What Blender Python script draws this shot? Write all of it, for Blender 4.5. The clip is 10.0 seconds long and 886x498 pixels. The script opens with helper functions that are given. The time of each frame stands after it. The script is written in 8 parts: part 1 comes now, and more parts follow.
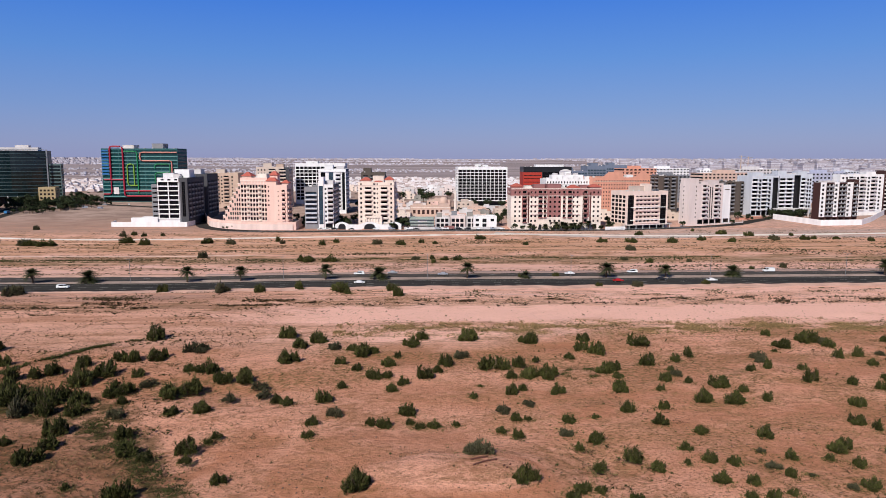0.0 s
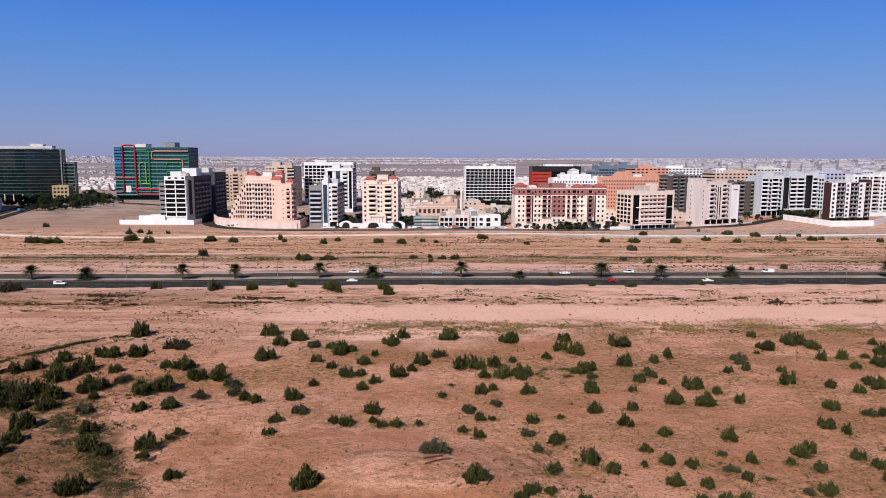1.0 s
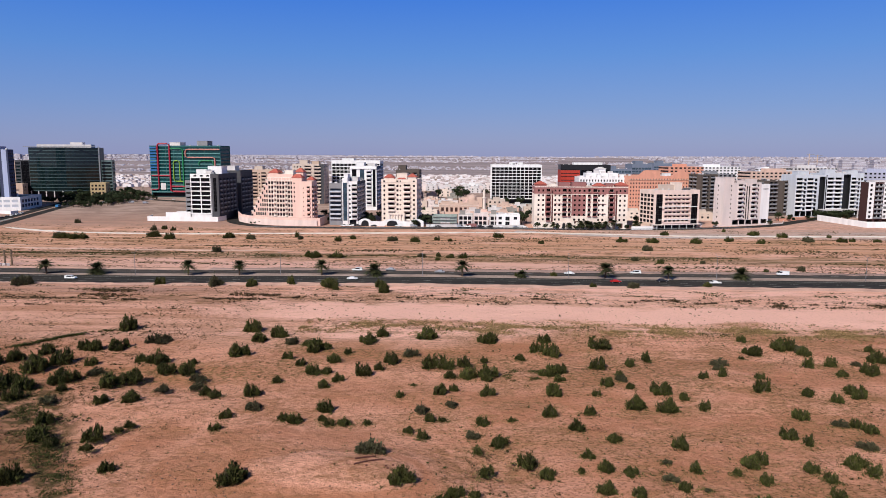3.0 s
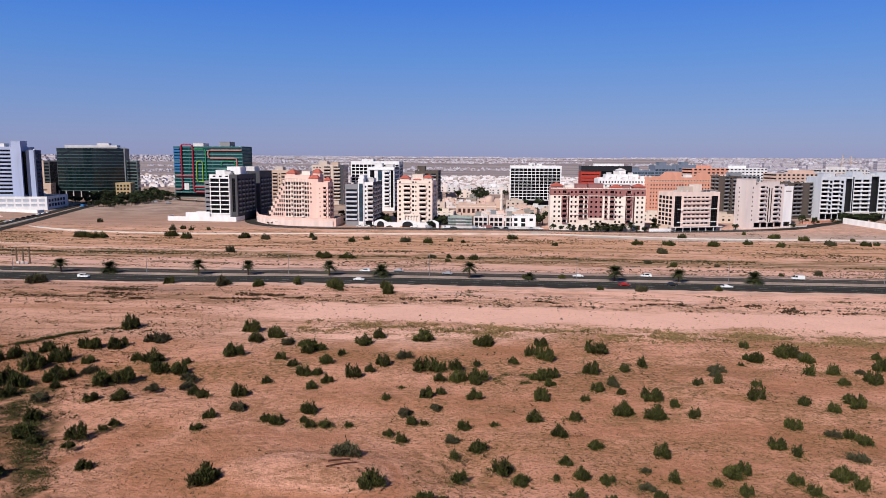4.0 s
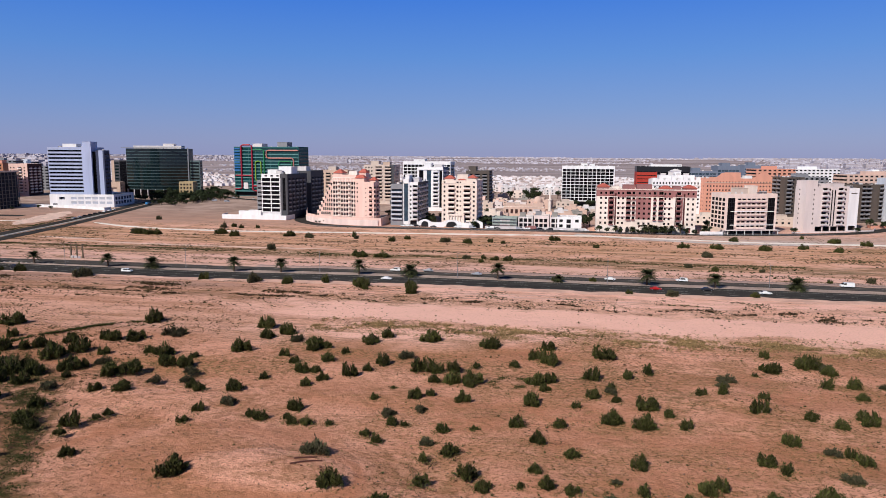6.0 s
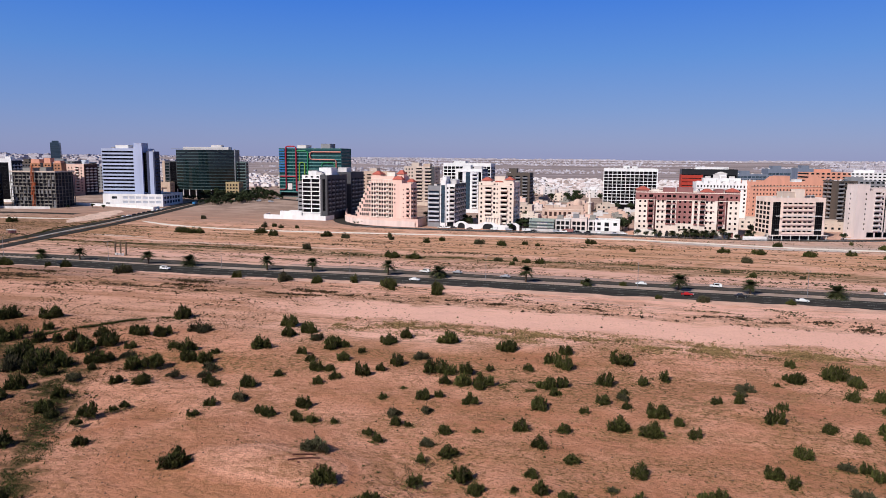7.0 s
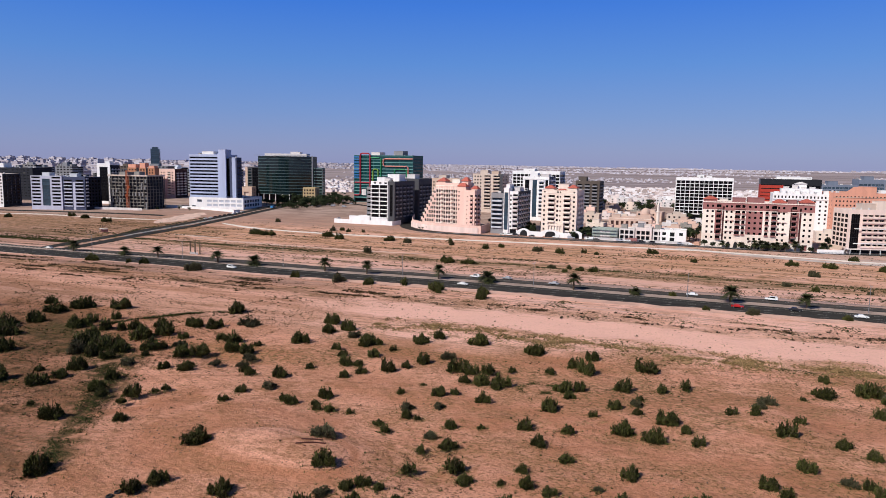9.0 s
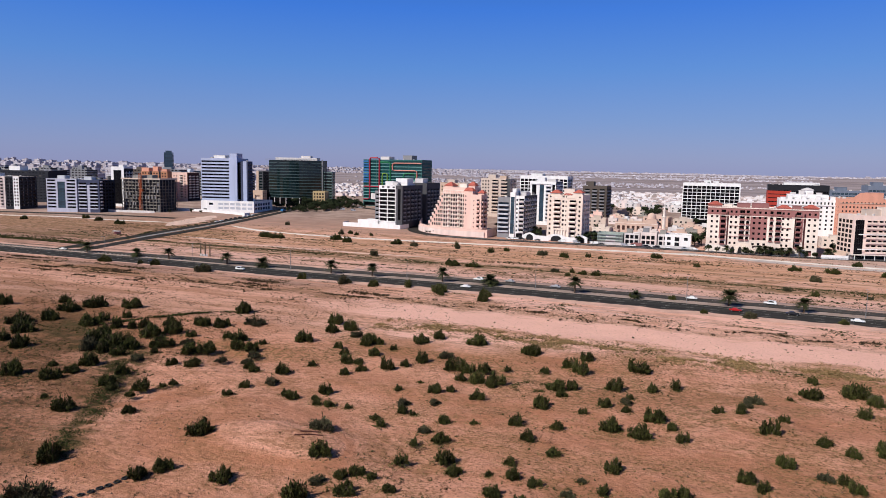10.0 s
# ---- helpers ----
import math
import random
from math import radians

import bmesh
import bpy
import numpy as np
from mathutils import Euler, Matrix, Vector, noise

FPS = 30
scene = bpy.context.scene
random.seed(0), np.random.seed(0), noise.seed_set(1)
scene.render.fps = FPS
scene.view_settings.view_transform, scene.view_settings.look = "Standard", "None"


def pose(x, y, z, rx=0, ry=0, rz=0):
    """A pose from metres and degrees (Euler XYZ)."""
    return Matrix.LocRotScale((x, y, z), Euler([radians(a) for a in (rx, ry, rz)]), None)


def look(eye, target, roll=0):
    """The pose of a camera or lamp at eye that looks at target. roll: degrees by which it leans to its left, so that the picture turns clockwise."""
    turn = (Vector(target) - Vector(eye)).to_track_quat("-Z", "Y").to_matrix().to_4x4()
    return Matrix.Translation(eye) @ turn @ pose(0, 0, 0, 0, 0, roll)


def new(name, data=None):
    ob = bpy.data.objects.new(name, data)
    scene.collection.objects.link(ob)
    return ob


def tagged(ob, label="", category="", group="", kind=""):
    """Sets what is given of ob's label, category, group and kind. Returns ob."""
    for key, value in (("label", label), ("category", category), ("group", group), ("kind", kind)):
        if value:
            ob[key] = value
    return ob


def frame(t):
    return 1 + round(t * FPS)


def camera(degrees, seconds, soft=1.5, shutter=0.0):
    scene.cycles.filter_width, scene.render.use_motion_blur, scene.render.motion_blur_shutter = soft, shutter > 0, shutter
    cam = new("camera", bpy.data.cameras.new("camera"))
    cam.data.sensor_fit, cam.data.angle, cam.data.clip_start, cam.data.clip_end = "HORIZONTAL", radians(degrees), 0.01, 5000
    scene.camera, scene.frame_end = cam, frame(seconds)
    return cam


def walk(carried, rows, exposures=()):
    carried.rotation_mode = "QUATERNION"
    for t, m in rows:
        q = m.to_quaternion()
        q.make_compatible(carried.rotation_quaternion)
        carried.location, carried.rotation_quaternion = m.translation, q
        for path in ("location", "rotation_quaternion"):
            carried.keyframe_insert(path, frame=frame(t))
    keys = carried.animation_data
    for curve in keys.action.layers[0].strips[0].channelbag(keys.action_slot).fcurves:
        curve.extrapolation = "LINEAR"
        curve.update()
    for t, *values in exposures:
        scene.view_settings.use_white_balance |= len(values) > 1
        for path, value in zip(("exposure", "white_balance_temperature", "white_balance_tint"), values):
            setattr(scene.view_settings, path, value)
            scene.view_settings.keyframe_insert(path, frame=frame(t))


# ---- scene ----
cam = camera(66.1, 10.0, soft=0.85)
PATH = [
    (0, (-14.602, -5.154, 52.494), (-14.526, -3.173, 52.231), 0.1),
    (0.5, (-9.226, -5.317, 52.437), (-9.177, -3.335, 52.172), 0.1),
    (1, (-3.754, -5.224, 52.343), (-3.732, -3.242, 52.078), 0.2),
    (1.5, (1.119, -5.147, 52.365), (1.112, -3.165, 52.096), 0.2),
    (2, (5.897, -4.615, 52.329), (5.859, -2.633, 52.059), 0.2),
    (2.5, (10.342, -4.077, 52.325), (10.271, -2.097, 52.054), 0.2),
    (4, (23.393, -1.61, 52.474), (23.207, 0.363, 52.206), 0.3),
    (4.5, (27.426, -0.742, 52.429), (27.196, 1.226, 52.159), 0.3),
    (5, (31.601, 0.381, 52.443), (31.324, 2.343, 52.173), 0.3),
    (5.5, (35.57, 1.119, 52.418), (35.243, 3.074, 52.149), 0.3),
    (7, (47.541, 3.834, 52.428), (47.027, 5.749, 52.164), 0.5),
    (7.5, (51.531, 4.073, 52.41), (50.927, 5.962, 52.151), 0.6),
    (8, (55.508, 4.015, 52.381), (54.837, 5.882, 52.126), 0.6),
    (8.5, (59.276, 3.495, 52.34), (58.569, 5.35, 52.091), 0.7),
    (9, (62.651, 2.402, 52.354), (61.911, 4.244, 52.109), 0.9),
    (9.5, (65.362, 0.839, 52.463), (64.593, 2.669, 52.221), 1.0),
    (10, (67.877, -1.472, 52.533), (67.106, 0.359, 52.3), 1.1),
]
walk(cam, [(t, look(eye, target, roll)) for t, eye, target, roll in PATH])

# ---- light and sky ----
SUN_EL, SUN_TURN = 40.0, 62.0   # height; shadows run 62 degrees off the road, away from the desert side
sun_way = Vector((-math.cos(radians(SUN_TURN)) * math.cos(radians(SUN_EL)),
                  -math.sin(radians(SUN_TURN)) * math.cos(radians(SUN_EL)), math.sin(radians(SUN_EL))))
sun_data = bpy.data.lights.new("sun", "SUN")
sun_data.energy, sun_data.angle, sun_data.color = 5.0, radians(0.55), (1.0, 0.945, 0.87)
sun = new("sun", sun_data)
sun.matrix_world = look(sun_way * 100, (0, 0, 0))
scene.view_settings.exposure = -0.14

world = bpy.data.worlds.new("world")
scene.world = world
world.use_nodes = True
wn, wl = world.node_tree.nodes, world.node_tree.links
wn.clear()
w_out = wn.new("ShaderNodeOutputWorld")
w_bg = wn.new("ShaderNodeBackground")
w_sky = wn.new("ShaderNodeTexSky")
w_sky.sky_type, w_sky.sun_disc = "NISHITA", False
w_sky.sun_elevation, w_sky.sun_rotation = radians(SUN_EL), math.atan2(sun_way.x, sun_way.y)
w_sky.air_density, w_sky.dust_density, w_sky.ozone_density = 1.0, 0.6, 4.0
# dust veils the low sky: a lilac grey horizon that clears to deep blue
w_co = wn.new("ShaderNodeTexCoord")
w_sep = wn.new("ShaderNodeSeparateXYZ")
w_ramp = wn.new("ShaderNodeValToRGB")
w_dust = wn.new("ShaderNodeBackground")
w_sum = wn.new("ShaderNodeAddShader")
SKY = ((0.0, (0.232, 0.258, 0.49)), (0.02, (0.21, 0.257, 0.505)), (0.07, (0.14, 0.243, 0.56)), (0.14, (0.07, 0.215, 0.62)),
       (0.22, (0.022, 0.155, 0.66)), (0.36, (0.012, 0.055, 0.20)), (1.0, (0.008, 0.020, 0.055)))
els = w_ramp.color_ramp.elements
while len(els) < len(SKY):
    els.new(0.5)
for e, (at, col) in zip(els, SKY):
    e.position, e.color = at, (*col, 1)
wl.new(w_co.outputs["Generated"], w_sep.inputs[0])
wl.new(w_sep.outputs["Z"], w_ramp.inputs[0])
wl.new(w_sky.outputs[0], w_bg.inputs[0])
wl.new(w_ramp.outputs[0], w_dust.inputs[0])
w_bg.inputs[1].default_value, w_dust.inputs[1].default_value = 0.02, 1.0
wl.new(w_bg.outputs[0], w_sum.inputs[0])
wl.new(w_dust.outputs[0], w_sum.inputs[1])
wl.new(w_sum.outputs[0], w_out.inputs[0])


# ---- materials ----
def mat(name, color, rough=0.8, vary=0.12, scale=0.6, fine=9.0, metal=0.0, bump=0.15, per_object=0.0, streak=False, spec=0.3):
    """A surface with two scales of variation: broad stains and fine grain, with a little relief."""
    m = bpy.data.materials.new(name)
    m.use_nodes = True
    n, l = m.node_tree.nodes, m.node_tree.links
    b = n["Principled BSDF"]
    b.inputs["Roughness"].default_value, b.inputs["Metallic"].default_value = rough, metal
    b.inputs["Specular IOR Level"].default_value = spec
    co = n.new("ShaderNodeTexCoord")
    mp = n.new("ShaderNodeMapping")
    if streak:
        mp.inputs["Scale"].default_value = streak if isinstance(streak, tuple) else (1, 1, 0.12)
    l.new(co.outputs["Object"], mp.inputs[0])
    broad, grain = n.new("ShaderNodeTexNoise"), n.new("ShaderNodeTexNoise")
    broad.inputs["Scale"].default_value, broad.inputs["Detail"].default_value = scale, 4
    grain.inputs["Scale"].default_value, grain.inputs["Detail"].default_value = fine, 3
    l.new(mp.outputs[0], broad.inputs[0])
    l.new(co.outputs["Object"], grain.inputs[0])
    add = n.new("ShaderNodeMath")
    add.operation = "MULTIPLY_ADD"
    l.new(grain.outputs[0], add.inputs[0])
    add.inputs[1].default_value = 0.5
    l.new(broad.outputs[0], add.inputs[2])
    last = add
    if per_object:
        oi, pm = n.new("ShaderNodeObjectInfo"), n.new("ShaderNodeMath")
        pm.operation = "MULTIPLY_ADD"
        l.new(oi.outputs["Random"], pm.inputs[0])
        pm.inputs[1].default_value = per_object
        l.new(add.outputs[0], pm.inputs[2])
        last = pm
    rm = n.new("ShaderNodeMapRange")
    rm.inputs[1].default_value, rm.inputs[2].default_value = 0.45, 1.05 + per_object
    l.new(last.outputs[0], rm.inputs[0])
    mix = n.new("ShaderNodeMix")
    mix.data_type = "RGBA"
    l.new(rm.outputs[0], mix.inputs[0])
    mix.inputs[6].default_value = (*[c * (1 - 1.6 * vary) for c in color], 1)
    mix.inputs[7].default_value = (*[min(0.92, c * (1 + vary)) for c in color], 1)
    l.new(mix.outputs[2], b.inputs["Base Color"])
    if bump:
        bp = n.new("ShaderNodeBump")
        bp.inputs["Strength"].default_value, bp.inputs["Distance"].default_value = bump, 0.05
        l.new(grain.outputs[0], bp.inputs["Height"])
        l.new(bp.outputs[0], b.inputs["Normal"])
    return m


def plaster(name, color, vary=0.10):
    return mat(name, color, 0.85, vary, 0.25, 4.0, streak=True)


def glass(name, color, rough=0.12, spec=0.28, drawn=0.12):
    """Dark glazing; behind some of the windows a pale blind or curtain is drawn."""
    m = mat(name, color, rough, 0.3, 0.3, 0.9, bump=0.0, per_object=0.5, spec=spec)
    if drawn:
        n, l = m.node_tree.nodes, m.node_tree.links
        b = n["Principled BSDF"]
        old = b.inputs["Base Color"].links[0].from_socket
        oi, rp, mx = n.new("ShaderNodeObjectInfo"), n.new("ShaderNodeMapRange"), n.new("ShaderNodeMix")
        mx.data_type = "RGBA"
        rp.inputs[1].default_value, rp.inputs[2].default_value = 1.0 - drawn, 1.0
        rp.inputs[4].default_value = 0.55
        l.new(oi.outputs["Random"], rp.inputs[0])
        l.new(rp.outputs[0], mx.inputs[0])
        l.new(old, mx.inputs[6])
        mx.inputs[7].default_value = (0.30, 0.27, 0.24, 1)
        l.new(mx.outputs[2], b.inputs["Base Color"])
    return m


WHITE = plaster("white_paint", (0.84, 0.82, 0.83))
OFFWHITE = plaster("weathered_white_render", (0.66, 0.62, 0.62), 0.14)
CREAM = plaster("cream_render", (0.85, 0.745, 0.675))
PINK = plaster("salmon_pink_render", (0.80, 0.55, 0.478))
PEACH = plaster("pale_peach_render", (0.80, 0.67, 0.59))
MAROON = plaster("maroon_render", (0.315, 0.140, 0.135))
REDTILE = mat("red_roof_tiles", (0.46, 0.115, 0.085), 0.7, 0.25, 1.2, 6.0, bump=0.5)
ORANGE = plaster("orange_render", (0.70, 0.335, 0.240))
ROSE = plaster("dusty_rose_render", (0.64, 0.455, 0.38))
BEIGE = plaster("beige_render", (0.62, 0.50, 0.43))
SAND_R = plaster("sand_render", (0.58, 0.42, 0.33))
GREYPINK = plaster("grey_pink_render", (0.72, 0.62, 0.60))
TAUPE = plaster("dark_taupe_cladding", (0.105, 0.084, 0.072))
DARKGREY = plaster("dark_grey_cladding_and_shade", (0.075, 0.075, 0.085))
MIDGREY = plaster("grey_render", (0.25, 0.25, 0.27))
CONCRETE = plaster("bare_concrete", (0.30, 0.28, 0.26), 0.2)
BROWN = plaster("dark_brown_cladding_and_shade", (0.060, 0.026, 0.024))
LILAC = plaster("pale_blue_cladding", (0.42, 0.475, 0.67))
SLATE = plaster("slate_blue_cladding", (0.17, 0.20, 0.27))
BLUEWHITE = plaster("bluish_white_render", (0.60, 0.62, 0.68))
NAVY = plaster("navy_cladding_and_shade", (0.055, 0.065, 0.12))
INK = plaster("black_blue_cladding_and_shade", (0.018, 0.020, 0.030))
RED = plaster("red_cladding", (0.42, 0.045, 0.03))
BLACK = mat("black_metal_and_recess_shade", (0.02, 0.02, 0.023), 0.4, 0.2, 0.4, 3)
STEEL = mat("galvanised_steel", (0.35, 0.35, 0.36), 0.45, 0.15, 2, 20, metal=0.7)
GLASS = glass("tinted_window_glass", (0.012, 0.015, 0.018), 0.12, 0.18)
GREENGLASS = glass("green_tinted_glass", (0.007, 0.017, 0.018), 0.05, 0.5, 0.0)
TEALGLASS = glass("teal_glass", (0.008, 0.055, 0.058), 0.08, 0.4, 0.0)
TEAL = plaster("teal_spandrel", (0.028, 0.11, 0.115))
TEALPALE = plaster("pale_teal_ledge", (0.15, 0.31, 0.31))
BLUEGLASS = glass("blue_grey_glass", (0.045, 0.078, 0.115), 0.1, 0.4, 0.0)
BLACKGLASS = glass("black_glass", (0.006, 0.006, 0.008), 0.15, 0.10, 0.0)
PIPE_RED = mat("red_painted_duct", (0.36, 0.02, 0.045), 0.5)
PIPE_GREEN = mat("green_painted_duct", (0.02, 0.24, 0.09), 0.5)
PIPE_LIME = mat("lime_painted_duct", (0.22, 0.42, 0.05), 0.5)
PIPE_BLUE = mat("blue_painted_duct", (0.03, 0.15, 0.38), 0.5)
PIPE_PINK = mat("salmon_painted_duct", (0.60, 0.24, 0.20), 0.5)
NETTING = mat("green_scaffold_netting", (0.34, 0.40, 0.37), 0.9, 0.2, 0.5, 5)
HOIST = mat("orange_hoist_paint", (0.36, 0.085, 0.03), 0.6, 0.2)
ASPHALT = mat("worn_asphalt", (0.050, 0.046, 0.042), 0.95, 0.5, 0.9, 1.5, spec=0.06, streak=(0.012, 1.0, 1.0))
DARKKERB = mat("dark_kerb_paint_and_shadow", (0.040, 0.038, 0.036), 0.9, 0.3, 0.5, 4)
PALESAND = mat("pale_pink_sand", (0.72, 0.50, 0.41), 0.95, 0.2, 0.2, 1.5)
PAINT = mat("road_paint", (0.36, 0.34, 0.31), 0.7, 0.2, 0.8, 4)
KERB = mat("concrete_kerb", (0.42, 0.38, 0.35), 0.9, 0.15, 0.5, 4)
GRAVEL = mat("pale_gravel", (0.86, 0.74, 0.67), 0.95, 0.16, 0.12, 1.2)
BARK = mat("palm_bark", (0.14, 0.095, 0.065), 0.95, 0.3, 2, 14, bump=0.6)
TWIG = mat("dry_twig", (0.16, 0.115, 0.08), 0.95, 0.25, 3, 14)
RUBBER = mat("black_rubber", (0.016, 0.016, 0.017), 0.75, 0.25, 2, 12)
BRICK = mat("dark_red_brick", (0.14, 0.055, 0.04), 0.9, 0.25, 3, 14, per_object=0.3)
CARWHITE = mat("white_car_paint", (0.80, 0.80, 0.80), 0.25, 0.03, 1, 4, bump=0)
CARRED = mat("red_car_paint", (0.42, 0.02, 0.02), 0.25, 0.05, 1, 4, bump=0)
CARDARK = mat("dark_car_paint", (0.03, 0.03, 0.035), 0.25, 0.1, 1, 4, bump=0)
CARSILVER = mat("silver_car_paint", (0.50, 0.50, 0.52), 0.3, 0.05, 1, 4, metal=0.5, bump=0)
CARBLUE = mat("blue_truck_paint", (0.06, 0.24, 0.5), 0.35, 0.08, 1, 4, bump=0)


def leaf(name, color, vary=0.35):
    """Leaves: every blade has its own tone between a dark and a sun-bleached one, every plant a shift of its own."""
    m = mat(name, color, 0.75, vary, 0.7, 3.0, bump=0, per_object=0.35, spec=0.15)
    n, l = m.node_tree.nodes, m.node_tree.links
    b = n["Principled BSDF"]
    old = b.inputs["Base Color"].links[0].from_socket
    ge, mx = n.new("ShaderNodeNewGeometry"), n.new("ShaderNodeMix")
    mx.data_type = "RGBA"
    l.new(ge.outputs["Random Per Island"], mx.inputs[0])
    hs = n.new("ShaderNodeHueSaturation")
    hs.inputs["Hue"].default_value, hs.inputs["Saturation"].default_value, hs.inputs["Value"].default_value = 0.485, 0.95, 1.5
    l.new(old, hs.inputs["Color"])
    lo = n.new("ShaderNodeHueSaturation")
    lo.inputs["Value"].default_value = 0.5
    l.new(old, lo.inputs["Color"])
    l.new(lo.outputs[0], mx.inputs[6])
    l.new(hs.outputs[0], mx.inputs[7])
    l.new(mx.outputs[2], b.inputs["Base Color"])
    return m


LEAF = leaf("dusty_green_leaves", (0.062, 0.070, 0.018), 0.42)
LEAF_GREY = leaf("grey_green_leaves", (0.082, 0.080, 0.040))
LEAF_PALM = leaf("palm_leaves", (0.050, 0.058, 0.022))
LEAF_TREE = leaf("tree_leaves", (0.032, 0.046, 0.019))
STRAW = leaf("dry_grass_blades", (0.35, 0.245, 0.100))
DARK_SCRUB = leaf("dark_brown_scrub", (0.075, 0.052, 0.026), 0.45)
OLIVE = leaf("olive_grass", (0.135, 0.112, 0.034), 0.45)
STRAW_G = leaf("brown_dry_grass", (0.135, 0.090, 0.038), 0.5)


def ground_material():
    """Sand: pink and ochre tones in broad drifts, bands of thin grass along the road, fine ripples."""
    m = bpy.data.materials.new("desert_sand")
    m.use_nodes = True
    n, l = m.node_tree.nodes, m.node_tree.links
    b = n["Principled BSDF"]
    b.inputs["Roughness"].default_value, b.inputs["Specular IOR Level"].default_value = 0.95, 0.1
    co = n.new("ShaderNodeTexCoord")

    def noise_at(sx, sy, detail=5, rough=0.55):
        mp, t = n.new("ShaderNodeMapping"), n.new("ShaderNodeTexNoise")
        mp.inputs["Scale"].default_value = (sx, sy, 1)
        t.inputs["Scale"].default_value, t.inputs["Detail"].default_value, t.inputs["Roughness"].default_value = 1, detail, rough
        t.inputs["Distortion"].default_value = 0.35
        l.new(co.outputs["Object"], mp.inputs[0])
        l.new(mp.outputs[0], t.inputs[0])
        return t.outputs[0]

    def rng(v, a, c, lo=0.0, hi=1.0):
        r = n.new("ShaderNodeMapRange")
        r.interpolation_type = "SMOOTHSTEP"
        for i, x in enumerate((a, c, lo, hi)):
            r.inputs[i + 1].default_value = x
        l.new(v, r.inputs[0])
        return r.outputs[0]

    def op(kind, a, c):
        o = n.new("ShaderNodeMath")
        o.operation = kind
        for i, v in enumerate((a, c)):
            if isinstance(v, (int, float)):
                o.inputs[i].default_value = v
            else:
                l.new(v, o.inputs[i])
        return o.outputs[0]

    def mix(f, a, c):
        x = n.new("ShaderNodeMix")
        x.data_type = "RGBA"
        for i, v in ((0, f), (6, a), (7, c)):
            if isinstance(v, tuple):
                x.inputs[i].default_value = (*v, 1)
            elif isinstance(v, (int, float)):
                x.inputs[i].default_value = v
            else:
                l.new(v, x.inputs[i])
        return x.outputs[2]

    sep = n.new("ShaderNodeSeparateXYZ")
    l.new(co.outputs["Object"], sep.inputs[0])
    X, Y = sep.outputs["X"], sep.outputs["Y"]

    def warped(axis, sx, sy, reach):
        return op("ADD", axis, op("MULTIPLY", op("SUBTRACT", noise_at(sx, sy, 5), 0.5), reach))

    xw, yw, yn = warped(X, 0.045, 0.05, 34.0), warped(Y, 0.02, 0.03, 60.0), warped(Y, 0.035, 0.07, 22.0)
    wp = n.new("ShaderNodeCombineXYZ")
    l.new(warped(X, 0.11, 0.11, 10.0), wp.inputs[0])
    l.new(warped(Y, 0.13, 0.10, 10.0), wp.inputs[1])

    def along(x0, y0, x1, y1, r0, r1):
        """Falls off on both sides of a line from one place to another."""
        sub, dot, sc, dist = (n.new("ShaderNodeVectorMath") for _ in range(4))
        sub.operation, dot.operation, sc.operation, dist.operation = "SUBTRACT", "DOT_PRODUCT", "SCALE", "DISTANCE"
        ll = (x1 - x0) ** 2 + (y1 - y0) ** 2
        l.new(wp.outputs[0], sub.inputs[0])
        sub.inputs[1].default_value = (x0, y0, 0)
        l.new(sub.outputs[0], dot.inputs[0])
        dot.inputs[1].default_value = ((x1 - x0) / ll, (y1 - y0) / ll, 0)
        cl = op("MINIMUM", op("MAXIMUM", dot.outputs["Value"], 0.0), 1.0)
        sc.inputs[0].default_value = (x1 - x0, y1 - y0, 0)
        l.new(cl, sc.inputs["Scale"])
        l.new(sub.outputs[0], dist.inputs[0])
        l.new(sc.outputs[0], dist.inputs[1])
        return rng(dist.outputs["Value"], r1, r0)

    def either(*ms):
        v = ms[0]
        for x in ms[1:]:
            v = op("MAXIMUM", v, x)
        return v

    drift = noise_at(0.012, 0.03, 6)
    patch = noise_at(0.05, 0.075, 7, 0.6)
    mottle = noise_at(0.24, 0.30, 6, 0.65)
    clod = noise_at(0.75, 0.95, 5, 0.68)
    speck = noise_at(1.5, 1.9, 3, 0.6)
    streak = noise_at(0.012, 0.15, 6, 0.62)
    thin = noise_at(0.045, 0.42, 6, 0.66)
    near = rng(yn, 213, 203)
    col = mix(rng(drift, 0.35, 0.65), (0.465, 0.198, 0.113), (0.740, 0.372, 0.258))
    col = mix(rng(patch, 0.50, 0.72, 0.0, 0.8), col, (0.440, 0.198, 0.112))
    col = mix(rng(mottle, 0.52, 0.66, 0.0, 0.55), col, (0.36, 0.158, 0.085))
    grit = noise_at(0.55, 0.7, 8, 0.72)
    col = mix(op("MULTIPLY", rng(grit, 0.505, 0.56, 0.0, 0.62), rng(patch, 0.36, 0.58, 0.30, 1.0)), col, (0.29, 0.130, 0.068))
    col = mix(rng(grit, 0.44, 0.36, 0.0, 0.35), col, (0.66, 0.335, 0.225))
    # pink ground towards the road, with a smooth swept strip and grey lilac silt
    pink = rng(op("ADD", yn, rng(xw, 62, -15, 0.0, 17.0)), 190, 207)
    col = mix(pink, col, mix(rng(patch, 0.38, 0.62), (0.86, 0.495, 0.392), (0.74, 0.400, 0.292)))
    swept = op("MULTIPLY", op("MULTIPLY", rng(yn, 208, 213), rng(yn, 236, 231)), rng(xw, -90, -30))
    silt = op("MULTIPLY", rng(yn, 238, 244), rng(streak, 0.54, 0.66, 0.0, 0.55))
    col = mix(silt, col, (0.47, 0.335, 0.30))
    # broken crust: ragged brown edges along the pink ground, ridge shade painted into them
    crust = noise_at(0.022, 0.16, 8, 0.70)
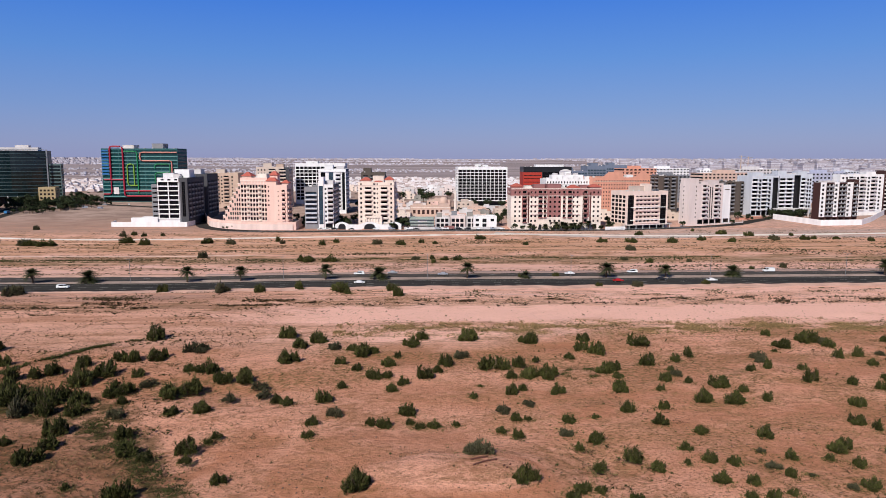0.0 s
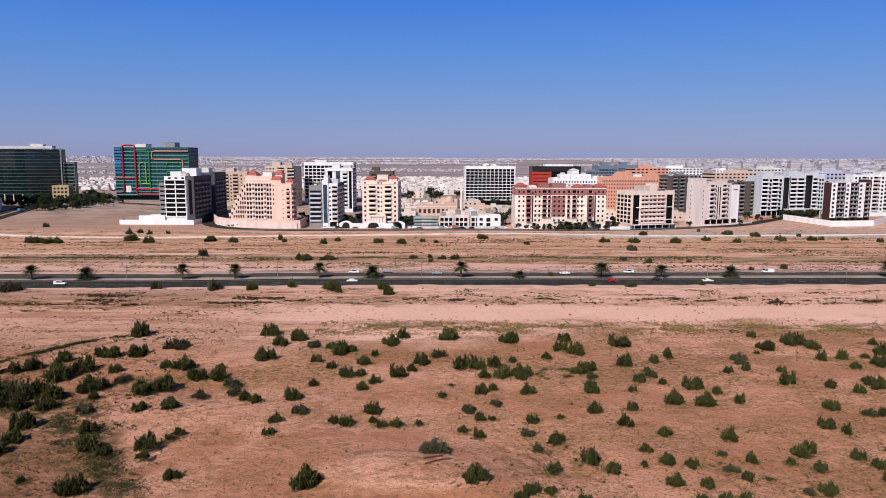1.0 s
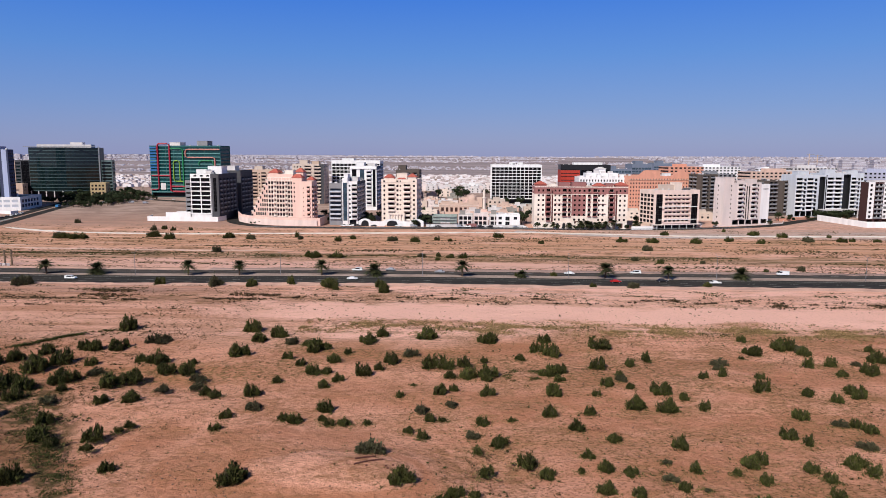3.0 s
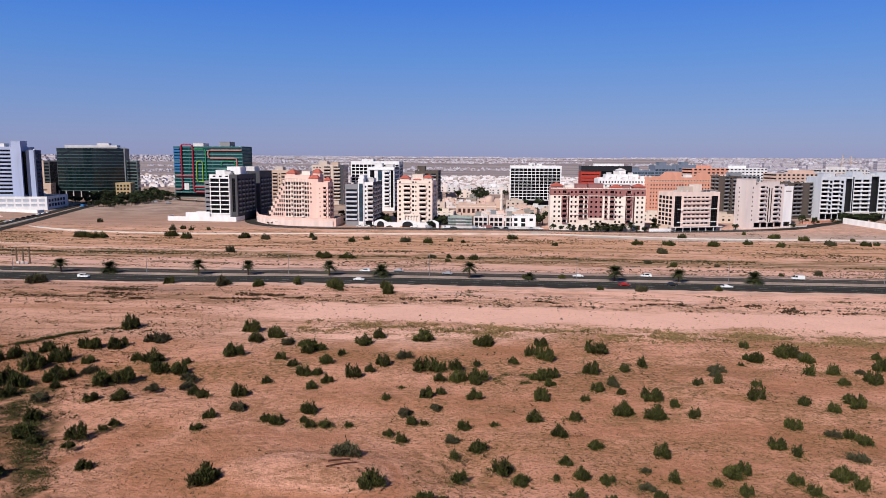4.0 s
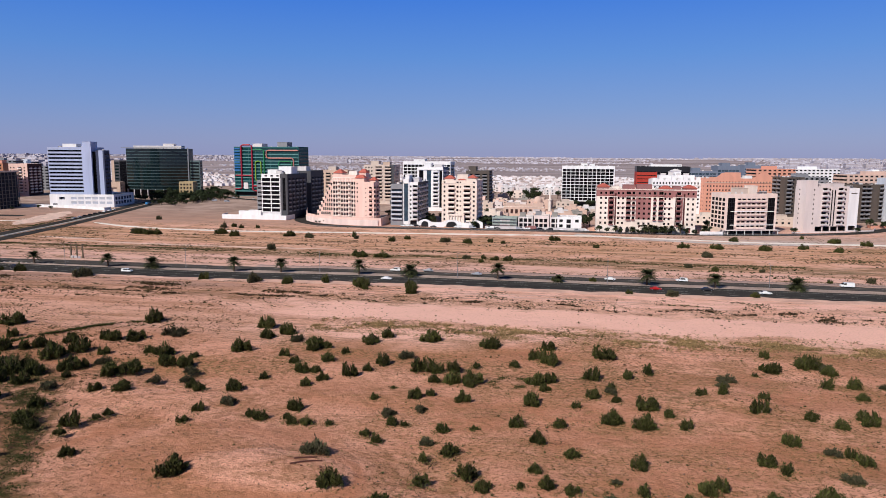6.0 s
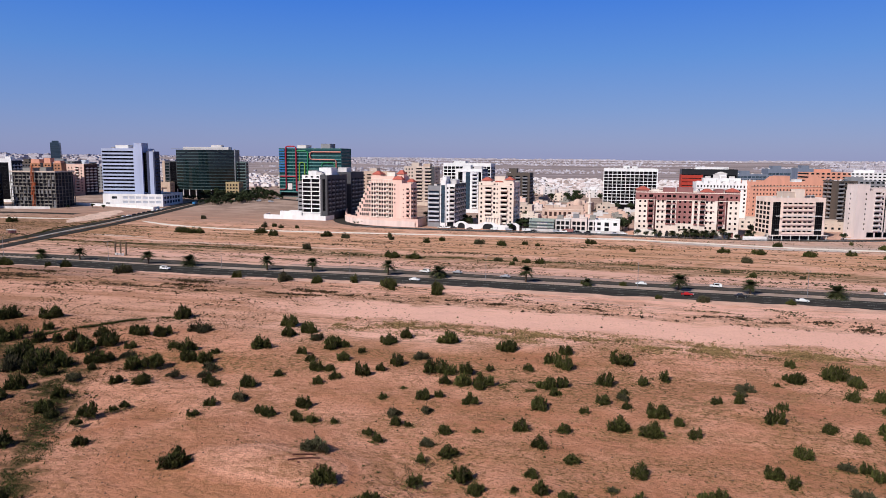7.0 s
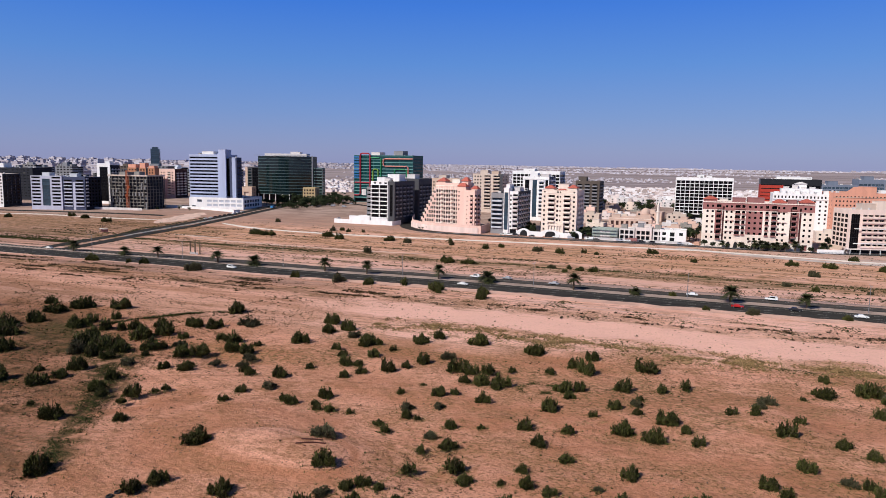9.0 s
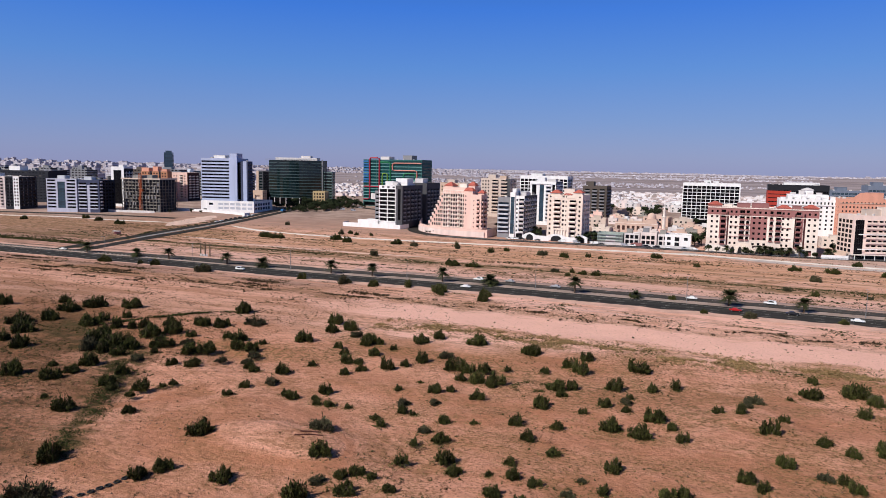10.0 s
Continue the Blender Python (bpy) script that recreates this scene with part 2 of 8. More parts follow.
    edge = op("MULTIPLY", rng(crust, 0.500, 0.520), rng(crust, 0.560, 0.535))
    col = mix(op("MULTIPLY", op("MULTIPLY", edge, rng(xw, 30, -20, 0.55, 1.0)), op("MULTIPLY", pink, 0.85)), col, (0.25, 0.135, 0.078))
    rough_w = op("MULTIPLY", op("MULTIPLY", rng(xw, -10, -60), rng(yn, 180, 200)), rng(grit, 0.49, 0.58, 0.0, 0.6))
    col = mix(rough_w, col, (0.40, 0.190, 0.115))
    col = mix(op("MULTIPLY", rng(xw, -15, -120, 0.0, 0.8), pink), col, mix(rng(streak, 0.42, 0.58), (0.70, 0.375, 0.270), (0.46, 0.225, 0.140)))
    mauve = op("MULTIPLY", op("MULTIPLY", rng(yn, 243, 251), rng(xw, -60, -130)), rng(crust, 0.40, 0.56, 0.25, 0.85))
    col = mix(mauve, col, (0.31, 0.190, 0.150))
    scrubby = op("MULTIPLY", op("MULTIPLY", rng(yn, 226, 233), rng(yn, 247, 240)), op("MULTIPLY", rng(xw, -40, -110), rng(thin, 0.42, 0.58, 0.0, 0.85)))
    col = mix(scrubby, col, (0.215, 0.120, 0.062))
    # thin grass: patches among the shrubs, a line of it before the swept strip, olive ground to the west and along a gully
    beds = op("MULTIPLY", rng(patch, 0.40, 0.56), rng(xw, -15, 25, 0.35, 1.0))
    line = op("MULTIPLY", op("MULTIPLY", rng(yn, 192, 201), rng(yn, 212, 206)), op("MULTIPLY", rng(xw, -20, 20), rng(mottle, 0.42, 0.60, 0.0, 0.75)))
    rim = op("MULTIPLY", op("MULTIPLY", rng(yn, 233, 238), rng(yn, 252, 244)), rng(drift, 0.42, 0.58))
    west = op("MULTIPLY", rng(op("ADD", xw, op("MULTIPLY", Y, 0.97)), 48, 18, 0.0, 0.97), rng(yn, 186, 156, 0.35, 1.0))
    west = op("MULTIPLY", west, rng(yn, 212, 190))
    gully = either(along(-125, 150, -83, 132, 3, 14), along(-83, 132, -64, 110, 2, 9), along(-64, 110, -42, 82, 0.5, 5))
    hollow = either(along(4, 170, 40, 158, 3, 12), along(45, 172, 66, 150, 2, 9), along(-70, 150, -30, 158, 3, 12), along(-38, 176, 0, 168, 2, 9))
    grass = either(op("MULTIPLY", beds, near), line, rim, hollow)
    col = mix(op("MULTIPLY", grass, rng(clod, 0.38, 0.56, 0.08, 0.50)), col, (0.295, 0.168, 0.078))
    col = mix(op("MULTIPLY", hollow, rng(clod, 0.48, 0.60, 0.0, 0.5)), col, (0.125, 0.098, 0.038))
    col = mix(op("MULTIPLY", west, rng(patch, 0.36, 0.56, 0.55, 1.0)), col, mix(rng(clod, 0.40, 0.60), mix(rng(drift, 0.42, 0.58), (0.175, 0.086, 0.044), (0.29, 0.124, 0.068)), (0.078, 0.052, 0.024)))
    col = mix(op("MULTIPLY", gully, rng(mottle, 0.36, 0.60, 0.15, 0.95)), col, mix(rng(clod, 0.42, 0.60), (0.090, 0.068, 0.026), (0.038, 0.038, 0.014)))
    col = mix(op("MULTIPLY", swept, rng(patch, 0.68, 0.55, 0.55, 0.95)), col, (0.87, 0.500, 0.398))
    # wheel tracks curling over the sand
    tw, tm = n.new("ShaderNodeTexWave"), n.new("ShaderNodeMapping")
    tm.inputs["Rotation"].default_value = (0, 0, 1.25)
    tm.inputs["Scale"].default_value = (0.03, 0.03, 0.03)
    tw.inputs["Scale"].default_value, tw.inputs["Distortion"].default_value, tw.inputs["Detail"].default_value, tw.inputs["Detail Scale"].default_value = 1.0, 12.0, 1.0, 0.5
    l.new(co.outputs["Object"], tm.inputs[0])
    l.new(tm.outputs[0], tw.inputs[0])
    track = op("MULTIPLY", rng(tw.outputs["Fac"], 0.965, 0.995), near)
    col = mix(op("MULTIPLY", track, rng(drift, 0.46, 0.60, 0.0, 0.45)), col, (0.34, 0.150, 0.085))
    # stalks and dead leaves: dark specks, thick in the grass and sparse on bare sand
    litter = either(op("MULTIPLY", grass, 1.0), op("MULTIPLY", west, 0.9), op("MULTIPLY", near, op("MULTIPLY", rng(xw, -15, 30, 0.5, 0.9), rng(drift, 0.36, 0.62, 0.5, 1.0))), 0.22)
    litter = op("MULTIPLY", litter, rng(Y, 300, 262))
    col = mix(op("MULTIPLY", op("MULTIPLY", rng(speck, 0.53, 0.585), rng(clod, 0.40, 0.56, 0.0, 0.9)), litter), col, (0.165, 0.085, 0.040))
    # ochre and olive bands beyond the road
    y2 = warped(Y, 0.015, 0.05, 34.0)
    mid = op("MULTIPLY", rng(Y, 302, 308), rng(Y, 505, 455))
    col = mix(mid, col, mix(rng(patch, 0.38, 0.6), (0.74, 0.420, 0.320), (0.61, 0.325, 0.220)))
    col = mix(op("MULTIPLY", op("MULTIPLY", mid, rng(y2, 336, 322)), rng(thin, 0.40, 0.60, 0.9, 0.35)), col, (0.72, 0.435, 0.365))
    ochre = op("MULTIPLY", rng(y2, 366, 380), rng(y2, 446, 430))
    col = mix(op("MULTIPLY", ochre, rng(streak, 0.36, 0.56, 0.85, 0.35)), col, mix(rng(patch, 0.40, 0.6), (0.45, 0.245, 0.126), (0.62, 0.325, 0.190)))
    olive = op("MULTIPLY", op("MULTIPLY", rng(y2, 330, 340), rng(y2, 364, 352)), rng(thin, 0.40, 0.58, 0.15, 0.9))
    col = mix(olive, col, (0.165, 0.115, 0.052))
    col = mix(op("MULTIPLY", mid, rng(streak, 0.55, 0.66, 0.0, 0.9)), col, (0.74, 0.445, 0.335))
    lines = noise_at(0.018, 0.17, 7, 0.66)
    col = mix(op("MULTIPLY", op("MULTIPLY", mid, rng(lines, 0.535, 0.585)), rng(mottle, 0.36, 0.62, 0.15, 0.75)), col, (0.200, 0.122, 0.062))
    col = mix(op("MULTIPLY", op("MULTIPLY", mid, rng(streak, 0.46, 0.36)), rng(mottle, 0.40, 0.60, 0.1, 0.9)), col, (0.17, 0.112, 0.052))
    col = mix(op("MULTIPLY", op("MULTIPLY", mid, rng(patch, 0.46, 0.58)), rng(mottle, 0.50, 0.64, 0.0, 0.8)), col, (0.23, 0.130, 0.065))
    col = mix(op("MULTIPLY", op("MULTIPLY", mid, rng(xw, -250, -400)), rng(mottle, 0.4, 0.6, 0.4, 0.9)), col, (0.20, 0.118, 0.064))
    # grey silt before the service road to the east
    wash = op("MULTIPLY", op("MULTIPLY", rng(xw, 55, 120), rng(y2, 440, 452)), rng(Y, 500, 480))
    col = mix(op("MULTIPLY", wash, rng(streak, 0.40, 0.60, 0.35, 0.9)), col, (0.48, 0.375, 0.340))
    # grey-brown town ground, and a far plain whose grey lilac holds the haze
    lots = op("MULTIPLY", rng(yn, 462, 480), rng(Y, 760, 700))
    col = mix(op("MULTIPLY", lots, rng(mottle, 0.42, 0.62, 0.15, 0.8)), col, (0.40, 0.255, 0.200))
    dusk = op("MULTIPLY", op("MULTIPLY", rng(xw, -430, -500), rng(Y, 440, 475)), 0.85)
    far = op("MAXIMUM", rng(Y, 485, 600), dusk)
    col = mix(far, col, mix(rng(patch, 0.4, 0.6), (0.30, 0.205, 0.168), (0.45, 0.320, 0.265)))
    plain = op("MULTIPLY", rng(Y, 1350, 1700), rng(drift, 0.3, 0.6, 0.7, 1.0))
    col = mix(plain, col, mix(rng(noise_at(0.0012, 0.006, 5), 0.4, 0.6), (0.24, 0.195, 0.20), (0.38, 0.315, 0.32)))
    l.new(col, b.inputs["Base Color"])
    bp = n.new("ShaderNodeBump")
    bp.inputs["Strength"].default_value, bp.inputs["Distance"].default_value = 0.9, 0.3
    l.new(op("ADD", op("ADD", op("MULTIPLY", clod, 1.0), op("MULTIPLY", grit, 1.3)), op("MULTIPLY", mottle, 2.0)), bp.inputs["Height"])
    l.new(bp.outputs[0], b.inputs["Normal"])
    return m


SAND = ground_material()


# ---- building blocks ----
def mesh_of(name, V, F, mats, MI=None):
    me = bpy.data.meshes.new(name)
    me.from_pydata([tuple(v) for v in V], [], F)
    for m in mats:
        me.materials.append(m)
    if MI is not None:
        me.polygons.foreach_set("material_index", MI)
    me.update()
    return me


def part(name, data, material, parent, label=""):
    """Links a bmesh or a mesh as one mesh object under a thing or a part."""
    if isinstance(data, bmesh.types.BMesh):
        me = bpy.data.meshes.new(name)
        data.to_mesh(me)
        data.free()
        for m in material if isinstance(material, (list, tuple)) else [material]:
            me.materials.append(m)
        data = me
    ob = new(name, data)
    ob.parent = parent
    if label:
        tagged(ob, label)
    return ob


def thing(name, label, category, m, group="", kind=""):
    ob = new(name)
    ob.matrix_basis = m
    ob.empty_display_size = 0.5
    return tagged(ob, label, category, group, kind)


BOXF = [(0, 1, 2, 3), (7, 6, 5, 4), (0, 4, 5, 1), (1, 5, 6, 2), (2, 6, 7, 3), (3, 7, 4, 0)]


class Geo:
    """Vertices and faces gathered from boxes and other simple solids."""

    def __init__(self):
        self.V, self.F, self.MI = [], [], []

    def box(self, x0, x1, y0, y1, z0, z1, mi=0):
        o = len(self.V)
        self.V += [(x0, y0, z0), (x0, y1, z0), (x1, y1, z0), (x1, y0, z0), (x0, y0, z1), (x0, y1, z1), (x1, y1, z1), (x1, y0, z1)]
        self.F += [tuple(o + i for i in f) for f in BOXF]
        self.MI += [mi] * 6
        return self

    def poly(self, pts, mi=0):
        o = len(self.V)
        self.V += [tuple(p) for p in pts]
        self.F.append(tuple(range(o, o + len(pts))))
        self.MI.append(mi)
        return self

    def hip(self, x0, x1, y0, y1, z0, z1, over=0.5, mi=0, inset=0.42):
        """A hipped roof with eaves."""
        a, b, c, d = x0 - over, x1 + over, y0 - over, y1 + over
        e = min(b - a, d - c) * inset
        o = len(self.V)
        self.V += [(a, c, z0), (b, c, z0), (b, d, z0), (a, d, z0), (a, c, z0 + .3), (b, c, z0 + .3), (b, d, z0 + .3), (a, d, z0 + .3),
                   (a + e, c + e, z1), (b - e, c + e, z1), (b - e, d - e, z1), (a + e, d - e, z1)]
        q = [(3, 2, 1, 0), (0, 1, 5, 4), (1, 2, 6, 5), (2, 3, 7, 6), (3, 0, 4, 7), (4, 5, 9, 8), (5, 6, 10, 9), (6, 7, 11, 10), (7, 4, 8, 11), (8, 9, 10, 11)]
        self.F += [tuple(o + i for i in f) for f in q]
        self.MI += [mi] * len(q)
        return self

    def tube(self, pts, r, sides=6, mi=0, taper=1.0):
        """A round bar along points."""
        o, k = len(self.V), len(pts)
        for i, p in enumerate(pts):
            a = Vector(pts[min(i + 1, k - 1)]) - Vector(pts[max(i - 1, 0)])
            a.normalize()
            s = a.orthogonal().normalized()
            t = a.cross(s)
            rr = r * (1 + (taper - 1) * i / max(1, k - 1))
            self.V += [tuple(Vector(p) + rr * (math.cos(2 * math.pi * j / sides) * s + math.sin(2 * math.pi * j / sides) * t)) for j in range(sides)]
        for i in range(k - 1):
            for j in range(sides):
                a, b = o + i * sides + j, o + i * sides + (j + 1) % sides
                self.F.append((a, b, b + sides, a + sides))
                self.MI.append(mi)
        self.F += [tuple(o + j for j in reversed(range(sides))), tuple(o + (k - 1) * sides + j for j in range(sides))]
        self.MI += [mi, mi]
        return self

    def lathe(self, cx, cy, profile, sides=16, mi=0):
        """A turned shape: (radius, height) pairs from the bottom up."""
        o = len(self.V)
        self.V += [(cx + r * math.cos(2 * math.pi * j / sides), cy + r * math.sin(2 * math.pi * j / sides), z) for r, z in profile for j in range(sides)]
        for i in range(len(profile) - 1):
            for j in range(sides):
                a, b = o + i * sides + j, o + i * sides + (j + 1) % sides
                self.F.append((a, b, b + sides, a + sides))
                self.MI.append(mi)
        return self

    def mesh(self, name, mats):
        return mesh_of(name, self.V, self.F, mats, self.MI)


SHARED = {}


def window_mesh(w, h, frame_m, glass_m):
    key = ("w", round(w, 2), round(h, 2), frame_m.name, glass_m.name)
    if key not in SHARED:
        t, bays = 0.07, max(1, round(w / 1.3))
        us = [0.0] + [v for k in range(bays) for v in (w * k / bays + (t if k == 0 else t / 2), w * (k + 1) / bays - (t if k == bays - 1 else t / 2))] + [w]
        zs = [0.0, t, h - t, h]
        g = Geo()
        nz, back = 4, len(us) * 4
        g.V = [(u, -0.10, z) for u in us for z in zs] + [(u, -0.02, z) for u in us for z in zs]
        for i in range(len(us) - 1):
            for j in range(3):
                a, b, c, e = i * nz + j, (i + 1) * nz + j, (i + 1) * nz + j + 1, i * nz + j + 1
                if i % 2 == 1 and j == 1:
                    g.F.append((a + back, b + back, c + back, e + back))
                    g.MI.append(1)
                    for p, q in ((a, b), (b, c), (c, e), (e, a)):
                        g.F.append((p, q, q + back, p + back))
                        g.MI.append(0)
                else:
                    g.F.append((a, b, c, e))
                    g.MI.append(0)
        SHARED[key] = g.mesh("window", [frame_m, glass_m])
    return SHARED[key]


def balcony_mesh(w, out, tall, m, thin):
    key = ("b", round(w, 2), round(out, 2), tall, m.name, thin)
    if key not in SHARED:
        g = Geo()
        t, top = (0.08, tall * 0.6) if thin else (0.14, tall)
        g.V = [(0, -out, -0.18), (w, -out, -0.18), (w, 0, -0.18), (0, 0, -0.18), (0, -out, top), (w, -out, top), (w, 0, top), (0, 0, top),
               (t, -out + t, top), (w - t, -out + t, top), (w - t, 0, top), (t, 0, top), (t, -out + t, 0), (w - t, -out + t, 0), (w - t, 0, 0), (t, 0, 0)]
        g.F = [(3, 2, 1, 0), (0, 1, 5, 4), (1, 2, 6, 5), (3, 0, 4, 7), (4, 5, 9, 8), (5, 6, 10, 9), (7, 4, 8, 11), (8, 9, 13, 12), (9, 10, 14, 13), (11, 8, 12, 15), (12, 13, 14, 15), (3, 7, 11, 15, 14, 10, 6, 2)]
        g.MI = [0] * 12
        SHARED[key] = g.mesh("balcony", [m])
    return SHARED[key]


# low mounds and hollows of the near sand: x, y, height, half widths
MOUNDS = ((-6, 102, 2.1, 14, 9), (-26, 112, 0.9, 14, 16), (75, 153, 1.2, 10, 12), (-62, 115, -0.9, 16, 14), (-55, 146, -1.0, 16, 8), (17, 106, -0.9, 7, 8))


def far_rise(x, y):
    """The far plain climbs gently towards the horizon."""
    return 42.0 * min(1.0, max(0.0, (math.hypot(x, y) - 1700) / 3100)) if y > 440 else 0.0


def terrain(x, y):
    """Height of the ground: nearly level, dunes before the road, a long rise under the town and out to the horizon."""
    s = min(1.0, max(0.0, (y - 440) / 290))
    z = 7.5 * s + far_rise(x, y)
    if y < 220:
        z += sum(a * math.exp(-((x - p) / u) ** 2 - ((y - q) / v) ** 2) for p, q, a, u, v in MOUNDS)
    k = 1.0 if y < 225 else max(0.0, (256 - y) / 31)
    if 318 < y < 440:
        k = 0.5 * min(1, (y - 318) / 12, (440 - y) / 12)
    if k > 0:
        z += k * (0.40 * noise.noise((x / 38, y / 26, 0.3)) + 0.34 * noise.noise((x / 11, y / 8, 4.1)) + 0.16 * noise.noise((x / 3.9, y / 3.3, 7.7)))
    return z


FACES = {"front": lambda w, d: ((0, 0), (1, 0), (0, -1), w), "right": lambda w, d: ((w, 0), (0, 1), (1, 0), d),
         "back": lambda w, d: ((w, d), (-1, 0), (0, 1), w), "left": lambda w, d: ((0, d), (0, -1), (-1, 0), d)}


def rows(kind, u0, pitch, count, w, sill, h, f0, f1, *rest):
    """A run of equal bays: kind, first edge, spacing, number, width, sill over the floor, height, first and last floor."""
    return [(kind, u0 + k * pitch, u0 + k * pitch + w, sill, h, f0, f1, *rest) for k in range(count)]


ROOF_KINDS = ("air_conditioner", "water_tank", "vent_box", "satellite_dish", "roof_shelter")


def building(name, label, x, y, yaw, w, d, h, fh, g, mats, front=(), right=(), left=(), back=(), roof=(), glass_m=None, frame_m=None,
             rail_m=None, category="apartment building", base=None, parapet=1.0, thin=False):
    """A block on a rectangular plan, its front left corner at x, y. fh: storey, g: ground floor height.
    Face items: ("win", u0, u1, sill, h, f0, f1[, glass]), ("bal", u0, u1, sill, h, f0, f1[, out]), ("strip", u0, u1, z0, z1, glass),
    ("open", u0, u1, z0, z1, deep), ("paint", u0, u1, z0, z1, index), ("band", u0, u1, z0, z1, out, index)."""
    glass_m, frame_m, rail_m = glass_m or GLASS, frame_m or DARKGREY, rail_m or mats[0]
    z_base = (7.5 * min(1.0, max(0.0, (y + d * 0.3 - 440) / 290))) if base is None else base
    root = thing(name, label, category, pose(x, y, z_base, 0, 0, yaw))
    V, F, MI = [], [], []

    def quad(a, b, c, e, mi):
        o = len(V)
        V.extend((a, b, c, e))
        F.append((o, o + 1, o + 2, o + 3))
        MI.append(mi)

    bands = []
    for side, items in (("front", front), ("right", right), ("back", back), ("left", left)):
        (ox, oy), (ux, uy), (nx, ny), wide = FACES[side](w, d)
        holes, paints = [], []
        ca, sa = math.cos(radians(yaw)), math.sin(radians(yaw))
        if (ca * nx - sa * ny) * (30 - x) + (sa * nx + ca * ny) * (0 - y) < 0:
            items = [it for it in items if it[0] == "paint"]     # faces turned to the town stay plain
        for it in items:
            k = it[0]
            if k in ("win", "bal"):
                _, u0, u1, s, hh, f0, f1, *rest = it
                for f in range(f0, f1 + 1):
                    z0 = g + f * fh + s
                    z1 = min(z0 + hh, h - 0.4)
                    holes.append((u0, u1, z0, z1, 0.25 if k == "win" else 1.3, 0))
                    deep = 0.25 if k == "win" else 1.3
                    px, py = ox + ux * u0 - nx * deep, oy + uy * u0 - ny * deep
                    gl = rest[0] if rest and k == "win" else glass_m
                    ob = part("window", window_mesh(u1 - u0, z1 - z0, frame_m, gl), None, root)
                    ob.matrix_basis = Matrix(((ux, -nx, 0, px), (uy, -ny, 0, py), (0, 0, 1, z0), (0, 0, 0, 1)))
                    if k == "bal":
                        out = rest[0] if rest else 0.9
                        px, py = ox + ux * (u0 - 0.15), oy + uy * (u0 - 0.15)
                        ob = part("balcony", balcony_mesh(u1 - u0 + 0.3, out, 1.05, rail_m, thin), None, root)
                        ob.matrix_basis = Matrix(((ux, -nx, 0, px), (uy, -ny, 0, py), (0, 0, 1, z0 - 0.02), (0, 0, 0, 1)))
            elif k == "strip":
                _, u0, u1, z0, z1, gl = it
                holes.append((u0, u1, z0, z1, 0.3, 0))
                n_rows = max(1, round((z1 - z0) / fh))
                dz = (z1 - z0) / n_rows
                for i in range(n_rows):
                    ob = part("window", window_mesh(u1 - u0, dz, BLACK, gl), None, root)
                    ob.matrix_basis = Matrix(((ux, -nx, 0, ox + ux * u0 - nx * 0.3), (uy, -ny, 0, oy + uy * u0 - ny * 0.3), (0, 0, 1, z0 + i * dz), (0, 0, 0, 1)))
            elif k == "open":
                _, u0, u1, z0, z1, deep = it
                # the inside takes the second material, mostly darker: recess shade in the colour
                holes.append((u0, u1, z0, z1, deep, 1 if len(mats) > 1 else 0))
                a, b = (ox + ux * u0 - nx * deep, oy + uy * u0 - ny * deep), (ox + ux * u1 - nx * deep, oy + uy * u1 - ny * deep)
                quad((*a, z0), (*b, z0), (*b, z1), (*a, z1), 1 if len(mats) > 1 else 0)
            elif k == "paint":
                paints.append(it[1:])
            elif k == "band":
                bands.append((side, *it[1:]))
        us = sorted({0.0, wide, *[round(min(wide, max(0, v)), 3) for q in holes + paints for v in q[:2]]})
        zs = sorted({-2.0, h, *[round(v, 3) for q in holes for v in q[2:4]], *[round(min(h, v), 3) for q in paints for v in q[2:4]]})
        ui, zi = {v: i for i, v in enumerate(us)}, {v: i for i, v in enumerate(zs)}
        grid = np.zeros((len(us) - 1, len(zs) - 1), int)

        def at(q):
            return (ui[round(min(wide, max(0, q[0])), 3)], ui[round(min(wide, max(0, q[1])), 3)], zi[round(min(h, q[2]), 3)] if round(min(h, q[2]), 3) in zi else 0,
                    zi[round(min(h, q[3]), 3)] if round(min(h, q[3]), 3) in zi else len(zs) - 1)
        for q in paints:
            a, b, c, e = at(q)
            grid[a:b, c:e] = q[4]
        for q in holes:
            a, b, c, e = at(q)
            grid[a:b, c:e] = -1
            u0, u1, z0, z1, deep, inner = q
            P = lambda u, z, dd: (ox + ux * u - nx * dd, oy + uy * u - ny * dd, z)
            for (ua, za), (ub, zb) in (((u0, z0), (u1, z0)), ((u1, z0), (u1, z1)), ((u1, z1), (u0, z1)), ((u0, z1), (u0, z0))):
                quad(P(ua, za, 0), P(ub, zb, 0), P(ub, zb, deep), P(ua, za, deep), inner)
        for j in range(len(zs) - 1):
            i = 0
            while i < len(us) - 1:
                v, i0 = grid[i, j], i
                while i < len(us) - 1 and grid[i, j] == v:
                    i += 1
                if v >= 0:
                    a, b = (ox + ux * us[i0], oy + uy * us[i0]), (ox + ux * us[i], oy + uy * us[i])
                    quad((*a, zs[j]), (*b, zs[j]), (*b, zs[j + 1]), (*a, zs[j + 1]), int(v))
    part("wall", mesh_of("wall", V, F, mats, MI), None, root)
    r = Geo()
    t = 0.3
    r.box(t, w - t, t, d - t, h - parapet - 0.2, h - parapet)
    e = 0.01
    r.box(e, w - e, e, t, h - parapet, h + 0.02, 1).box(e, w - e, d - t, d - e, h - parapet, h + 0.02, 1).box(e, t, t, d - t, h - parapet, h + 0.02, 1).box(w - t, w - e, t, d - t, h - parapet, h + 0.02, 1)
    part("roof", r.mesh("roof", [CONCRETE, mats[0]]), None, root, "flat concrete roof with a parapet")
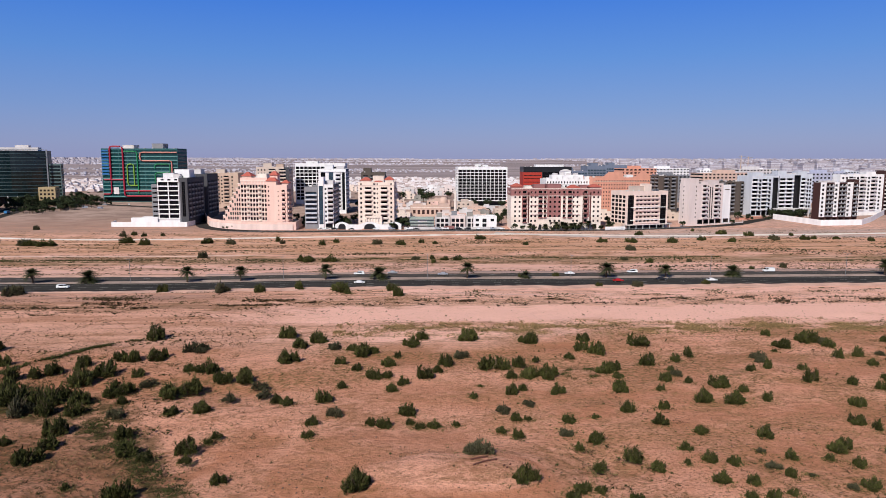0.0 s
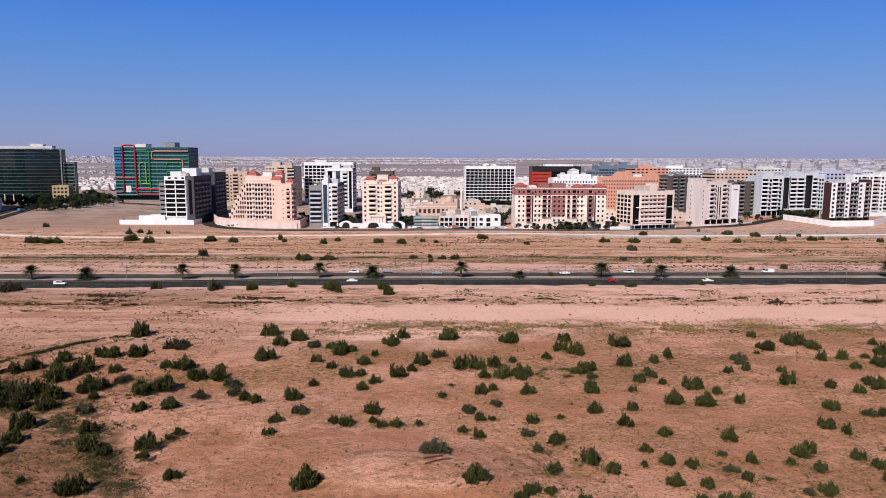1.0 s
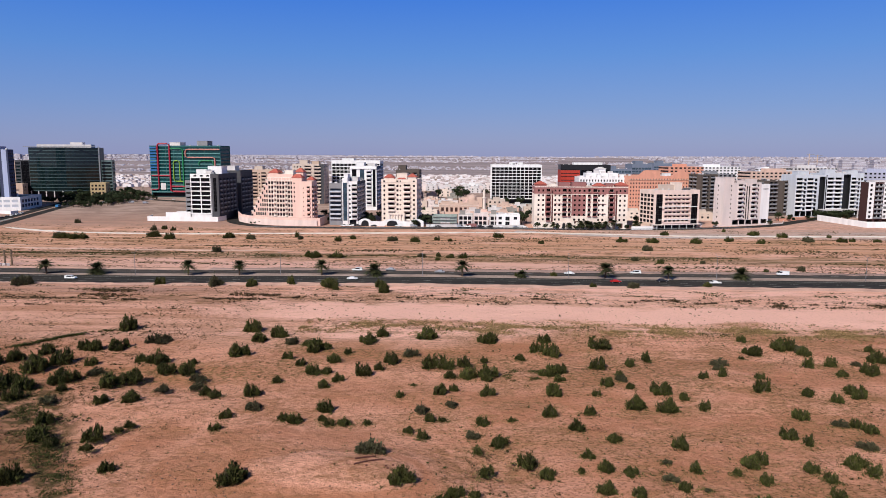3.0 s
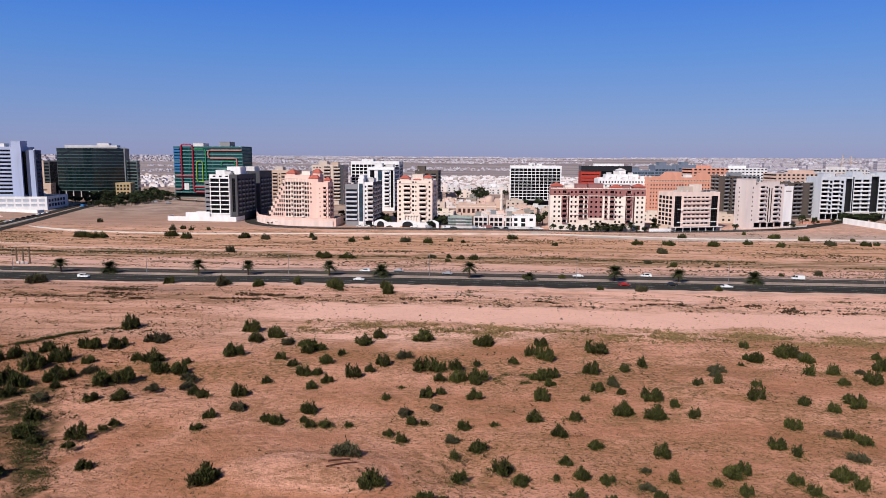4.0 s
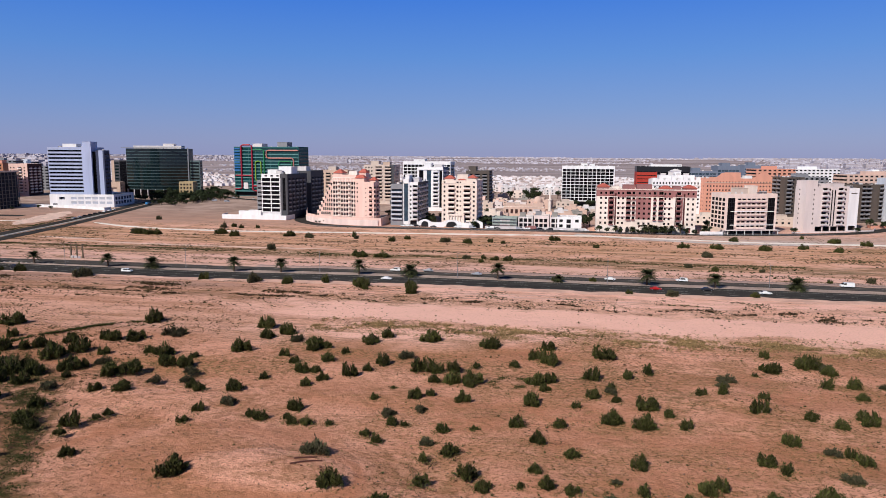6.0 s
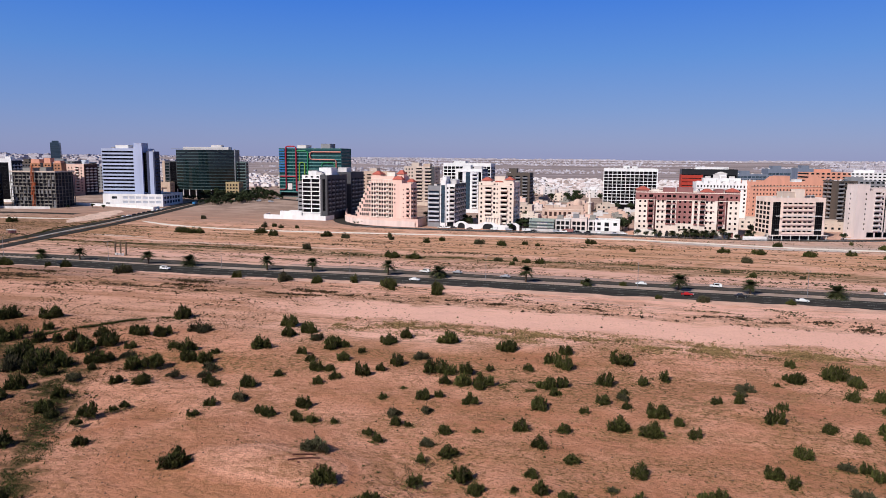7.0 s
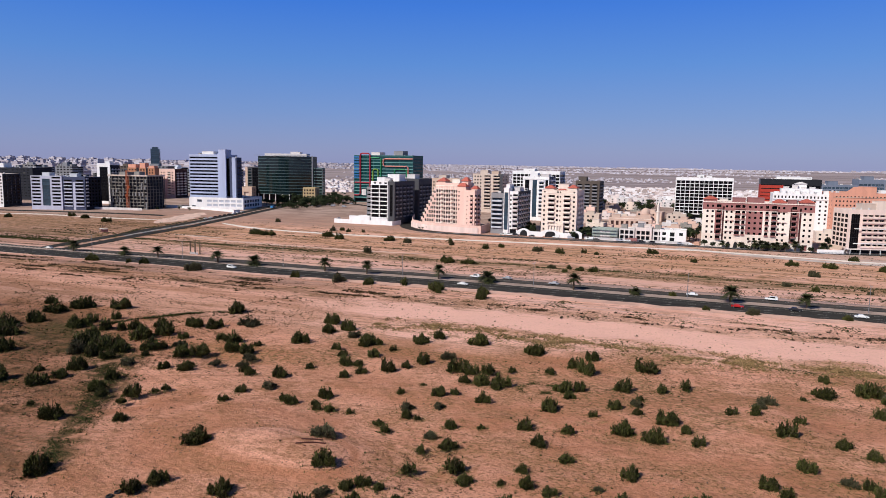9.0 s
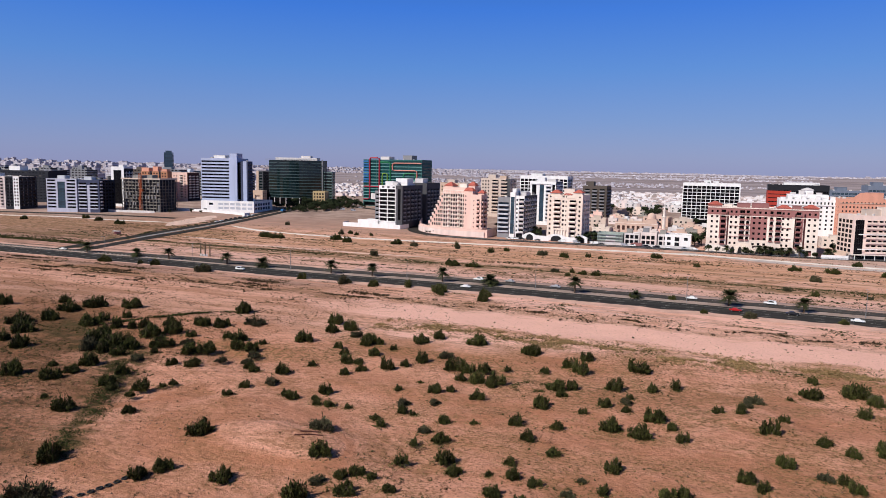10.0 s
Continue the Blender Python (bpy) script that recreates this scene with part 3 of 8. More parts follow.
    for side, u0, u1, z0, z1, out, mi in bands:
        (ox, oy), (ux, uy), (nx, ny), wide = FACES[side](w, d)
        ob = part("ledge", Geo().box(0, u1 - u0, -out, 0.0, 0, z1 - z0).mesh("ledge", [mats[mi]]), None, root)
        ob.matrix_basis = Matrix(((ux, -nx, 0, ox + ux * u0), (uy, -ny, 0, oy + uy * u0), (0, 0, 1, z0), (0, 0, 0, 1)))
    for it in roof:
        k = it[0]
        if k == "box":
            _, x0, x1, y0, y1, z0, z1, m = it
            gg = Geo().box(x0, x1, y0, y1, z0, z1)
            gg.box(x0 - 0.15, x1 + 0.15, y0 - 0.15, y1 + 0.15, z1, z1 + 0.25)
            part("stair_house", gg.mesh("stair_house", [m]), None, root)
        elif k == "hip":
            _, x0, x1, y0, y1, z0, z1, m = it
            part("hip_roof", Geo().hip(x0, x1, y0, y1, z0, z1).mesh("hip_roof", [m]), None, root, "red tiled hipped roof" if m is REDTILE else "pale hipped roof")
        elif k == "units":
            _, x0, x1, y0, y1, z0, count = it
            rnd = random.Random(round(x0 * 7 + y0 * 13 + count))
            for _ in range(count):
                a, b = rnd.uniform(x0, x1), rnd.uniform(y0, y1)
                s = rnd.choice((0, 1, 2, 0, 1, 2, 3, 4))
                if ("unit", s) not in SHARED:
                    gg = Geo()
                    if s == 0:
                        gg.box(-1.0, 1.0, -0.6, 0.6, 0.3, 1.7, 0).box(-0.9, -0.7, -0.5, 0.5, 0, 0.3, 1).box(0.7, 0.9, -0.5, 0.5, 0, 0.3, 1)
                    elif s == 1:
                        gg.tube([(0, 0, 0), (0, 0, 0.25)], 0.5, 8, 1).tube([(0, 0, 0.25), (0, 0, 1.7), (0, 0, 1.95)], 0.75, 10, 0, 0.9)
                    elif s == 2:
                        gg.box(-0.5, 0.5, -0.4, 0.4, 0.2, 1.1, 0).box(-0.4, 0.4, -0.3, 0.3, 0, 0.2, 1)
                    elif s == 3:
                        gg.tube([(0, 0, 0), (0, 0, 0.9)], 0.08, 5, 1).lathe(0, 0, [(0.05, 0.9), (0.5, 1.0), (0.85, 1.3)], 10, 0)
                    else:
                        gg.box(-1.7, 1.7, -1.2, 1.2, 2.2, 2.4, 0).box(-1.6, -1.45, -1.1, 1.1, 0, 2.2, 1).box(1.45, 1.6, -1.1, 1.1, 0, 2.2, 1)
                    SHARED[("unit", s)] = gg.mesh(ROOF_KINDS[s], [OFFWHITE, STEEL])
                ob = part(ROOF_KINDS[s], SHARED[("unit", s)], None, root)
                ob.matrix_basis = pose(a, b, z0, 0, 0, rnd.choice((0, 90)))
    return root


# ---- ground and roads ----
def spaced(*runs):
    out = []
    for a, b, step in runs:
        k = max(1, round((b - a) / step))
        out += [a + (b - a) * i / k for i in range(k)]
    return out + [runs[-1][1]]


gx = spaced((-4900, -1200, 370), (-1200, -420, 30), (-420, -170, 8), (-170, 150, 2.2), (150, 320, 6), (320, 900, 30), (900, 4900, 400))
gy = spaced((-1500, 0, 150), (0, 60, 8), (60, 262, 1.8), (262, 312, 10), (312, 446, 3), (446, 760, 16), (760, 1600, 120), (1600, 4950, 480))
gV = [(a, b, terrain(a, b)) for b in gy for a in gx]
gw = len(gx)
gF = [(j * gw + i, j * gw + i + 1, (j + 1) * gw + i + 1, (j + 1) * gw + i) for j in range(len(gy) - 1) for i in range(gw - 1)]
g_me = mesh_of("ground", gV, gF, [SAND])
g_me.polygons.foreach_set("use_smooth", [True] * len(gF))
tagged(new("ground", g_me), "pink and ochre desert sand with thin dry grass", "ground", kind="structure")


def ease(a, b, x):
    s = min(1.0, max(0.0, (x - a) / (b - a)))
    return s * s * (3 - 2 * s)


def bend(x):
    """Near edge of the main road, which swings a little away from the desert to the east."""
    return 261.0 + 3.0 * ease(-330, -180, x) + 4.0 * ease(-130, -60, x) + 2.5 * ease(-110, 0, x) + 3.0 * ease(20, 220, x)


def near_top(x):
    return bend(x) + 16.6


def far_low(x):
    return near_top(x) + 5.5 + 2.7 * ease(-200, -110, x)


def far_top(x):
    return bend(x) + 28.5 + 8.0 * ease(-330, -210, x) - 0.6 * ease(-110, 0, x)


def strip(name, xs, lo, hi, z, m, label, thick=0.08, zfun=None):
    """A long flat strip along x between y = lo(x) and hi(x)."""
    V, F = [], []
    for a in xs:
        for b in (lo(a), hi(a)):
            zz = z + (zfun(a, b) if zfun else 0)
            V += [(a, b, zz - thick), (a, b, zz)]
    for i in range(len(xs) - 1):
        o = 4 * i
        F += [(o + 1, o + 5, o + 7, o + 3), (o, o + 4, o + 5, o + 1), (o + 2, o + 3, o + 7, o + 6)]
    return tagged(new(name, mesh_of(name, V, F, [m])), label, kind="structure")


RX = spaced((-900, 700, 20))
rise = lambda a, b: 7.5 * min(1.0, max(0.0, (b - 440) / 290))
strip("road_near", RX, bend, near_top, 0.07, ASPHALT, "dark worn asphalt carriageway with pale edges")
strip("road_far", RX, far_low, far_top, 0.07, mat("dusty_asphalt", (0.086, 0.074, 0.066), 0.95, 0.45, 0.9, 1.5, spec=0.06, streak=(0.012, 1.0, 1.0)), "dark worn asphalt carriageway beyond the median")
strip("median", RX, near_top, far_low, 0.16, mat("median_soil", (0.40, 0.295, 0.245), 0.95, 0.25, 0.1, 1.0), "sandy median with kerbs and palms", 0.2)
# both kerbs near black: dark paint with the kerb's shadow line added in
strip("kerb", RX, lambda a: near_top(a) - 0.3, lambda a: near_top(a) + 0.3, 0.34, DARKKERB, "dark painted median kerb with its shadow in the colour", 0.35)
strip("kerb", RX, lambda a: far_low(a) - 0.5, lambda a: far_low(a) + 0.4, 0.34, DARKKERB, "dark painted median kerb with its shadow in the colour", 0.35)
for edge_of, off in ((bend, 1.0), (near_top, -1.3), (far_low, 1.1), (far_top, -1.4)):
    strip("road_line", RX, lambda a: edge_of(a) + off, lambda a: edge_of(a) + off + 0.22, 0.079, PAINT, "worn white edge line", 0.004)
DUST = mat("dusty_lane", (0.42, 0.285, 0.245), 0.95, 0.45, 0.25, 1.5, streak=(0.02, 1.0, 1.0))
DX = spaced((-110, 340, 2.5))
strip("lane_dust", DX, lambda a: far_top(a) - 1.8 + 1.2 * noise.noise((a / 12, 28, 0)) + 0.9 * noise.noise((a / 5, 15, 0)), lambda a: far_top(a) + 2.2 + 5.0 * max(0.0, noise.noise((a / 34, 7, 0)) + 0.25) + 0.8 * noise.noise((a / 6, 19, 0)), 0.1, DUST, "mauve grey dust along the outer edge of the road", 0.1)
painted = Geo()
for k in range(75):
    x0 = -430 + 3.0 * k
    painted.box(x0, x0 + 1.0, far_low(x0) - 0.52, far_low(x0) + 0.42, 0.0, 0.352)
tagged(new("kerb_stones", painted.mesh("kerb_stones", [KERB])), "white painted stones of a black and white kerb", "kerb", kind="stuff")
dash = Geo()
for k in range(-70, 50):
    x0 = k * 9.0
    for y0 in (bend(x0) + 5.0, bend(x0) + 9.6, (far_low(x0) + far_top(x0)) / 2):
        dash.box(x0, x0 + 3.2, y0, y0 + 0.18, 0.07, 0.079)
tagged(new("lane_dashes", dash.mesh("lane_dashes", [PAINT])), "broken white lane lines", kind="structure")
SHOULDER = mat("sandy_shoulder", (0.66, 0.40, 0.31), 0.95, 0.2, 0.15, 1.5)
SX = spaced((-900, -430, 20), (-430, 340, 2.5), (340, 700, 20))
strip("road_shoulder_near", SX, lambda a: bend(a) - 1.0 - 3.0 * ease(-190, -90, a) + 1.5 * noise.noise((a / 9, 3, 0)), lambda a: bend(a) + 0.8 + 1.8 * ease(-190, -90, a) + 2.0 * noise.noise((a / 13, 8, 0)) + 1.1 * noise.noise((a / 4, 18, 0)), 0.092, SHOULDER, "pink sand blown over the edge of the road", 0.09)
strip("road_shoulder_far", SX, lambda a: far_top(a) - 2.2 + 1.6 * noise.noise((a / 12, 28, 0)) + 0.9 * noise.noise((a / 4, 38, 0)), lambda a: far_top(a) + 3 + 0.9 * math.sin(a * 0.06), 0.092, SHOULDER, "pink sand blown over the edge of the road", 0.09)


def lane(name, pts, width, m, label, z=0.12, kind="structure"):
    """A road along a polyline on the ground, smoothed."""
    P = [Vector((a, b)) for a, b in pts]
    fine = []
    for i in range(len(P) - 1):
        p0, p1, p2, p3 = P[max(i - 1, 0)], P[i], P[i + 1], P[min(i + 2, len(P) - 1)]
        n_s = max(2, int((p2 - p1).length / (3 if m in (GRAVEL, PALESAND) else 8)))
        for k in range(n_s):
            t = k / n_s
            fine.append(0.5 * (2 * p1 + (p2 - p0) * t + (2 * p0 - 5 * p1 + 4 * p2 - p3) * t * t + (3 * p1 - p0 - 3 * p2 + p3) * t ** 3))
    fine.append(P[-1])
    V, F = [], []
    for i, p in enumerate(fine):
        a = (fine[min(i + 1, len(fine) - 1)] - fine[max(i - 1, 0)]).normalized()
        s = Vector((-a.y, a.x)) * (width / 2 * (1 + (0.5 * noise.noise((p.x / 13, p.y / 11, 2)) + 0.35 * noise.noise((p.x / 4, p.y / 4, 5)) if m in (GRAVEL, PALESAND) else 0.10 * noise.noise((p.x / 15, p.y / 15, 2)))))
        if m in (GRAVEL, PALESAND):
            s = s * min(1.0, 0.05 + i / 8, 0.05 + (len(fine) - 1 - i) / 8)
        for q in (p - s, p + s):
            zz = max(terrain(q.x, q.y), rise(q.x, q.y)) + z
            V += [(q.x, q.y, zz - 0.5), (q.x, q.y, zz)]
    for i in range(len(fine) - 1):
        o = 4 * i
        F += [(o + 1, o + 5, o + 7, o + 3), (o, o + 4, o + 5, o + 1), (o + 2, o + 3, o + 7, o + 6)]
    return tagged(new(name, mesh_of(name, V, F, [m])), label, kind=kind)


lane("track_white", [(-327, 466), (-289, 450), (-246, 442), (-200, 440), (-155, 443), (-110, 448), (-30, 456), (48, 463), (110, 457), (164, 453), (246, 457), (320, 463), (420, 470), (560, 485)], 4.6, GRAVEL, "white compacted gravel track", 0.16)
lane("track_west", [(-800, 425), (-590, 442), (-528, 455), (-451, 456), (-390, 463)], 4.5, GRAVEL, "white compacted gravel track", 0.16)
lane("track_sandy", [(-302, 382), (-276, 379), (-248, 378)], 7.0, PALESAND, "broad pale sandy patch", 0.14)
lane("track_thin", [(-264, 368), (-225, 364), (-185, 363), (-139, 363), (-96, 367)], 3.2, PALESAND, "narrow pale sandy track", 0.16)
lane("pale_apron", [(-374, 440), (-382, 470), (-392, 500), (-404, 532)], 24.0, PALESAND, "pale trodden sand beside the side road", 0.10)
lane("pale_wash", [(40, 470), (85, 455), (130, 446), (180, 448)], 7.0, mat("pale_grey_silt", (0.52, 0.44, 0.41), 0.95, 0.2, 0.2, 1.5), "pale dried silt beside the track", 0.10)
lane("service_road", [(-183, 545), (-176, 512), (-150, 487), (-100, 479), (10, 484), (110, 484), (176, 494), (228, 512), (262, 540), (300, 572), (345, 600)], 9.0, ASPHALT, "narrow asphalt service road along the blocks", 0.14)
lane("side_road_west", [(-306, 286), (-328, 366), (-338, 400), (-348, 437), (-355, 477), (-363, 520), (-373, 560), (-392, 640), (-415, 720), (-428, 800)], 9.0, ASPHALT, "asphalt side road to the town", 0.15)
lane("side_road_east", [(-290, 287), (-313, 366), (-323, 404), (-331, 437), (-338, 468), (-348, 512), (-360, 560), (-379, 640), (-402, 720), (-414, 800)], 9.0, ASPHALT, "asphalt side road to the town", 0.15)
lane("side_road_median", [(-317, 355), (-321, 368), (-331, 402), (-340, 437), (-347, 472), (-356, 516)], 2.6, KERB, "pale kerbed divider of the side road", 0.30)
lane("west_street", [(-820, 425), (-700, 448), (-605, 468), (-515, 484), (-460, 492), (-415, 494)], 9.0, ASPHALT, "dusty asphalt street before the west blocks", 0.14)
lane("town_road", [(-440, 760), (-330, 690), (-240, 640), (-200, 560)], 8.0, ASPHALT, "asphalt street between the blocks", 0.15)


# ---- blocks along the service road ----
PANEL = plaster("pale_grey_panel", (0.52, 0.54, 0.60))


def tower_pod():
    r = building("office_tower", "pale blue striped office tower on a white podium", -452, 568, 12, 41, 26, 56, 3.45, 13, [LILAC, BLUEWHITE, NAVY],
                 front=[*[("win", 0.6, 32.0, 0.8, 1.7, f, f, BLACKGLASS) for f in range(0, 12)], ("paint", 33, 41, 13, 56, 0)],
                 right=[("strip", 2, 9, 13, 52, BLACKGLASS), *rows("win", 11, 4.5, 3, 3.0, 0.9, 1.8, 0, 11)],
                 roof=[("box", 12, 25, 5, 14, 55, 59, WHITE), ("box", 33, 40.8, 0.2, 13, 55, 61, LILAC), ("units", 3, 30, 3, 20, 55, 8)], category="office building", frame_m=NAVY)
    building("office_tower", "slender pale blue wing beside the striped tower", -409, 579, 12, 8, 11, 53, 3.45, 13, [NAVY, LILAC],
             front=[("paint", 2.6, 6.6, -2, 53, 1)], right=[*rows("win", 1, 3.4, 3, 2.6, 0.9, 1.6, 0, 10)],
             roof=[("units", 1, 7, 2, 9, 52, 3)], category="office building", frame_m=NAVY)
    building("podium_block", "white two storey podium with shallow window panels", -446, 560, 12, 60, 44, 12, 4.2, 2.0, [WHITE, MIDGREY],
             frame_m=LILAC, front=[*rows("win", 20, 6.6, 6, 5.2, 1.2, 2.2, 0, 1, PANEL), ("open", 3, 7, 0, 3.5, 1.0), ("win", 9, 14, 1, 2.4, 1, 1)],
             right=[*rows("win", 3, 6, 6, 4.4, 0.6, 2.8, 0, 1)], roof=[("box", 40, 46, 20, 30, 11, 13.5, WHITE), ("units", 5, 55, 25, 40, 11, 6)], category="commercial building")


tower_pod()


def green_glass_office():
    x, y, yaw = -452.8, 684.6, 12
    root = thing("glass_office", "dark green glass office block with a bowed front", "office building", pose(x, y, rise(0, 700), 0, 0, yaw))
    W, H, N = 69.0, 53.0, 16
    arc = [(W * i / N, -10.0 * math.sin(math.pi * i / N)) for i in range(N + 1)]
    slab, dark_fill = Geo(), Geo()
    for i in range(N):
        (a, b), (c, e) = arc[i], arc[i + 1]
        dark_fill.poly([(a, b, 8), (c, e, 8), (c, e, H), (a, b, H)])
        slab.poly([(a, b - 0.35, 0), (c, e - 0.35, 0), (c, e - 0.35, 0.75), (a, b - 0.35, 0.75)])
        slab.poly([(a, b - 0.35, 0.75), (c, e - 0.35, 0.75), (c, e, 0.75), (a, b, 0.75)])
        slab.poly([(a, b, 0), (c, e, 0), (c, e - 0.35, 0), (a, b - 0.35, 0)])
        for f in range(13):
            z = 8 + f * 3.45 + 0.75
            if ("gp", i) not in SHARED:
                SHARED[("gp", i)] = mesh_of("pane", [(a, b - 0.08, 0), (c, e - 0.08, 0), (c, e - 0.08, 2.66), (a, b - 0.08, 2.66)], [(0, 1, 2, 3)], [GREENGLASS])
            part("pane", SHARED[("gp", i)], None, root).matrix_basis = pose(0, 0, z)
    dark_fill.poly([(*p, H) for p in arc] + [(W, 14, H), (0, 14, H)])
    dark_fill.poly([(W, 0, 8), (W, 14, 8), (W, 14, H), (W, 0, H)]).poly([(0, 14, 8), (0, 0, 8), (0, 0, H), (0, 14, H)]).poly([(W, 14, 0), (0, 14, 0), (0, 14, H), (W, 14, H)])
    dark_fill.box(2, W - 2, 4, 13, -1, 8)
    part("wall", dark_fill.mesh("wall", [BLACK]), None, root)
    band = slab.mesh("ledge", [mat("dark_green_spandrel", (0.050, 0.078, 0.085), 0.5, 0.15, 0.4, 3)])
    for f in range(13):
        part("ledge", band, None, root, "dark green spandrel band").matrix_basis = pose(0, 0, 8 + f * 3.45)
    for i in range(0, N + 1, 2):
        part("column", Geo().tube([(*arc[i], -1), (*arc[i], 8.2)], 0.6, 8).mesh("column", [OFFWHITE]), None, root)
    part("roof_screen", Geo().box(8, W - 8, 1, 12, H, H + 3.2).box(40, 52, 3, 11, H + 3.2, H + 5.5).mesh("roof_screen", [OFFWHITE]), None, root)
    part("roof_frame", Geo().box(-0.5, W + 0.5, -10.6, -10.0, H + 0.6, H + 1.1).box(W - 0.3, W + 0.9, -3, -2.2, 8, H + 1).mesh("roof_frame", [STEEL]), None, root)
    building("glass_office", "lower wing of the green glass offices with sandstone corners", -385, 700, 12, 11, 9, 40, 3.45, 4, [mat("pale_green_spandrel", (0.12, 0.165, 0.165), 0.5), SAND_R, GREENGLASS],
             front=[("win", 0.6, 10.4, 0.9, 2.3, f, f, GREENGLASS) for f in range(0, 10)], right=[("win", 1, 8, 0.9, 2.3, f, f, GREENGLASS) for f in range(0, 10)],
             category="office building", frame_m=BLACK)
    building("glass_office", "lower wing of the green glass offices with a sandstone side", -470, 682, 12, 17, 25, 40, 3.45, 4, [DARKGREY, SAND_R],
             front=[("paint", 0, 3, -2, 40, 1), *[("win", 3.4, 8, 0.9, 2.0, f, f, GREENGLASS) for f in range(0, 10)], ("strip", 9, 16.5, 4, 39, BLACKGLASS)], category="office building", frame_m=BLACK)
    building("stone_annexe", "sandstone entrance annexe with square windows", -383, 674, 12, 15, 14, 18, 3.6, 2.2, [mat("yellow_sandstone", (0.50, 0.37, 0.21), 0.85), BEIGE],
             glass_m=BLACKGLASS, frame_m=BLACK, front=rows("win", 1.2, 3.4, 4, 2.0, 0.9, 1.9, 0, 3), right=rows("win", 2, 4, 3, 1.7, 1.0, 1.7, 0, 3), category="office building")
    building("stone_annexe", "sandstone entrance annexe with a tall doorway", -466, 668, 12, 14, 12, 17, 3.4, 1.2, [SAND_R, BEIGE],
             front=[("open", 4, 10, 1, 11, 1.5)], right=rows("win", 2, 4, 2, 1.7, 1, 1.7, 0, 3), category="office building")


green_glass_office()


def teal_block():
    r = building("office_block", "teal glass block wrapped with coloured ducts", -341, 719, -4, 80, 24, 55, 3.75, 5, [TEAL, BLACK, TEALPALE],
                 front=[*[("win", a, b, 1.3, 2.3, f, f, TEALGLASS) for f in range(0, 13) for a, b in ((0.5, 9), (9.6, 18), (18.6, 27), (27.6, 45), (45.6, 62), (62.6, 79.4))],
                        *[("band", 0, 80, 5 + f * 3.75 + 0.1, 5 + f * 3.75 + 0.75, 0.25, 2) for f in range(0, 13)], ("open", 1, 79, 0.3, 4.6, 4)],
                 right=[*[("win", 0.6, 23, 1.3, 2.3, f, f, TEALGLASS) for f in range(0, 13)]],
                 left=[*[("win", 0.6, 23, 1.3, 2.3, f, f, TEALGLASS) for f in range(0, 13)]],
                 roof=[("box", 50, 62, 8, 20, 54, 60, MIDGREY), ("box", 18, 30, 10, 22, 54, 58.5, OFFWHITE), ("units", 5, 76, 3, 20, 54, 16)], category="office building", frame_m=BLACK)

    def duct(points, m, label, rad=0.85):
        q = []
        for i, p in enumerate(points):
            p = Vector((p[0], -0.9, p[1]))
            if 0 < i < len(points) - 1:
                a, b = Vector((points[i - 1][0], -0.9, points[i - 1][1])), Vector((points[i + 1][0], -0.9, points[i + 1][1]))
                c = min(2.5, (a - p).length / 2, (b - p).length / 2)
                s, e = p + (a - p).normalized() * c, p + (b - p).normalized() * c
                q += [s, (s + 2 * p + e) / 4, e]
            else:
                q.append(p)
        part("duct", Geo().tube(q, rad * 0.75, 8).mesh("duct", [m]), None, r, label)
    duct([(9.5, 23), (9.5, 57), (23, 57), (23, 6), (60, 6)], PIPE_RED, "red painted duct", 1.2)
    duct([(2, 23), (23, 23)], PIPE_RED, "red painted duct", 1.0)
    duct([(24, 11.5), (60, 11.5)], PIPE_RED, "red painted duct", 1.1)
    duct([(1, 8), (9.5, 8), (9.5, 22)], PIPE_RED, "red painted duct", 0.9)
    duct([(38, 17), (27, 17), (27, 39), (34, 39), (34, 17)], PIPE_LIME, "lime painted duct", 0.8)
    duct([(38, 8), (38, 52), (24, 52)], PIPE_GREEN, "green painted duct", 0.9)
    duct([(56, 34), (56, 39), (72, 39), (72, 30), (56, 30), (56, 20)], PIPE_GREEN, "green painted duct", 0.7)
    duct([(80, 51), (41, 51), (41, 42.5), (74, 42.5), (74, 25)], PIPE_PINK, "salmon painted duct", 0.9)
    for f in range(0, 9):
        part("blue_panel", Geo().box(0.2, 7.5, -0.5, -0.26, 28 + f * 3.0, 29.6 + f * 3.0).mesh("blue_panel", [PIPE_BLUE]), None, r, "blue painted panel")
    part("hoarding", Geo().box(11.5, 17, -0.7, -0.3, 8, 15).mesh("hoarding", [OFFWHITE]), None, r, "white hoarding panel")


teal_block()


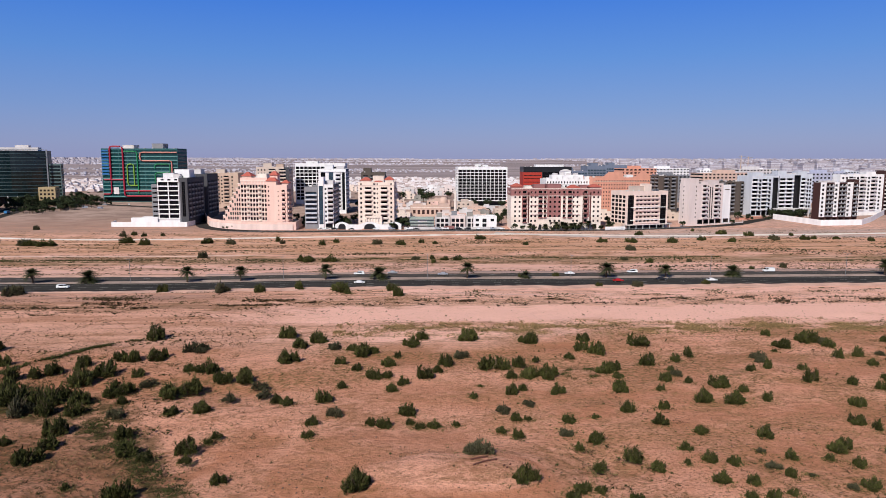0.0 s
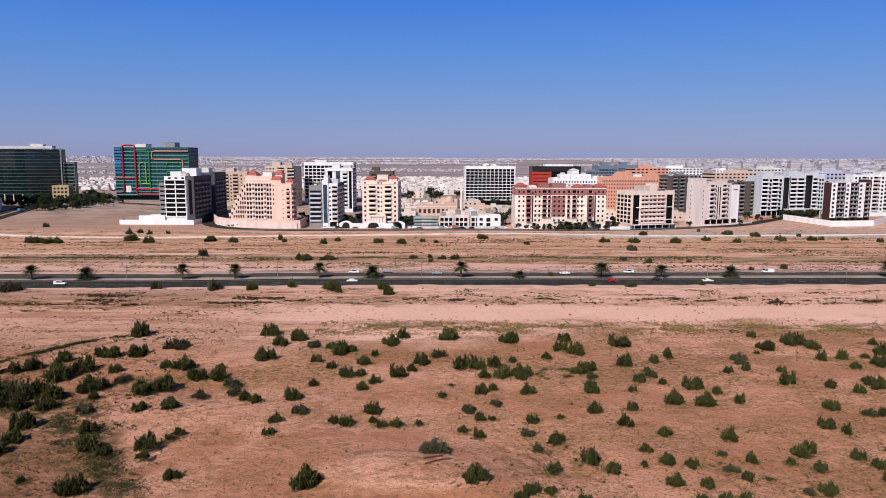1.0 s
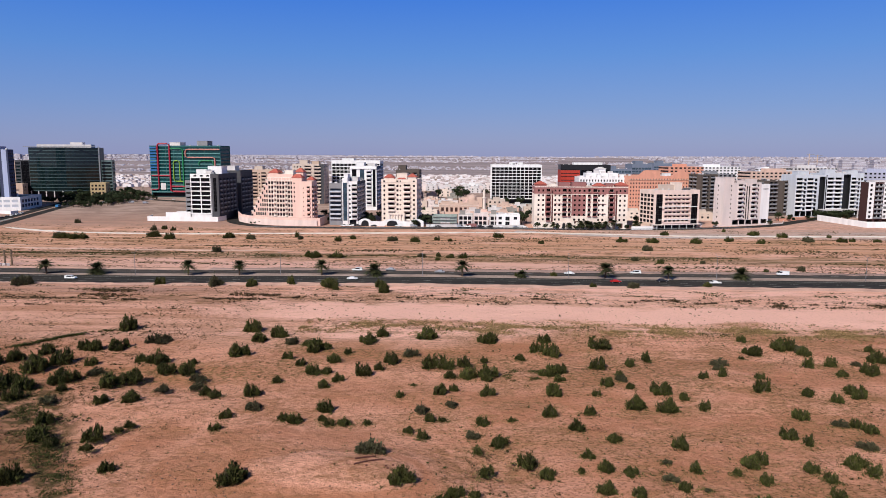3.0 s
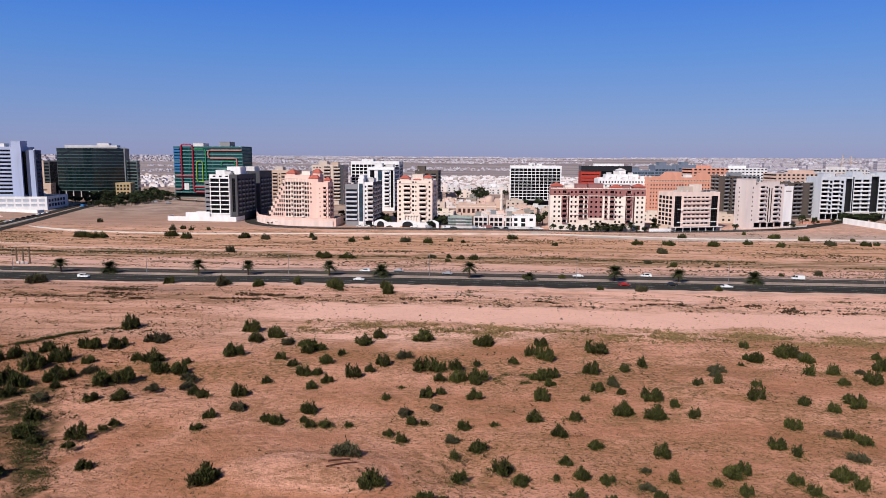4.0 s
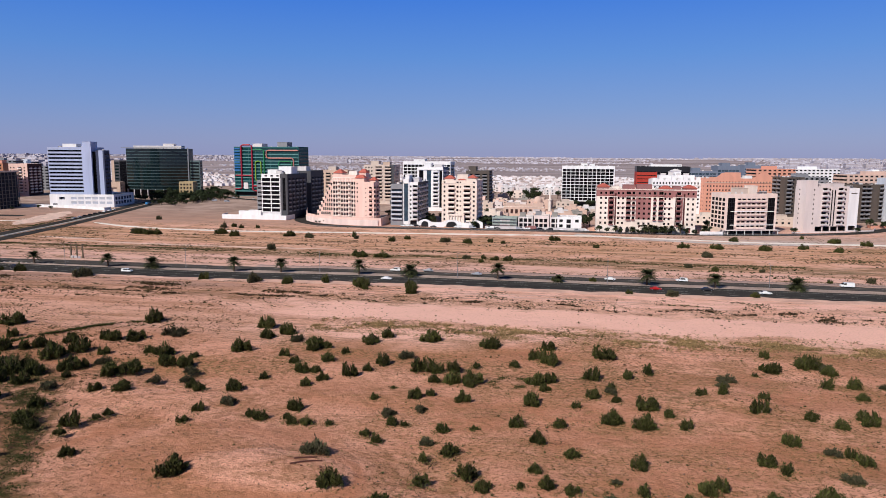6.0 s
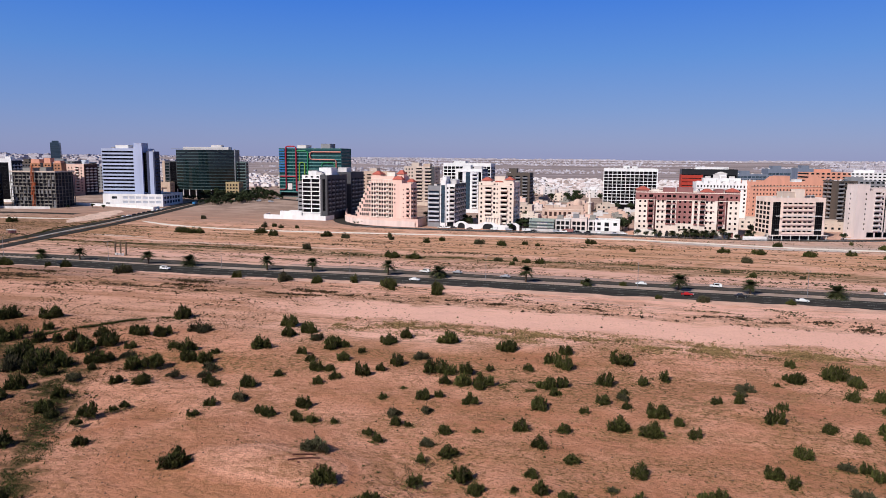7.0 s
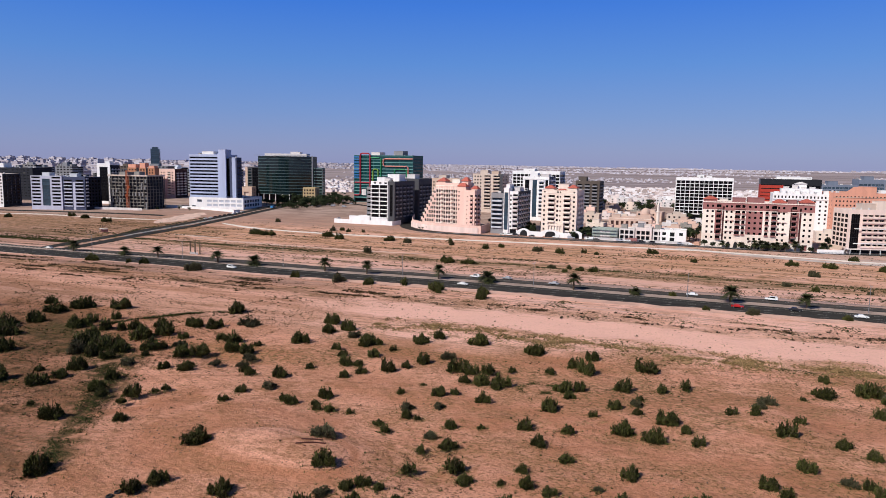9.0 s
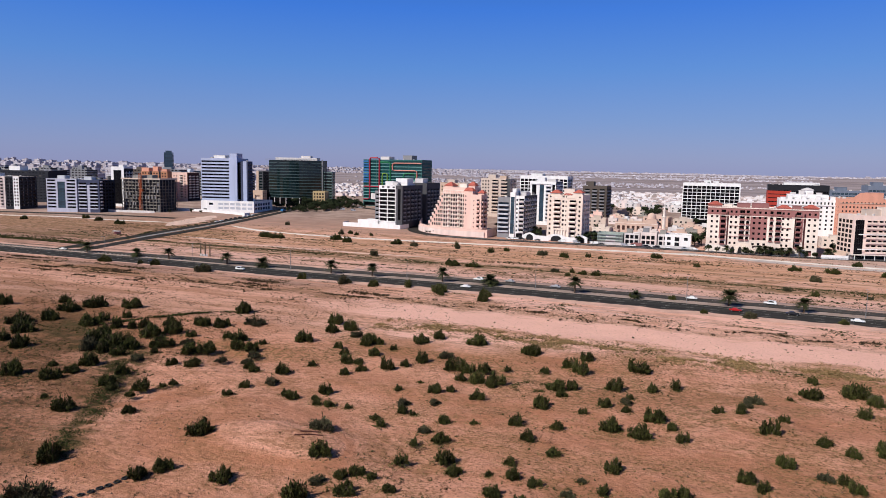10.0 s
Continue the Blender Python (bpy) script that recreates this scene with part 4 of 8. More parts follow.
def dark_framed_block():
    H = 36
    building("apartment_building", "dark grey block with a white framed front and rooftop rooms", -208, 511, 0, 22.4, 40, H, 3.45, 5.5, [DARKGREY, WHITE, BLACK, MIDGREY],
             front=[("paint", 0.3, 16.0, 0, 36, 1), *[("win", a, b, 0.5, 2.6, f, f, BLACKGLASS) for f in range(0, 8) for a, b in ((0.9, 7.8), (8.6, 15.4))], ("strip", 18.2, 20.6, 7, 33, BLACKGLASS),
                    *rows("win", 3, 5, 3, 2.2, 0.8, 1.2, 8, 8), ("paint", 16.0, 16.9, 0, 33, 3), *[("band", 0.2, 16.1, 5.5 + f * 3.45 - 0.25, 5.5 + f * 3.45 + 0.45, 0.5, 1) for f in range(0, 9)]],
             right=[*rows("bal", 2.5, 7.2, 5, 3.2, 0.5, 2.4, 0, 7, 0.8), *rows("win", 6.6, 7.2, 5, 1.3, 0.9, 1.5, 0, 7)],
             left=rows("win", 3, 5, 6, 2.4, 0.9, 1.5, 0, 7), rail_m=MIDGREY, frame_m=BLACK,
             roof=[("box", 8, 19, 16, 28, H - 1, H + 5.5, WHITE), ("box", 2, 10, 8, 16, H - 1, H + 3, WHITE), ("box", 11, 16, 4, 9, H - 1, H + 2.2, OFFWHITE), ("units", 2, 18, 3, 36, H - 1, 12)])
    building("apartment_building", "grey slatted stair wing of the dark block", -213.2, 514, 0, 5.2, 22, 31, 3.45, 5.5, [MIDGREY, BLACK],
             front=rows("win", 0.5, 5, 1, 4.2, 1.2, 1.3, 0, 6, BLACKGLASS), left=rows("win", 2, 4.5, 4, 3, 1.2, 1.3, 0, 6))
    building("apartment_building", "dark grey rear block with balcony rows", -207, 560, 0, 21.4, 30, 36.5, 3.45, 4, [DARKGREY, MIDGREY],
             right=[*rows("bal", 2.5, 7.2, 4, 3.4, 0.5, 2.4, 0, 7, 0.8), *rows("win", 6.6, 7.2, 3, 1.3, 0.9, 1.5, 0, 7)], front=rows("win", 3, 5, 3, 2, 0.9, 1.5, 0, 8), rail_m=MIDGREY,
             roof=[("box", 6, 14, 8, 18, 35.5, 40, OFFWHITE), ("units", 2, 18, 3, 26, 35.5, 8)])


dark_framed_block()


def wall_run(name, pts, tall, m, label, thick=0.4, cap=True):
    """A free-standing boundary wall along a polyline."""
    V, F, o = [], [], 0
    P = [Vector(p) for p in pts]
    for i, p in enumerate(P):
        a = (P[min(i + 1, len(P) - 1)] - P[max(i - 1, 0)]).normalized()
        s = Vector((-a.y, a.x)) * thick / 2
        z = rise(p.x, p.y)
        V += [(*(p - s), z - 1), (*(p - s), z + tall), (*(p + s), z + tall), (*(p + s), z - 1)]
    for i in range(len(P) - 1):
        o = 4 * i
        F += [(o, o + 4, o + 5, o + 1), (o + 1, o + 5, o + 6, o + 2), (o + 2, o + 6, o + 7, o + 3)]
    k = 4 * (len(P) - 1)
    F += [(0, 1, 2, 3), (k + 3, k + 2, k + 1, k)]
    return tagged(new(name, mesh_of(name, V, F, [m])), label, "boundary wall")


wall_run("boundary_wall", [(-244, 522), (-242, 509), (-186, 508), (-184, 520)], 3.6, WHITE, "white rendered boundary wall round the dark block")
wall_run("boundary_wall", [(-228, 512), (-208, 511)], 6.5, WHITE, "stepped white ramp wall beside the dark block", 3.0)
wall_run("boundary_wall", [(-221, 516), (-209, 516)], 6.8, WHITE, "stepped white ramp wall beside the dark block", 5.0)
wall_run("boundary_wall", [(-186, 552), (-178, 530), (-168, 509), (-156, 498), (-140, 491), (-121, 488), (-102, 487.5), (-101, 512)], 6.0, PINK, "curved pink boundary wall below the stepped block", 0.5)
wall_run("boundary_wall", [(-172, 515), (-168.4, 508), (-156.3, 497), (-140.2, 490.2), (-121, 487.2), (-104, 486.8)], 4.2, mat("faded_pink_panel", (0.80, 0.63, 0.58), 0.85, 0.12, 0.25, 4, streak=True), "row of pale panels on the pink boundary wall", 0.5)


def stepped_block():
    x, y, yaw = -159.1, 497.5, -10
    c, s = math.cos(radians(yaw)), math.sin(radians(yaw))

    def at(u, v):
        return x + c * u - s * v, y + s * u + c * v
    lab = "salmon pink stepped apartment block with arched windows"
    px, py = at(15.2, 4)
    main = building("apartment_building", lab, px, py, yaw, 20.5, 24, 37, 3.35, 2.2, [PINK, CREAM, PEACH],
             front=[*[w for k in (0, 1, 3, 4, 5, 7, 8) for w in rows("win", 0.4 + 2.24 * k, 1, 1, 1.6, 0.5, 2.2, 0, 8, BLACKGLASS)], *[w for k in (2, 6) for w in rows("bal", 0.35 + 2.24 * k, 1, 1, 1.7, 0.4, 2.3, 0, 8, 0.9)],
                    *[("band", 2.24 * k - 0.02, 2.24 * k + 0.34, 2.2, 34.4, 0.2, 1) for k in range(10)], *[("band", 0, 20.5, 2.2 + 3.35 * k - 0.15, 2.2 + 3.35 * k + 0.2, 0.25, 1) for k in range(1, 10)], ("band", 0, 20.5, 34.4, 34.9, 0.3, 1)],
             right=rows("win", 3, 4, 5, 1.6, 0.9, 1.6, 5, 9), frame_m=CREAM, rail_m=CREAM, base=1.6,
             roof=[("box", 1, 8, 1, 8, 36, 38, PINK), ("hip", 1, 8, 1, 8, 38, 41, REDTILE), ("box", 10, 17, 8, 16, 36, 39.5, CREAM), ("units", 2, 18, 10, 20, 36, 8)])
    # a stair of terraces, one storey each, climbs from the garden to the roof
    for k in range(8):
        u0, hh = -14.0 + 1.75 * k, 9.0 + 3.35 * k
        part("terrace", Geo().box(u0, u0 + 1.75, 0.0, 22, -2, hh).mesh("terrace", [PINK]), None, main)
        part("terrace_edge", Geo().box(u0 - 0.2, u0 + 1.4, -0.25, 22.1, hh, hh + 0.5).mesh("terrace_edge", [CREAM]), None, main, "cream terrace parapet")
        for f in range(0, k + 1):
            if f >= k - 5 or k % 2 == 0:
                part("window", window_mesh(1.25, 2.2, CREAM, BLACKGLASS), None, main).matrix_basis = pose(u0 + 0.2, -0.03, 2.9 + 3.35 * f + (2.2 if f == k else 0))
    px, py = at(35.7, 2)
    building("apartment_building", "plain salmon pink tower with red tiled roofs", px, py, yaw, 15.6, 9.5, 32, 3.35, 2.2, [PINK, PEACH],
             front=[*rows("bal", 11.6, 4, 1, 2.4, 0.4, 2.3, 0, 7, 0.9), *rows("win", 1.2, 4, 1, 1.0, 1.0, 1.4, 4, 8), *rows("win", 8.6, 4, 1, 0.7, 1.0, 0.8, 1, 7), ("paint", 0, 8.5, 28, 32, 0)],
             right=rows("bal", 0.8, 4.4, 2, 3.4, 0.4, 2.6, 0, 7, 0.9), frame_m=BROWN, glass_m=BLACKGLASS, rail_m=PINK, base=1.6,
             roof=[("box", 0.3, 7.6, 0.3, 4.2, 31, 34.6, PINK), ("hip", 0.3, 7.6, 0.3, 4.2, 34.6, 37.2, REDTILE), ("box", 1.2, 7.0, 4.6, 9.2, 31, 38.6, PINK), ("hip", 1.2, 7.0, 4.6, 9.2, 38.6, 41.6, REDTILE), ("hip", 10, 15, 4.6, 9, 33, 35.4, REDTILE), ("box", 10, 15, 4.6, 9, 31, 33, PINK)])
    for k in range(9):   # planters on the garden terrace
        gx0, gy0 = at(3 + 3.6 * k, -1.2)
        tree(gx0, gy0, 0.32 + 0.06 * (k % 3), "small green garden tree below the stepped block") if k not in (4, 5) else None


building("apartment_building", "beige rear block with stacked balconies", -168, 655, 0, 31, 22, 38.5, 3.35, 4, [BEIGE, SAND_R, DARKGREY],
         front=[*rows("bal", 12, 9.5, 2, 6.5, 0.5, 2.3, 0, 9, 1.0), *rows("win", 1.5, 3, 3, 1.4, 0.9, 1.5, 0, 9), ("paint", 26.5, 31, -2, 38.5, 2)],
         right=rows("win", 3, 5, 4, 2, 0.9, 1.5, 0, 9), roof=[("box", 6, 14, 5, 14, 37.5, 42, BEIGE), ("box", 18, 25, 6, 13, 37.5, 41, SAND_R), ("units", 2, 28, 3, 18, 37.5, 10)])
building("apartment_building", "sand coloured rear block with stacked balconies", -213, 655, 0, 28, 22, 33, 3.35, 4, [SAND_R, BEIGE],
         front=[*rows("bal", 5, 9, 2, 5, 0.5, 2.3, 0, 7, 1.0), *rows("win", 1.5, 10, 3, 1.4, 0.9, 1.5, 0, 7)],
         roof=[("box", 6, 14, 5, 14, 32, 36, BEIGE), ("units", 2, 24, 3, 18, 32, 8)])


def slim_trio():
    building("apartment_building", "slim grey glazed block with white balcony bands", -96.5, 495, 0, 10, 36, 30.5, 3.3, 4, [MIDGREY, WHITE, BLACK],
             front=[*rows("bal", 0.8, 9, 1, 8.0, 0.3, 2.6, 0, 6, 1.2)], left=rows("win", 3, 5, 6, 2, 0.9, 1.5, 0, 7), rail_m=PANEL, glass_m=BLUEGLASS, frame_m=BLACK,
             roof=[("units", 2, 9, 3, 30, 29.5, 6)])
    building("apartment_building", "dark glazed stair tower between white balcony blocks", -86.48, 494.4, 0, 4.0, 36, 34.5, 3.3, 4, [WHITE, BLACK],
             front=[("strip", 0.5, 3.5, 3, 31, BLUEGLASS)], roof=[("box", 0.5, 3.5, 4, 14, 33.5, 37, WHITE)])
    building("apartment_building", "slim white block with white balconies and a flank painted dark as shade", -82.46, 495.2, 0, 7.0, 36, 32, 3.3, 4, [WHITE, BLACK, DARKGREY],
             front=[*rows("bal", 2.8, 9, 1, 3.9, 0.3, 2.4, 0, 7, 1.3), *rows("win", 0.7, 3, 1, 1.2, 0.9, 1.4, 0, 7), ("open", 1, 6, 0.2, 3.5, 2)],
             # dark grey over the right flank holds its shade in the colour
             right=[("paint", 0, 36, -2, 32, 2), *rows("bal", 2, 6.5, 5, 3.4, 0.5, 2.3, 0, 7, 0.9), *rows("win", 5.8, 6.5, 5, 1.4, 0.9, 1.4, 0, 7)], rail_m=OFFWHITE,
             roof=[("box", 1, 6, 8, 18, 31, 34.5, OFFWHITE), ("units", 1, 6, 20, 34, 31, 4)])
    building("apartment_building", "wide white block with a square grid of openings", -137, 690, 0, 50, 24, 41, 3.4, 4, [WHITE, OFFWHITE],
             glass_m=BLACKGLASS, frame_m=BLACK, front=[*rows("win", 0.8, 4.1, 12, 3.5, 0.5, 2.6, 0, 9)], right=rows("win", 1.0, 4.5, 5, 3.6, 0.5, 2.6, 0, 9),
             roof=[("box", 10, 22, 6, 16, 40, 43, WHITE), ("units", 3, 46, 3, 20, 40, 12)])
    building("apartment_building", "white block with dark blue glazed columns", -101, 600, 0, 24, 26, 39, 3.4, 4, [WHITE, NAVY],
             front=[("strip", 2, 6, 3, 36, BLACKGLASS), ("strip", 9, 13, 3, 36, BLUEGLASS), *rows("bal", 15, 5, 1, 4.2, 0.4, 2.4, 0, 9, 1.0), ("strip", 20.6, 23, 3, 36, BLACKGLASS), ("band", 0, 24, 36.4, 37.4, 0.6, 0)],
             # navy right flank on a white block: shade put into the colour
             right=[("paint", 0, 26, -2, 39, 1), *rows("bal", 2, 6, 4, 3.6, 0.5, 2.3, 0, 9, 0.9)], rail_m=WHITE,
             roof=[("box", 5, 12, 6, 14, 38, 42, WHITE), ("box", 15, 22, 6, 14, 38, 41, OFFWHITE), ("units", 2, 22, 3, 22, 38, 6)])


slim_trio()


def arched_wall(name, x, y, wide, tall, arches, m, label, yaw=0, thick=0.6):
    """A low wall with humped crests and arched openings at (u, width)."""
    root = thing(name, label, "boundary wall", pose(x, y, rise(x, y), 0, 0, yaw))
    us = sorted({0.0, wide, *[max(0, min(wide, u + s * w / 2 * k)) for u, w in arches for s in (-1, 1) for k in (0.0, 0.35, 0.6, 0.8, 0.93, 1.0, 1.8)]})
    V, F = [], []

    def low(u):
        for a, w in arches:
            q = abs(u - a) / (w / 2)
            if q < 1:
                return 1.5 + (tall * 0.78 - 1.5) * math.sqrt(1 - q * q)
        return -1.0

    def high(u):
        return tall * (0.62 + 0.38 * max([0] + [1 - min(1, abs(u - a) / (w * 0.95)) ** 2 for a, w in arches]))
    for u in us:
        for v in (0, thick):
            V += [(u, v, low(u + (0.001 if u < wide else -0.001))), (u, v, high(u))]
    for i in range(len(us) - 1):
        o = 4 * i
        F += [(o, o + 4, o + 5, o + 1), (o + 1, o + 5, o + 7, o + 3), (o + 3, o + 7, o + 6, o + 2), (o + 2, o + 6, o + 4, o)]
    part("wall", mesh_of("wall", V, F, [m]), None, root)
    # black sheets close the arches; in the arcade they stand for shaded openings
    g = Geo()
    for a, w in arches:
        g.box(a - w / 2, a + w / 2, thick * 0.4, thick * 0.6, -1, tall * 0.7)
    part("arch_sheet", g.mesh("arch_sheet", [BLACK]), None, root, "black sheets that darken the arches")
    return root


def peach_block():
    building("apartment_building", "pale peach block with white balconies and red roofs", -57.5, 494.5, -3, 26.3, 22, 34, 3.4, 3.6, [PEACH, CREAM, DARKGREY],
             front=[*rows("win", 1.5, 22, 2, 1.3, 0.9, 1.5, 0, 8), *rows("bal", 5.0, 11.6, 2, 4.8, 0.4, 2.4, 0, 7, 1.3), *rows("win", 11.2, 2.2, 1, 1.5, 0.9, 1.6, 0, 8), *rows("win", 13.6, 2, 1, 0.9, 1, 1.2, 0, 8),
                    ("band", 0, 26.3, 31.6, 32.0, 0.3, 1)],
             right=[("paint", 0, 22, -2, 34, 0), *rows("bal", 3, 6, 3, 4, 0.4, 2.4, 0, 7, 0.9)], rail_m=CREAM, frame_m=BROWN, glass_m=BLACKGLASS,
             roof=[("box", 2, 9, 1, 7, 33, 35, PEACH), ("hip", 2, 9, 1, 7, 35, 37.4, REDTILE), ("box", 19.5, 25.5, 1, 7, 33, 35.6, PEACH), ("hip", 19.5, 25.5, 1, 7, 35.6, 38, REDTILE),
                   ("hip", 11.5, 18, 0.5, 4, 33.4, 35, REDTILE), ("box", 10, 18, 8, 16, 33, 38, PEACH), ("units", 3, 24, 12, 20, 33, 6)])
    arched_wall("arched_wall", -74, 489.5, 48, 5.6, ((5, 5.5), (25, 8), (43, 6)), WHITE, "white garden wall with three arched gateways")
    building("porch", "pale peach entrance porch with slender columns", -52, 490.6, -3, 12, 3.6, 9.5, 3.2, 4.5, [PEACH, CREAM], front=[("open", 1 + 2.1 * k, 2.4 + 2.1 * k, 4.4, 8.4, 1.0) for k in range(5)], category="porch", base=1.4)


peach_block()
building("apartment_building", "dark grey brown rear block with deep balconies", -71, 690, 0, 24, 26, 32, 3.3, 3, [TAUPE, MIDGREY],
         front=[*rows("bal", 2, 7.4, 3, 4.8, 0.5, 2.4, 0, 7, 1.0)], right=rows("bal", 2, 6, 4, 4, 0.5, 2.3, 0, 7, 0.9), rail_m=MIDGREY, roof=[("box", 2, 10, 4, 14, 31, 36, TAUPE), ("units", 3, 20, 3, 20, 31, 6)])

# white office with the square grid
building("grid_office", "white office block with a square grid of dark windows", 25.7, 669, 1, 49.3, 32, 38.2, 3.05, 5.2, [WHITE, BLACK, OFFWHITE],
         front=[*rows("win", 0.65, 4.0, 12, 3.55, 0.35, 2.55, 0, 9, BLACKGLASS), ("open", 1, 48.3, 0.2, 4.6, 6.0), *[("band", 0, 49.3, 5.2 + 3.05 * f - 0.1, 5.2 + 3.05 * f + 0.22, 0.35, 0) for f in range(0, 11)]],
         left=[*rows("win", 1, 4.0, 7, 3.2, 0.45, 2.25, 0, 9)], right=[*rows("win", 1, 4.0, 7, 3.2, 0.45, 2.25, 0, 9)], category="office building", frame_m=BLACK,
         roof=[("box", 18, 24, 8, 14, 37.2, 40.5, WHITE), ("box", 26, 31, 8, 14, 37.2, 40, WHITE), ("units", 4, 46, 4, 26, 37.2, 14)])


def maroon_block():
    H = 30
    g0 = 4.6
    f = [("paint", 0, 66, 24.5, H, 1), ("paint", 7.8, 12, 9, H, 1), ("paint", 26.5, 36.5, 8, H, 1), ("paint", 53, 57.4, 9, H, 1), ("paint", 0, 66, 4.5, 9.0, 2)]
    for u0 in (2.4, 60.0):
        f += rows("win", u0, 3.2, 2, 1.3, 0.9, 1.5, 0, 6)
    f += rows("bal", 8.6, 44.6, 2, 2.8, 0.4, 2.4, 0, 6, 1.0)
    f += rows("win", 14.2, 2.9, 2, 1.3, 0.9, 1.5, 0, 6) + rows("win", 45, 2.9, 2, 1.3, 0.9, 1.5, 0, 6)
    f += rows("bal", 20, 21.6, 2, 3.0, 0.4, 2.4, 1, 6, 1.0) + rows("bal", 24, 14, 2, 1.9, 0.4, 2.4, 1, 6, 0.8)
    f += rows("win", 28, 3.3, 3, 1.5, 0.9, 1.5, 0, 6)
    f += [("open", u, u + 3.0, 0.4, 3.9, 1.5) for u in (15, 20, 24.3, 34, 38.5, 43, 48, 60)] + [("open", 28.5, 33.5, 0.3, 5.2, 2.0)]
    f += [("open", u, u + 1.1, 4.7, 27, 2.0) for u in (12.3, 52.4, 57.6)]
    f += [("band", u, u + 2.4, g0 + 3.45 * k + 2.55, g0 + 3.45 * k + 2.8, 0.7, 1) for u in (14, 17, 45, 48) for k in (1, 3, 5)]
    f += [("band", 0, 66, 24.2, 24.6, 0.35, 0), ("band", 0, 66, H - 0.7, H - 0.2, 0.4, 0)]
    building("apartment_building", "long cream and maroon block with red hipped corner roofs", 53.7, 487, 0, 66, 22, H, 3.45, g0, [CREAM, MAROON, PEACH], front=f,
             left=[("paint", 0, 22, 24.5, H, 1), *rows("win", 3, 4, 4, 1.4, 0.9, 1.5, 0, 6)], right=[("paint", 0, 22, 24.5, H, 1), *rows("win", 3, 4, 4, 1.4, 0.9, 1.5, 0, 6)], rail_m=MAROON, frame_m=BROWN, glass_m=BLACKGLASS, thin=True,
             roof=[("box", 0.3, 8.5, 0.3, 9, H - 1, H + 1.2, MAROON), ("hip", 0.3, 8.5, 0.3, 9, H + 1.2, H + 3.4, REDTILE), ("box", 57.4, 65.7, 0.3, 9, H - 1, H + 0.8, MAROON), ("hip", 57.4, 65.7, 0.3, 9, H + 0.8, H + 3.0, REDTILE),
                   ("hip", 42, 50, 1, 8, H + 0.2, H + 2.4, REDTILE), ("box", 42, 50, 1, 8, H - 1, H + 0.2, MAROON), ("box", 27, 37, 3, 14, H - 1, H + 2.6, MAROON), ("box", 18, 26, 8, 16, H - 1, H + 2.2, MAROON), ("box", 10, 15, 2, 8, H - 1, H + 1.4, CREAM), ("box", 51, 56, 4, 10, H - 1, H + 1.8, MAROON), ("units", 10, 60, 10, 20, H - 1, 16)])


maroon_block()
arched_wall("arcade", 67, 485.9, 40, 5.4, ((3.5, 2.4), (8, 2.4), (12.5, 2.4), (20, 5.2), (27.5, 2.4), (32, 2.4), (36.5, 2.4)), PEACH, "pale peach arcade along the foot of the maroon block")

building("showroom", "black block with red louvred corner cladding", 99.5, 725, 0, 52, 26, 36.5, 3.6, 4, [BLACK, RED, WHITE],
         front=[("paint", 0, 20, 10, 31, 1), *[("win", 0.6, 19, 1.4, 0.8, f, f, BLACKGLASS) for f in range(1, 8)], ("strip", 21, 51, 8, 31, BLACKGLASS)], left=[("paint", 0, 26, 10, 31, 1)],
         category="commercial building", roof=[("box", 14, 44, 4, 16, 35.5, 38.6, WHITE), ("units", 4, 48, 3, 22, 35.5, 10)])
building("hotel", "white block with a crowned roofline", 104, 620, 0, 42, 30, 29, 3.4, 4, [WHITE, OFFWHITE],
         front=[*rows("win", 2, 4, 10, 1.4, 0.9, 1.6, 0, 5), *rows("win", 1.2, 2.6, 16, 1.1, 0.8, 1.9, 6, 6), ("band", 0, 42, 24.0, 24.5, 0.5, 1)], right=[*rows("bal", 2, 7, 4, 3.2, 0.5, 2.2, 0, 6, 1.1)], category="hotel",
         roof=[*[("box", 1 + 5.1 * k, 4.4 + 5.1 * k, 0.6, 5, 28, 30.2 + 1.3 * (k % 2), WHITE) for k in range(8)], ("box", 6, 36, 6, 16, 28, 32.6, WHITE), *[("box", 8 + 6.4 * k, 12 + 6.4 * k, 6.5, 11, 32.6, 34.2 + 1.5 * (k % 3 == 1), OFFWHITE) for k in range(4)],
               ("box", 17, 25, 9, 17, 32.6, 36.4, WHITE), ("hip", 17, 25, 9, 17, 36.4, 38.2, OFFWHITE), ("units", 3, 39, 17, 28, 28, 18)])
for gx0, gy0, gwide, ghigh, lab in ((168, 850, 34, 30, "blue grey glass office block with pale floor bands"), (205, 870, 26, 36, "taller blue grey glass office block"), (262, 990, 40, 36, "hazy blue grey glass office block")):
    building("glass_office", lab, gx0, gy0, 6, gwide, 26, ghigh, 3.6, 3, [SLATE, MIDGREY],
             front=[("win", a, a + 3.6, 0.7, 2.5, f, f, BLUEGLASS) for f in range(0, int((ghigh - 4) / 3.6)) for a in [0.6 + 4.1 * k for k in range(int(gwide / 4.1))]], category="office building", frame_m=MIDGREY,
             roof=[("box", 6, 16, 6, 18, ghigh - 1, ghigh + 3.5, SLATE), ("units", 3, gwide - 3, 3, 22, ghigh - 1, 8)])


